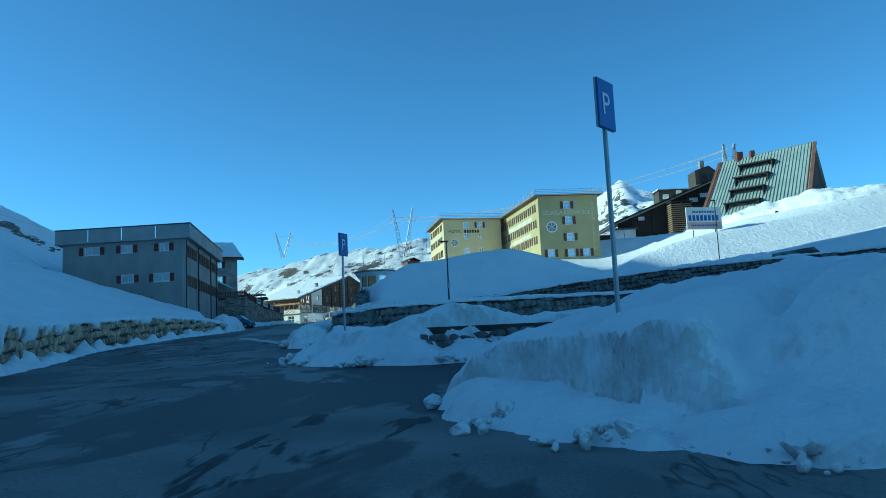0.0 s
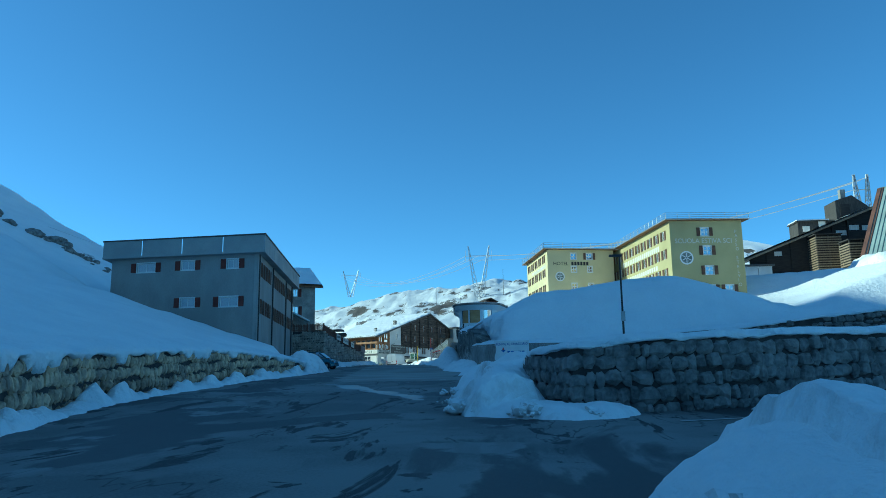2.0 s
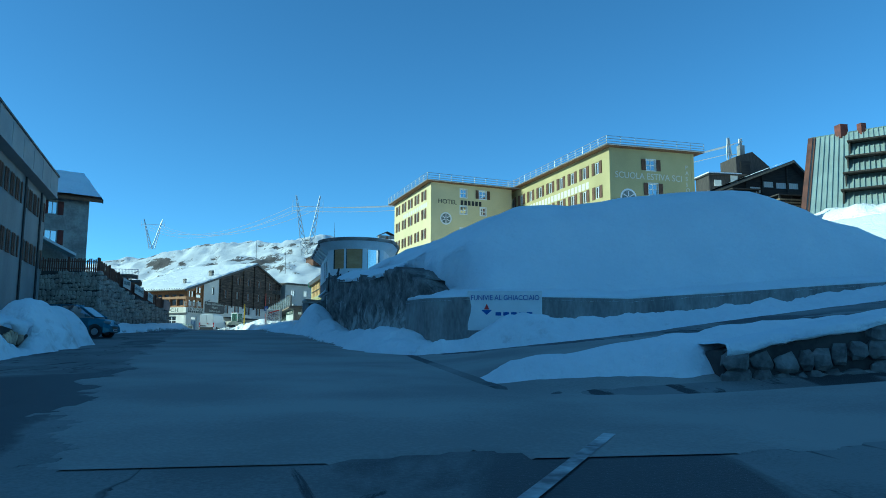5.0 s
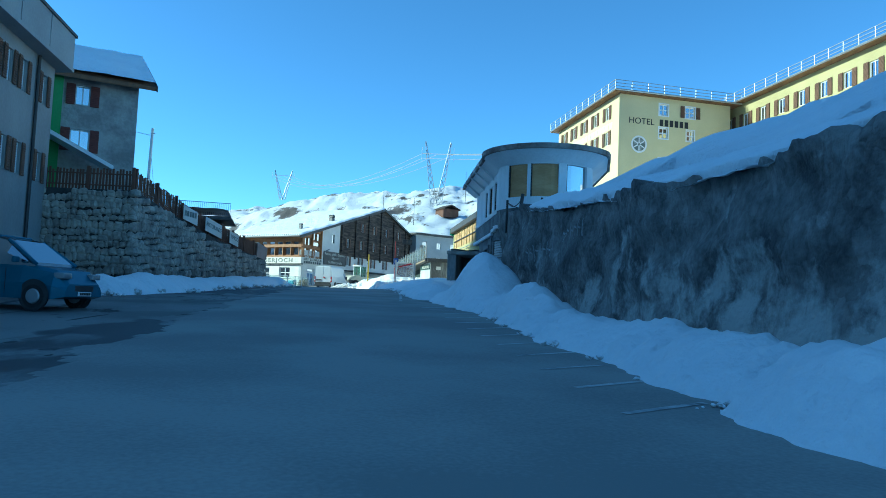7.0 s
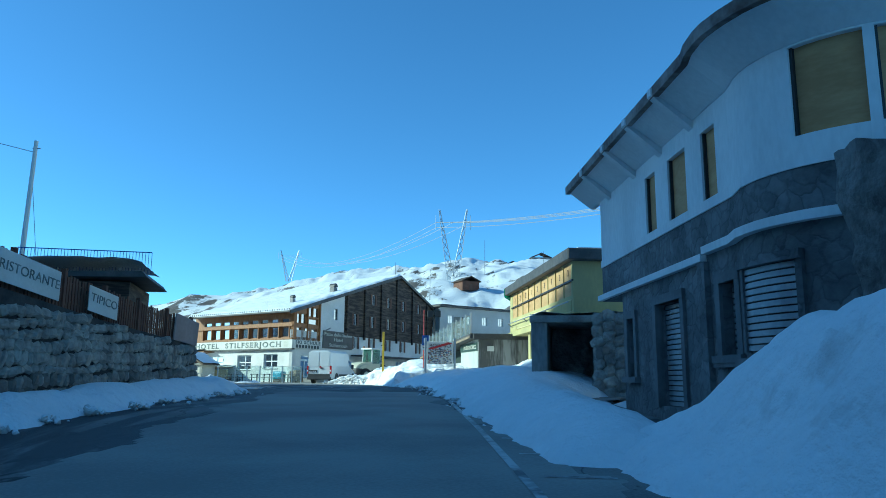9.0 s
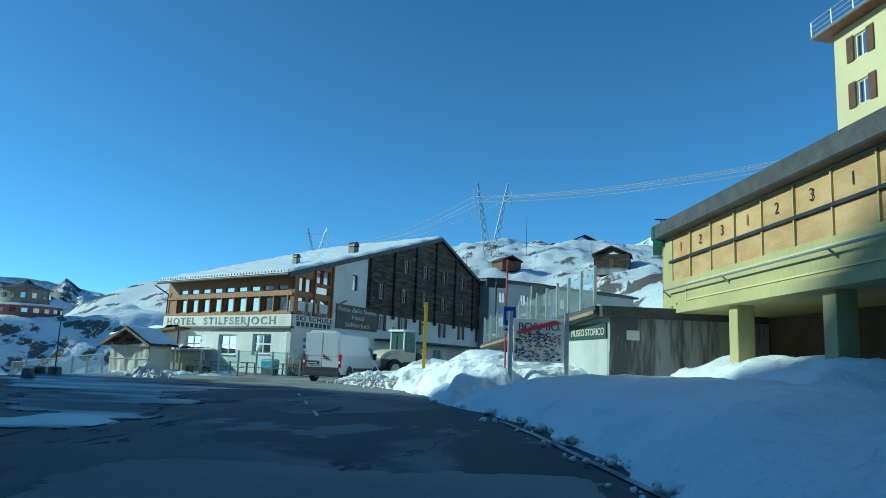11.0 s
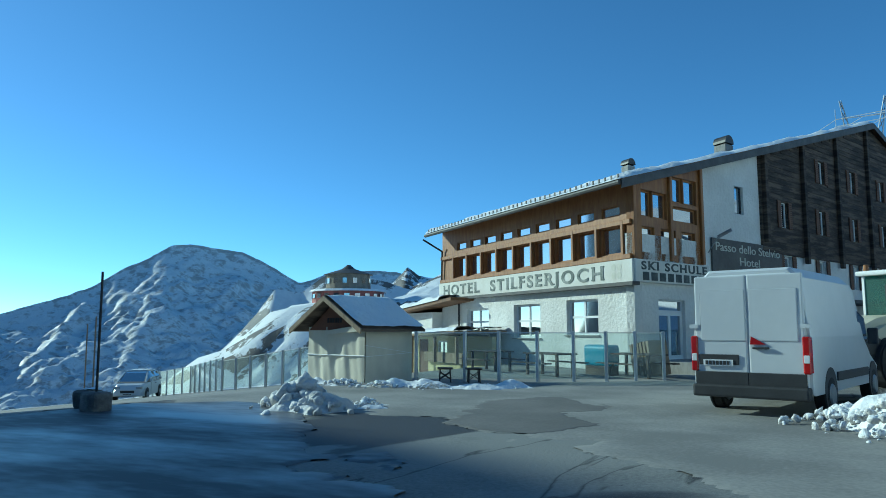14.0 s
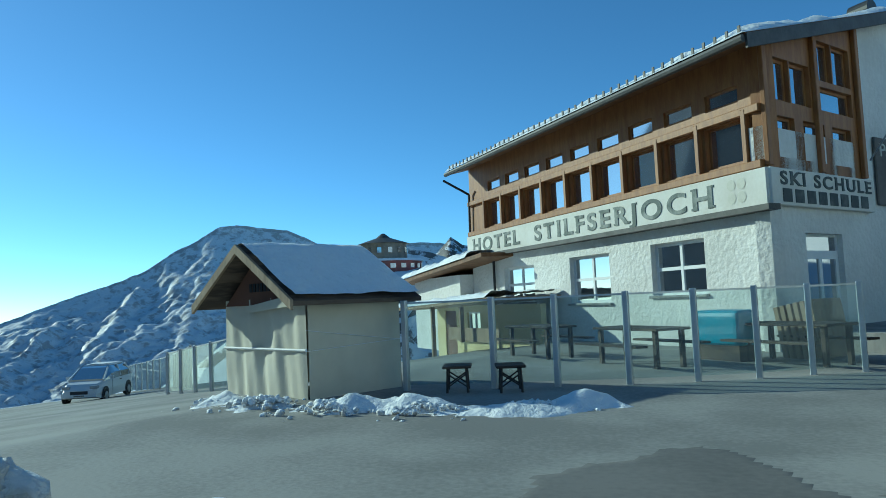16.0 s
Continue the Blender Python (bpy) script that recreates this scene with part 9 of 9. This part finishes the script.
def flood_light():
    h = thing("flood_light", Matrix.Translation((-18.0, 163.5, 11.1)), "pair of floodlights on a thin post by the guesthouse", "floodlight")
    part("post", tubes(((0, 0, 0), (0, 0, 6.2), 0.05)), METAL_DARK, h)
    for x in (-0.35, 0.3):
        part("lamp_head", soft_box(x - 0.28, x + 0.28, -0.15, 0.15, 6.0, 6.6, 0.03, 1), METAL_DARK, h)


flood_light()


def utility_pole():
    h = thing("utility_pole", Matrix.Translation((-38.2, 132.8, 10.8)), "pale wooden utility pole with insulators", "utility pole")
    part("shaft", tubes(((0, 0, 0), (0.25, 0, 12.7), 0.16, 0.10, 10)), SIGN_WHITE, h)
    part("insulator", tubes(((0.1, 0, 12.3), (0.5, 0, 12.3), 0.03)), METAL_GREY, h)
    part("stay", tubes(((0.2, 0, 11.0), (1.6, 0.4, 0.2), 0.012)), METAL_DARK, h)


utility_pole()
cable((-38, 132.8, 22.9), (-60, 100, 27.5), 1.2, "overhead_wire", 0.018)


def benches():
    b = thing("beer_bench", Matrix.Translation((-35.22, 159.12, 11.14)) @ Matrix.Rotation(radians(118), 4, "Z"), "narrow folding bench with black steel legs at the terrace edge", "bench", "folding benches")
    part("seat", soft_box(-0.3, 0.3, -0.22, 0.22, 0.38, 0.42, 0.01, 1), DARK_WOOD, b)
    for x in (-0.22, 0.22):
        part("leg", tubes(((x, -0.16, 0), (x, -0.14, 0.38), 0.02), ((x, 0.16, 0), (x, 0.14, 0.38), 0.02), ((x, -0.15, 0.3), (x, 0.15, 0.1), 0.012), ((x, 0.15, 0.3), (x, -0.15, 0.1), 0.012)), METAL_DARK, b)
    copy_thing(b, Matrix.Translation((-34.4, 159.3, 11.14)) @ Matrix.Rotation(radians(120), 4, "Z"))
    t = thing("terrace_table", Matrix.Translation((-33.6, 163.4, 11.14)) @ Matrix.Rotation(radians(-36), 4, "Z"), "dark wooden terrace table behind the glass screen", "table", "terrace tables")
    part("tabletop", soft_box(-1.0, 1.0, -0.4, 0.4, 0.70, 0.75, 0.01, 1), DARK_WOOD, t)
    for x in (-0.85, 0.85):
        for y in (-0.3, 0.3):
            part("leg", boxes((x - 0.04, x + 0.04, y - 0.04, y + 0.04, 0, 0.7)), DARK_WOOD, t)
    part("bench_seat", boxes((-1.0, 1.0, -0.85, -0.6, 0.42, 0.46), (-1.0, 1.0, 0.6, 0.85, 0.42, 0.46)), DARK_WOOD, t)
    for x, y in ((-36.5, 165.2), (-30.9, 164.0)):
        copy_thing(t, Matrix.Translation((x, y, 11.14)) @ Matrix.Rotation(radians(-36), 4, "Z"))
    s = thing("pallet_stack", Matrix.Translation((-30.6, 165.0, 11.14)) @ Matrix.Rotation(radians(-36), 4, "Z"), "stack of leaning pale folded chairs and boards by the corner", "stack of chairs")
    for i in range(6):
        part("board", boxes((-0.5 + i * 0.16, -0.40 + i * 0.16, -0.4, 0.4, 0.0, 1.1)), PALE_WOOD, s, m=Matrix.Rotation(radians(-10), 4, "Y"))
    c = thing("covered_sled", Matrix.Translation((-32.2, 164.6, 11.14)) @ Matrix.Rotation(radians(-36), 4, "Z"), "low stack under a turquoise plastic cover", "covered stack")
    part("cover", soft_box(-0.6, 0.6, -0.3, 0.3, 0.3, 1.0, 0.12, 3), material("turquoise_sheet", (0.03, 0.28, 0.40), (0.03, 0.22, 0.33), 0.4, 1, 8, 0.1), c)
    part("base", boxes((-0.55, 0.55, -0.25, 0.25, 0, 0.35)), DARK_WOOD, c)


benches()


def terrace_shelter():
    """A wooden porch over the side door, with a thin snowy roof; its floor lies below the square."""
    h = thing("porch", facing((-45.48, 173.64), (-32.95, 164.42), 11.14), "open wooden porch with a snowy roof over a brown door", "porch")
    for x in (-1.5, 1.6, 4.3, 6.6):
        part("post", soft_box(x - 0.07, x + 0.07, -0.07, 0.07, -0.9 if x < 3 else -0.02, 1.2, 0.01, 1), PALE_WOOD, h)
    part("roof", prism([(-2.3, 1.08), (6.95, 1.36), (6.95, 1.46), (-2.3, 1.18)], -0.3, 2.4), PALE_WOOD, h, "pale boarded roof")
    part("roof_snow", sheet(steps(-2.3, 6.9, 0.12), steps(-0.34, 2.38, 0.12), lambda x, y: 1.19 + (x + 2.3) * 0.0303 + (0.17 + 0.07 * fbm(x, y, 0.6, 3)) * min(1, (y + 0.34) / 0.2 + 0.05)), SNOW, h, smooth=True)
    part("back_wall", pierced(9.0, -1.0, 1.2, [(0.9, 2.1, -0.9, 1.0), (3.2, 4.4, 0.0, 0.95)], 0.2), PALE_YELLOW, h, "cream rendered wall", m=Matrix.Translation((-2.2, 1.7, 0)))
    part("door", boxes((-1.3, -0.1, 1.75, 1.82, -0.9, 1.0)), SHUTTER_BROWN, h, "plain brown side door")
    window(h, 1.0, 2.2, 0.0, 0.95, WHITE_PAINT, 2, 1, 0.07, 1.78)
    part("parapet", boxes((2.4, 6.5, 0.3, 0.36, -0.02, 0.45)), PALE_WOOD, h)


terrace_shelter()


def stone_barrier(x, y, turn, label):
    h = thing("stone_bollard", Matrix.Translation((x, y, paved_z(x, y))) @ Matrix.Rotation(radians(turn), 4, "Z"), label, "bollard", "stone bollards at the square")
    bm = soft_box(-0.25, 0.25, -0.2, 0.2, -0.05, 0.36, 0.1, 3)
    for v in bm.verts:
        v.co += Vector((fbm(v.co.x * 3, v.co.z * 3, 1, 2, x), fbm(v.co.z * 2, v.co.x, 1, 2, y), 0)) * 0.14
    part("block", bm, STONE_DARK, h)
    part("cap_snow", sheet(steps(-0.2, 0.2, 0.05), steps(-0.15, 0.15, 0.05), lambda x, y: 0.38 + 0.04 * fbm(x, y, 0.3, 3)), SNOW, h, smooth=True)


stone_barrier(-35.9, 145.2, 20, "dark stone bollard topped with snow")
stone_barrier(-38.4, 150.1, 10, "dark stone bollard topped with snow")
sp = steel_pole(-37.4, 149.5, 11.1, 2.6, 0.025, METAL_DARK, "thin dark marker pole in a stone foot", "snow_pole")
part("foot", soft_box(-0.24, 0.24, -0.2, 0.2, 0, 0.4, 0.1, 3), STONE_DARK, sp)
for x, y in ((-52.0, 160.0), (-49.5, 158.5)):
    steel_pole(x, y, paved_z(x, y), 3.2, 0.03, PALE_WOOD, "thin wooden pole at the edge of the square", "snow_pole")

# ---- fence on the left retaining wall ----


def picket_fence(name, pts, zt, label):
    f = thing(name, Matrix.Translation((pts[0][0], pts[0][1], zt(*pts[0]))), label, "fence")
    m = f.matrix_basis.inverted()
    rnd = random.Random(21)
    me = bpy.data.meshes.new("picket")
    bm = boxes((-0.045, 0.045, -0.012, 0.012, 0, 1.0))
    bm.to_mesh(me)
    bm.free()
    me.materials.append(BROWN_WALL)
    line = resample(pts, 0.145)
    for a, b in zip(line, line[1:]):
        ang = math.atan2(b[1] - a[1], b[0] - a[0])
        h = 0.92 + rnd.uniform(-0.06, 0.06)
        shared("picket", me, f, m @ Matrix.Translation((a[0], a[1], zt(*a) + 0.05)) @ Matrix.Rotation(ang, 4, "Z") @ Matrix.Rotation(rnd.uniform(-0.03, 0.03), 4, "Y") @ Matrix.Diagonal((1, 1, h, 1)))
    big = resample(pts, 2.0)
    for a in big:
        z = zt(*a)
        part("post", boxes((a[0] - 0.06, a[0] + 0.06, a[1] - 0.06, a[1] + 0.06, z - 0.3, z + 1.1)), BROWN_WALL, f, m=m)
    for a, b in zip(big, big[1:]):
        for k in (0.28, 0.78):
            part("rail", tubes(((a[0] - 0.03, a[1], zt(*a) + k), (b[0] - 0.03, b[1], zt(*b) + k), 0.03, 0.03, 4)), BROWN_WALL, f, m=m)
    return f


FZ = lambda x, y: lerp(y, [(105, 14.75), (113, 13.65), (118, 13.2), (125.2, 12.75)]) - 0.05
picket_fence("picket_fence", [(-35.5, 105.45), (-27.65, 105.45)], FZ, "old brown picket fence above a stone wall")
picket_fence("picket_fence", [(-27.6, 105.6), (-27.0, 114), (-26.45, 124.6)], FZ, "old brown picket fence running along the road wall")


def fence_sign(y0, y1, z0, z1, text, label):
    x0, x1 = lerp(y0, [(105, -27.45), (114, -26.8), (125, -26.2)]), lerp(y1, [(105, -27.45), (114, -26.8), (125, -26.2)])
    h = thing("fence_sign", facing((x0, y0), (x1, y1)), label, "sign", "signs on the fence")
    L = span((x0, y0), (x1, y1))
    part("plate", prism([(0, z0), (L, z0 - 0.1 * L), (L, z1 - 0.1 * L), (0, z1)], -0.03, -0.01), SIGN_WHITE, h)
    if text:
        letters(h, text, 0.33, 0, 0, LETTER_GREY, y=0, m=Matrix.Translation((0.08, -0.04, z0 + 0.28)) @ Matrix.Rotation(radians(5.7), 4, "Y"), width=L - 0.16, thick=0.004)
    else:
        bars(h, 0.12, L - 0.12, z0 + 0.18, z0 + 0.45, LETTER_GREY, 5, y=-0.038)


fence_sign(113.1, 115.6, 13.75, 14.5, "RISTORANTE", "faded white restaurant sign fixed to the picket fence")
fence_sign(117.0, 118.6, 13.4, 14.1, "TIPICO", "small faded white sign on the picket fence")
fence_sign(110.2, 112.0, 14.05, 14.75, "", "faded white sign on the picket fence")
bp = thing("board_screen", facing((-26.5, 122.9), (-26.2, 124.6)), "weathered pinkish board at the fence end", "board")
part("panel", prism([(0, 12.9), (1.6, 12.75), (1.7, 13.6), (0.1, 13.85)], -0.1, -0.05), material("pinkish_board", (0.42, 0.32, 0.29), (0.34, 0.26, 0.23), 0.8, 1, 8, 0.1), bp)


def snowy_shed():
    h = thing("shed", facing((-36, 126.5), (-30.3, 127.8)), "low dark shed behind the fence with snow on its flat roof", "shed")
    part("wall", boxes((0, 5.8, 0.2, 5, 11, 15.6)), DARK_WOOD, h)
    part("roof", prism([(-0.6, 15.55), (6.6, 15.75), (6.4, 16.0), (-0.6, 15.75)], -0.6, 5.2), TIN, h)
    part("roof_snow", sheet(steps(-0.5, 6.2, 0.25), steps(-0.5, 5.1, 0.25), lambda x, y: 15.95 + 0.45 + 0.06 * fbm(x, y, 1, 3) + 0.028 * x - 0.25 * max(0, 0.4 - min(x + 0.5, 6.2 - x))), SNOW, h, smooth=True)
    bm = bmesh.new()
    for x in steps(0.5, 6.2, 0.14):
        tube(bm, (x, 2.6, 16.3), (x, 2.6, 17.3), 0.012, n=4)
    tube(bm, (0.5, 2.6, 17.3), (6.2, 2.6, 17.3), 0.025, n=5)
    part("railing", bm, BLUE_PAINT, h, "blue steel railing")


snowy_shed()

# ---- rusty chain rail by the curved building ----


def chain_rail():
    h = thing("chain_rail", Matrix.Translation((-11.4, 104.6, 14.1)), "bent dark steel posts with a sagging chain on the rock edge", "rail")
    P = [(0, 0, 0), (0.9, 1.6, 0.1), (1.4, -0.5, 0.1), (0.5, 0.6, 0.0)]
    tops = []
    for i, (x, y, z) in enumerate(P):
        lean = (0.25, 0.1) if i == 3 else (0.02, 0.0)
        top = (x + lean[0], y + lean[1], z + (1.2 if i == 3 else 0.8))
        part("post", tubes(((x, y, z - 0.6), top, 0.05 if i < 3 else 0.08)), METAL_DARK, h)
        tops.append(Vector(top))
    for a, b in ((tops[0], tops[3]), (tops[3], tops[1]), (tops[0], tops[2])):
        n = 8
        part("chain", pipe([a.lerp(b, i / n) - Vector((0, 0, 0.3 * 4 * (i / n) * (1 - i / n) + 0.1)) for i in range(n + 1)], 0.018, 5), METAL_DARK, h)


chain_rail()

# ---- road markings ----
WHITE_LINE = material("worn_road_paint", (0.58, 0.58, 0.56), (0.16, 0.16, 0.16), 0.8, 1.1, 8, 0.05, mix=(0.45, 0.7))


def painted_line(a, b, w, name="road_marking"):
    L = span(a, b)
    fr = facing(a, b)
    n = max(2, round(L / 0.7))
    bm = bmesh.new()
    rows = []
    for i in range(n + 1):
        x = L * i / n
        pts = [fr @ Vector((x, s * w / 2, 0)) for s in (-1, 1)]
        rows.append([bm.verts.new((q.x, q.y, paved_z(q.x, q.y) + 0.018)) for q in pts])
    for r0, r1 in zip(rows, rows[1:]):
        bm.faces.new((r0[0], r1[0], r1[1], r0[1]))
    return tagged(part(name, bm, WHITE_LINE), "worn white paint line on the asphalt", "road marking", "road markings", "structure")


for i in range(12):
    y = 81.4 + i * 1.59
    x = lerp(y, [(81.4, -12.3), (83, -12.5), (88, -13.1), (92, -13.65), (100, -14.9)])
    painted_line((x, y), (x + 1.15, y + 0.85), 0.1)
painted_line((-15.7, 104), (-16.1, 112), 0.12)
painted_line((-16.1, 112), (-16.9, 124), 0.12)
painted_line((-16.9, 124), (-18.6, 134), 0.12)
for i in range(7):
    y = 106 + i * 2.0
    x = lerp(y, [(104, -15.6), (112, -16.0), (124, -16.8)])
    painted_line((x + 0.15, y), (x + 1.0, y - 0.1), 0.12)
for i in range(3):
    y = 133.2 + 3.6 * i
    x = lerp(y, [(133, -22.3), (151, -27.5)])
    painted_line((x, y), (x - 0.45, y + 1.7), 0.08)
painted_line((-2.2, 37.0 - 1.2), (9, 39.8), 0.12)
painted_line((-11.0, 55.5), (-9.2, 58.2), 0.14)

# ---- walls with their stones ----
rock_wall = part("wall_rock", ribbon_wall(ROCK_LINE, lambda x, y: paved_z(x, y) - 0.4, lambda x, y: min(max(lerp(y, ROCK_TOP), 12.8), 15.0) - lerp(x, [(-8.62, 0), (-8.48, 0.3), (-8.2, 0.6), (-7.9, 0.95), (-7.6, 1.5), (-7.3, 1.9)]) + 0.2 * fbm(x, y, 0.8, 5, 6.6), 1.2, 0.26, 3.3, 22, 0.14), ROCK, smooth=True)
tagged(rock_wall, "dark wet rock retaining wall with pale patches", "wall", kind="structure")
concrete_wall = part("wall_concrete", ribbon_wall(CONCRETE_LINE, lambda x, y: paved_z(x, y) - 0.4, lambda x, y: max(11.45, paved_z(x, y) + 1.2), 0.5, 0.02, 1.1, 4, 0.5), CONCRETE)
tagged(concrete_wall, "stained grey concrete retaining wall", "wall", kind="structure")
stone_wall("wall_left", WALL_LEFT, lambda x, y: paved_z(x, y) - 0.2, lambda x, y: road_z(y) + lerp(y, [(20, 1.75), (57, 1.8), (70, 1.45), (76, 1.0), (79.6, 0.5)]), 0.7, 0.42, STONE, "rubble stone retaining wall under a snow slope", 11, wide=(0.6, 1.15), high=(0.8, 1.25), gap=0.88, tilt=0.5)
stone_wall("wall_branch", WALL_A, lambda x, y: paved_z(x, y) - 0.1 if y < 46 else 7.8, lambda x, y: lerp(x, [(-5.5, 9.35), (-2, 9.65), (3, 9.85), (40, 10.6)]) - smooth01(42, 50, y) * (0.6 if x < -4 else 0), 0.6, 0.36, STONE_DARK, "dark mortared stone wall with rounded end", 12, wide=(0.6, 1.7), high=(0.7, 1.2), gap=1.05, tilt=0.14)
stone_wall("wall_upper", WALL_B, lambda x, y: paved_z(x, 60) - 0.3, lambda x, y: lerp(x, [(-5, 9.55), (0, 10.4), (5, 11.1), (12, 12.0), (20, 12.7), (40, 13.4)]), 0.6, 0.42, STONE_DARK, "dark stone wall of the upper branch road", 13)
stone_wall("wall_island", [(0.0, 22.9), (4, 23.7), (10, 24.9), (24, 27.2)], lambda x, y: paved_z(x, y), lambda x, y: 8.3 + 0.03 * max(0, x - 4), 0.5, 0.4, STONE_DARK, "dark stone wall half buried in snow", 14)
stone_wall("wall_fence", [(-38, 105.3), (-27.5, 105.3), (-26.9, 114), (-26.3, 124.8), (-27.5, 125.2)], lambda x, y: paved_z(x, y) - 0.2, lambda x, y: lerp(y, [(105, 14.75), (113, 13.65), (118, 13.2), (125.2, 12.75)]), 0.5, 0.34, STONE_BROWN, "brown old stone retaining wall below a wooden fence", 15, wide=(0.5, 1.3), high=(0.6, 1.2), gap=1.08, tilt=0.2)


def hanging(x, y, s):
    """Long tongues near the wall's low end, short ones farther on."""
    k = lerp(y, [(20, 1.7), (26, 1.1), (32, 0.5), (43, 0.3), (79, 0.2)])
    return 0.14 + 0.14 * fbm(s, 0, 0.6, 3, 2.0) + k * smooth01(lerp(y, [(20, -0.3), (28, -0.05), (40, 0.15)]), lerp(y, [(20, 0.0), (28, 0.25), (40, 0.45)]), fbm(s, 3.0, 1.1, 3, 6.0))


def rock_graffiti():
    """Faint worn paint strokes on the rock, too weathered to read."""
    h = thing("graffiti", Matrix.Translation((0, 0, 0)), "faint weathered pale paint strokes on the dark rock wall", "graffiti")
    paint = material("weathered_paint", (0.42, 0.43, 0.42), (0.22, 0.22, 0.215), 0.9, 3.0, 20, 0.2, mix=(0.3, 0.7))
    line = list(reversed(ROCK_LINE))
    for y0, z0, high, n in ((94.0, 12.5, 0.5, 5), (97.7, 12.05, 0.6, 6)):
        for i in range(n):
            for rise in (False, True):
                y, z = y0 + i * 0.52 + (0.16 if rise else 0), z0 + 0.05 * (i % 2) + (0.5 * high if rise else 0)
                a, b = (y, z), (y + (0.3 if rise else 0.05), z + (0.06 if rise else high))
                bm = bmesh.new()
                rows = []
                for j in range(7):
                    py, pz = a[0] + (b[0] - a[0]) * j / 6, a[1] + (b[1] - a[1]) * j / 6
                    row = []
                    for o in (-0.03, 0.03):
                        qy, qz = py + (0 if rise else o), pz + (o if rise else 0)
                        qx = lerp(qy, [(q[1], q[0]) for q in line])
                        k = 0.26 * fbm(qx + qy * 0.7, qz * 1.3, 1.6, 4, 3.3) + 0.035
                        row.append(bm.verts.new((qx - k, qy, qz)))
                    rows.append(row)
                for r0, r1 in zip(rows, rows[1:]):
                    bm.faces.new((r0[0], r1[0], r1[1], r0[1]))
                part("paint_stroke", bm, paint, h)


rock_graffiti()
snow_drape(WALL_LEFT[:-1], lambda x, y: road_z(y) + lerp(y, [(20, 1.75), (57, 1.8), (70, 1.45), (79.6, 0.9)]), hanging, "thick snow hanging over the stone wall in tongues", 1.0)
snow_drape([(-11.0, 101.5)] + ROCK_LINE[2:4] + [(-8.9, 82.6)], lambda x, y: lerp(y, ROCK_TOP) - 0.02, lambda x, y, s: 0.07 + 0.12 * max(0, fbm(s, 0, 0.9, 4, 9.0)), "snow lying on the edge of the rock wall", 2.0, -0.12, 1.2, 0.5)
snow_drape(CONCRETE_LINE[1:], lambda x, y: max(11.45, paved_z(x, y) + 1.2) - 0.06, lambda x, y, s: 0.05, "snow lying on the concrete wall", 3.0, -0.15, 1.2, 0.3)
snow_drape(WALL_A[1:], lambda x, y: lerp(x, [(-5.5, 9.35), (-2, 9.65), (3, 9.85), (40, 10.6)]) - smooth01(42, 50, y) * (0.6 if x < -4 else 0), lambda x, y, s: 0.08 + 0.1 * fbm(s, 0, 1.2, 4, 3.0), "snow lying on the rounded stone wall", 4.0, 0.16, 2.4, 0.02)
snow_drape(WALL_B, lambda x, y: lerp(x, [(-5, 9.55), (0, 10.4), (5, 11.1), (12, 12.0), (20, 12.7), (40, 13.4)]), lambda x, y, s: 0.08 + 0.1 * fbm(s, 0, 1.2, 4, 3.0), "snow lying on the upper stone wall", 5.0, 0.16, 1.2, 0.02)
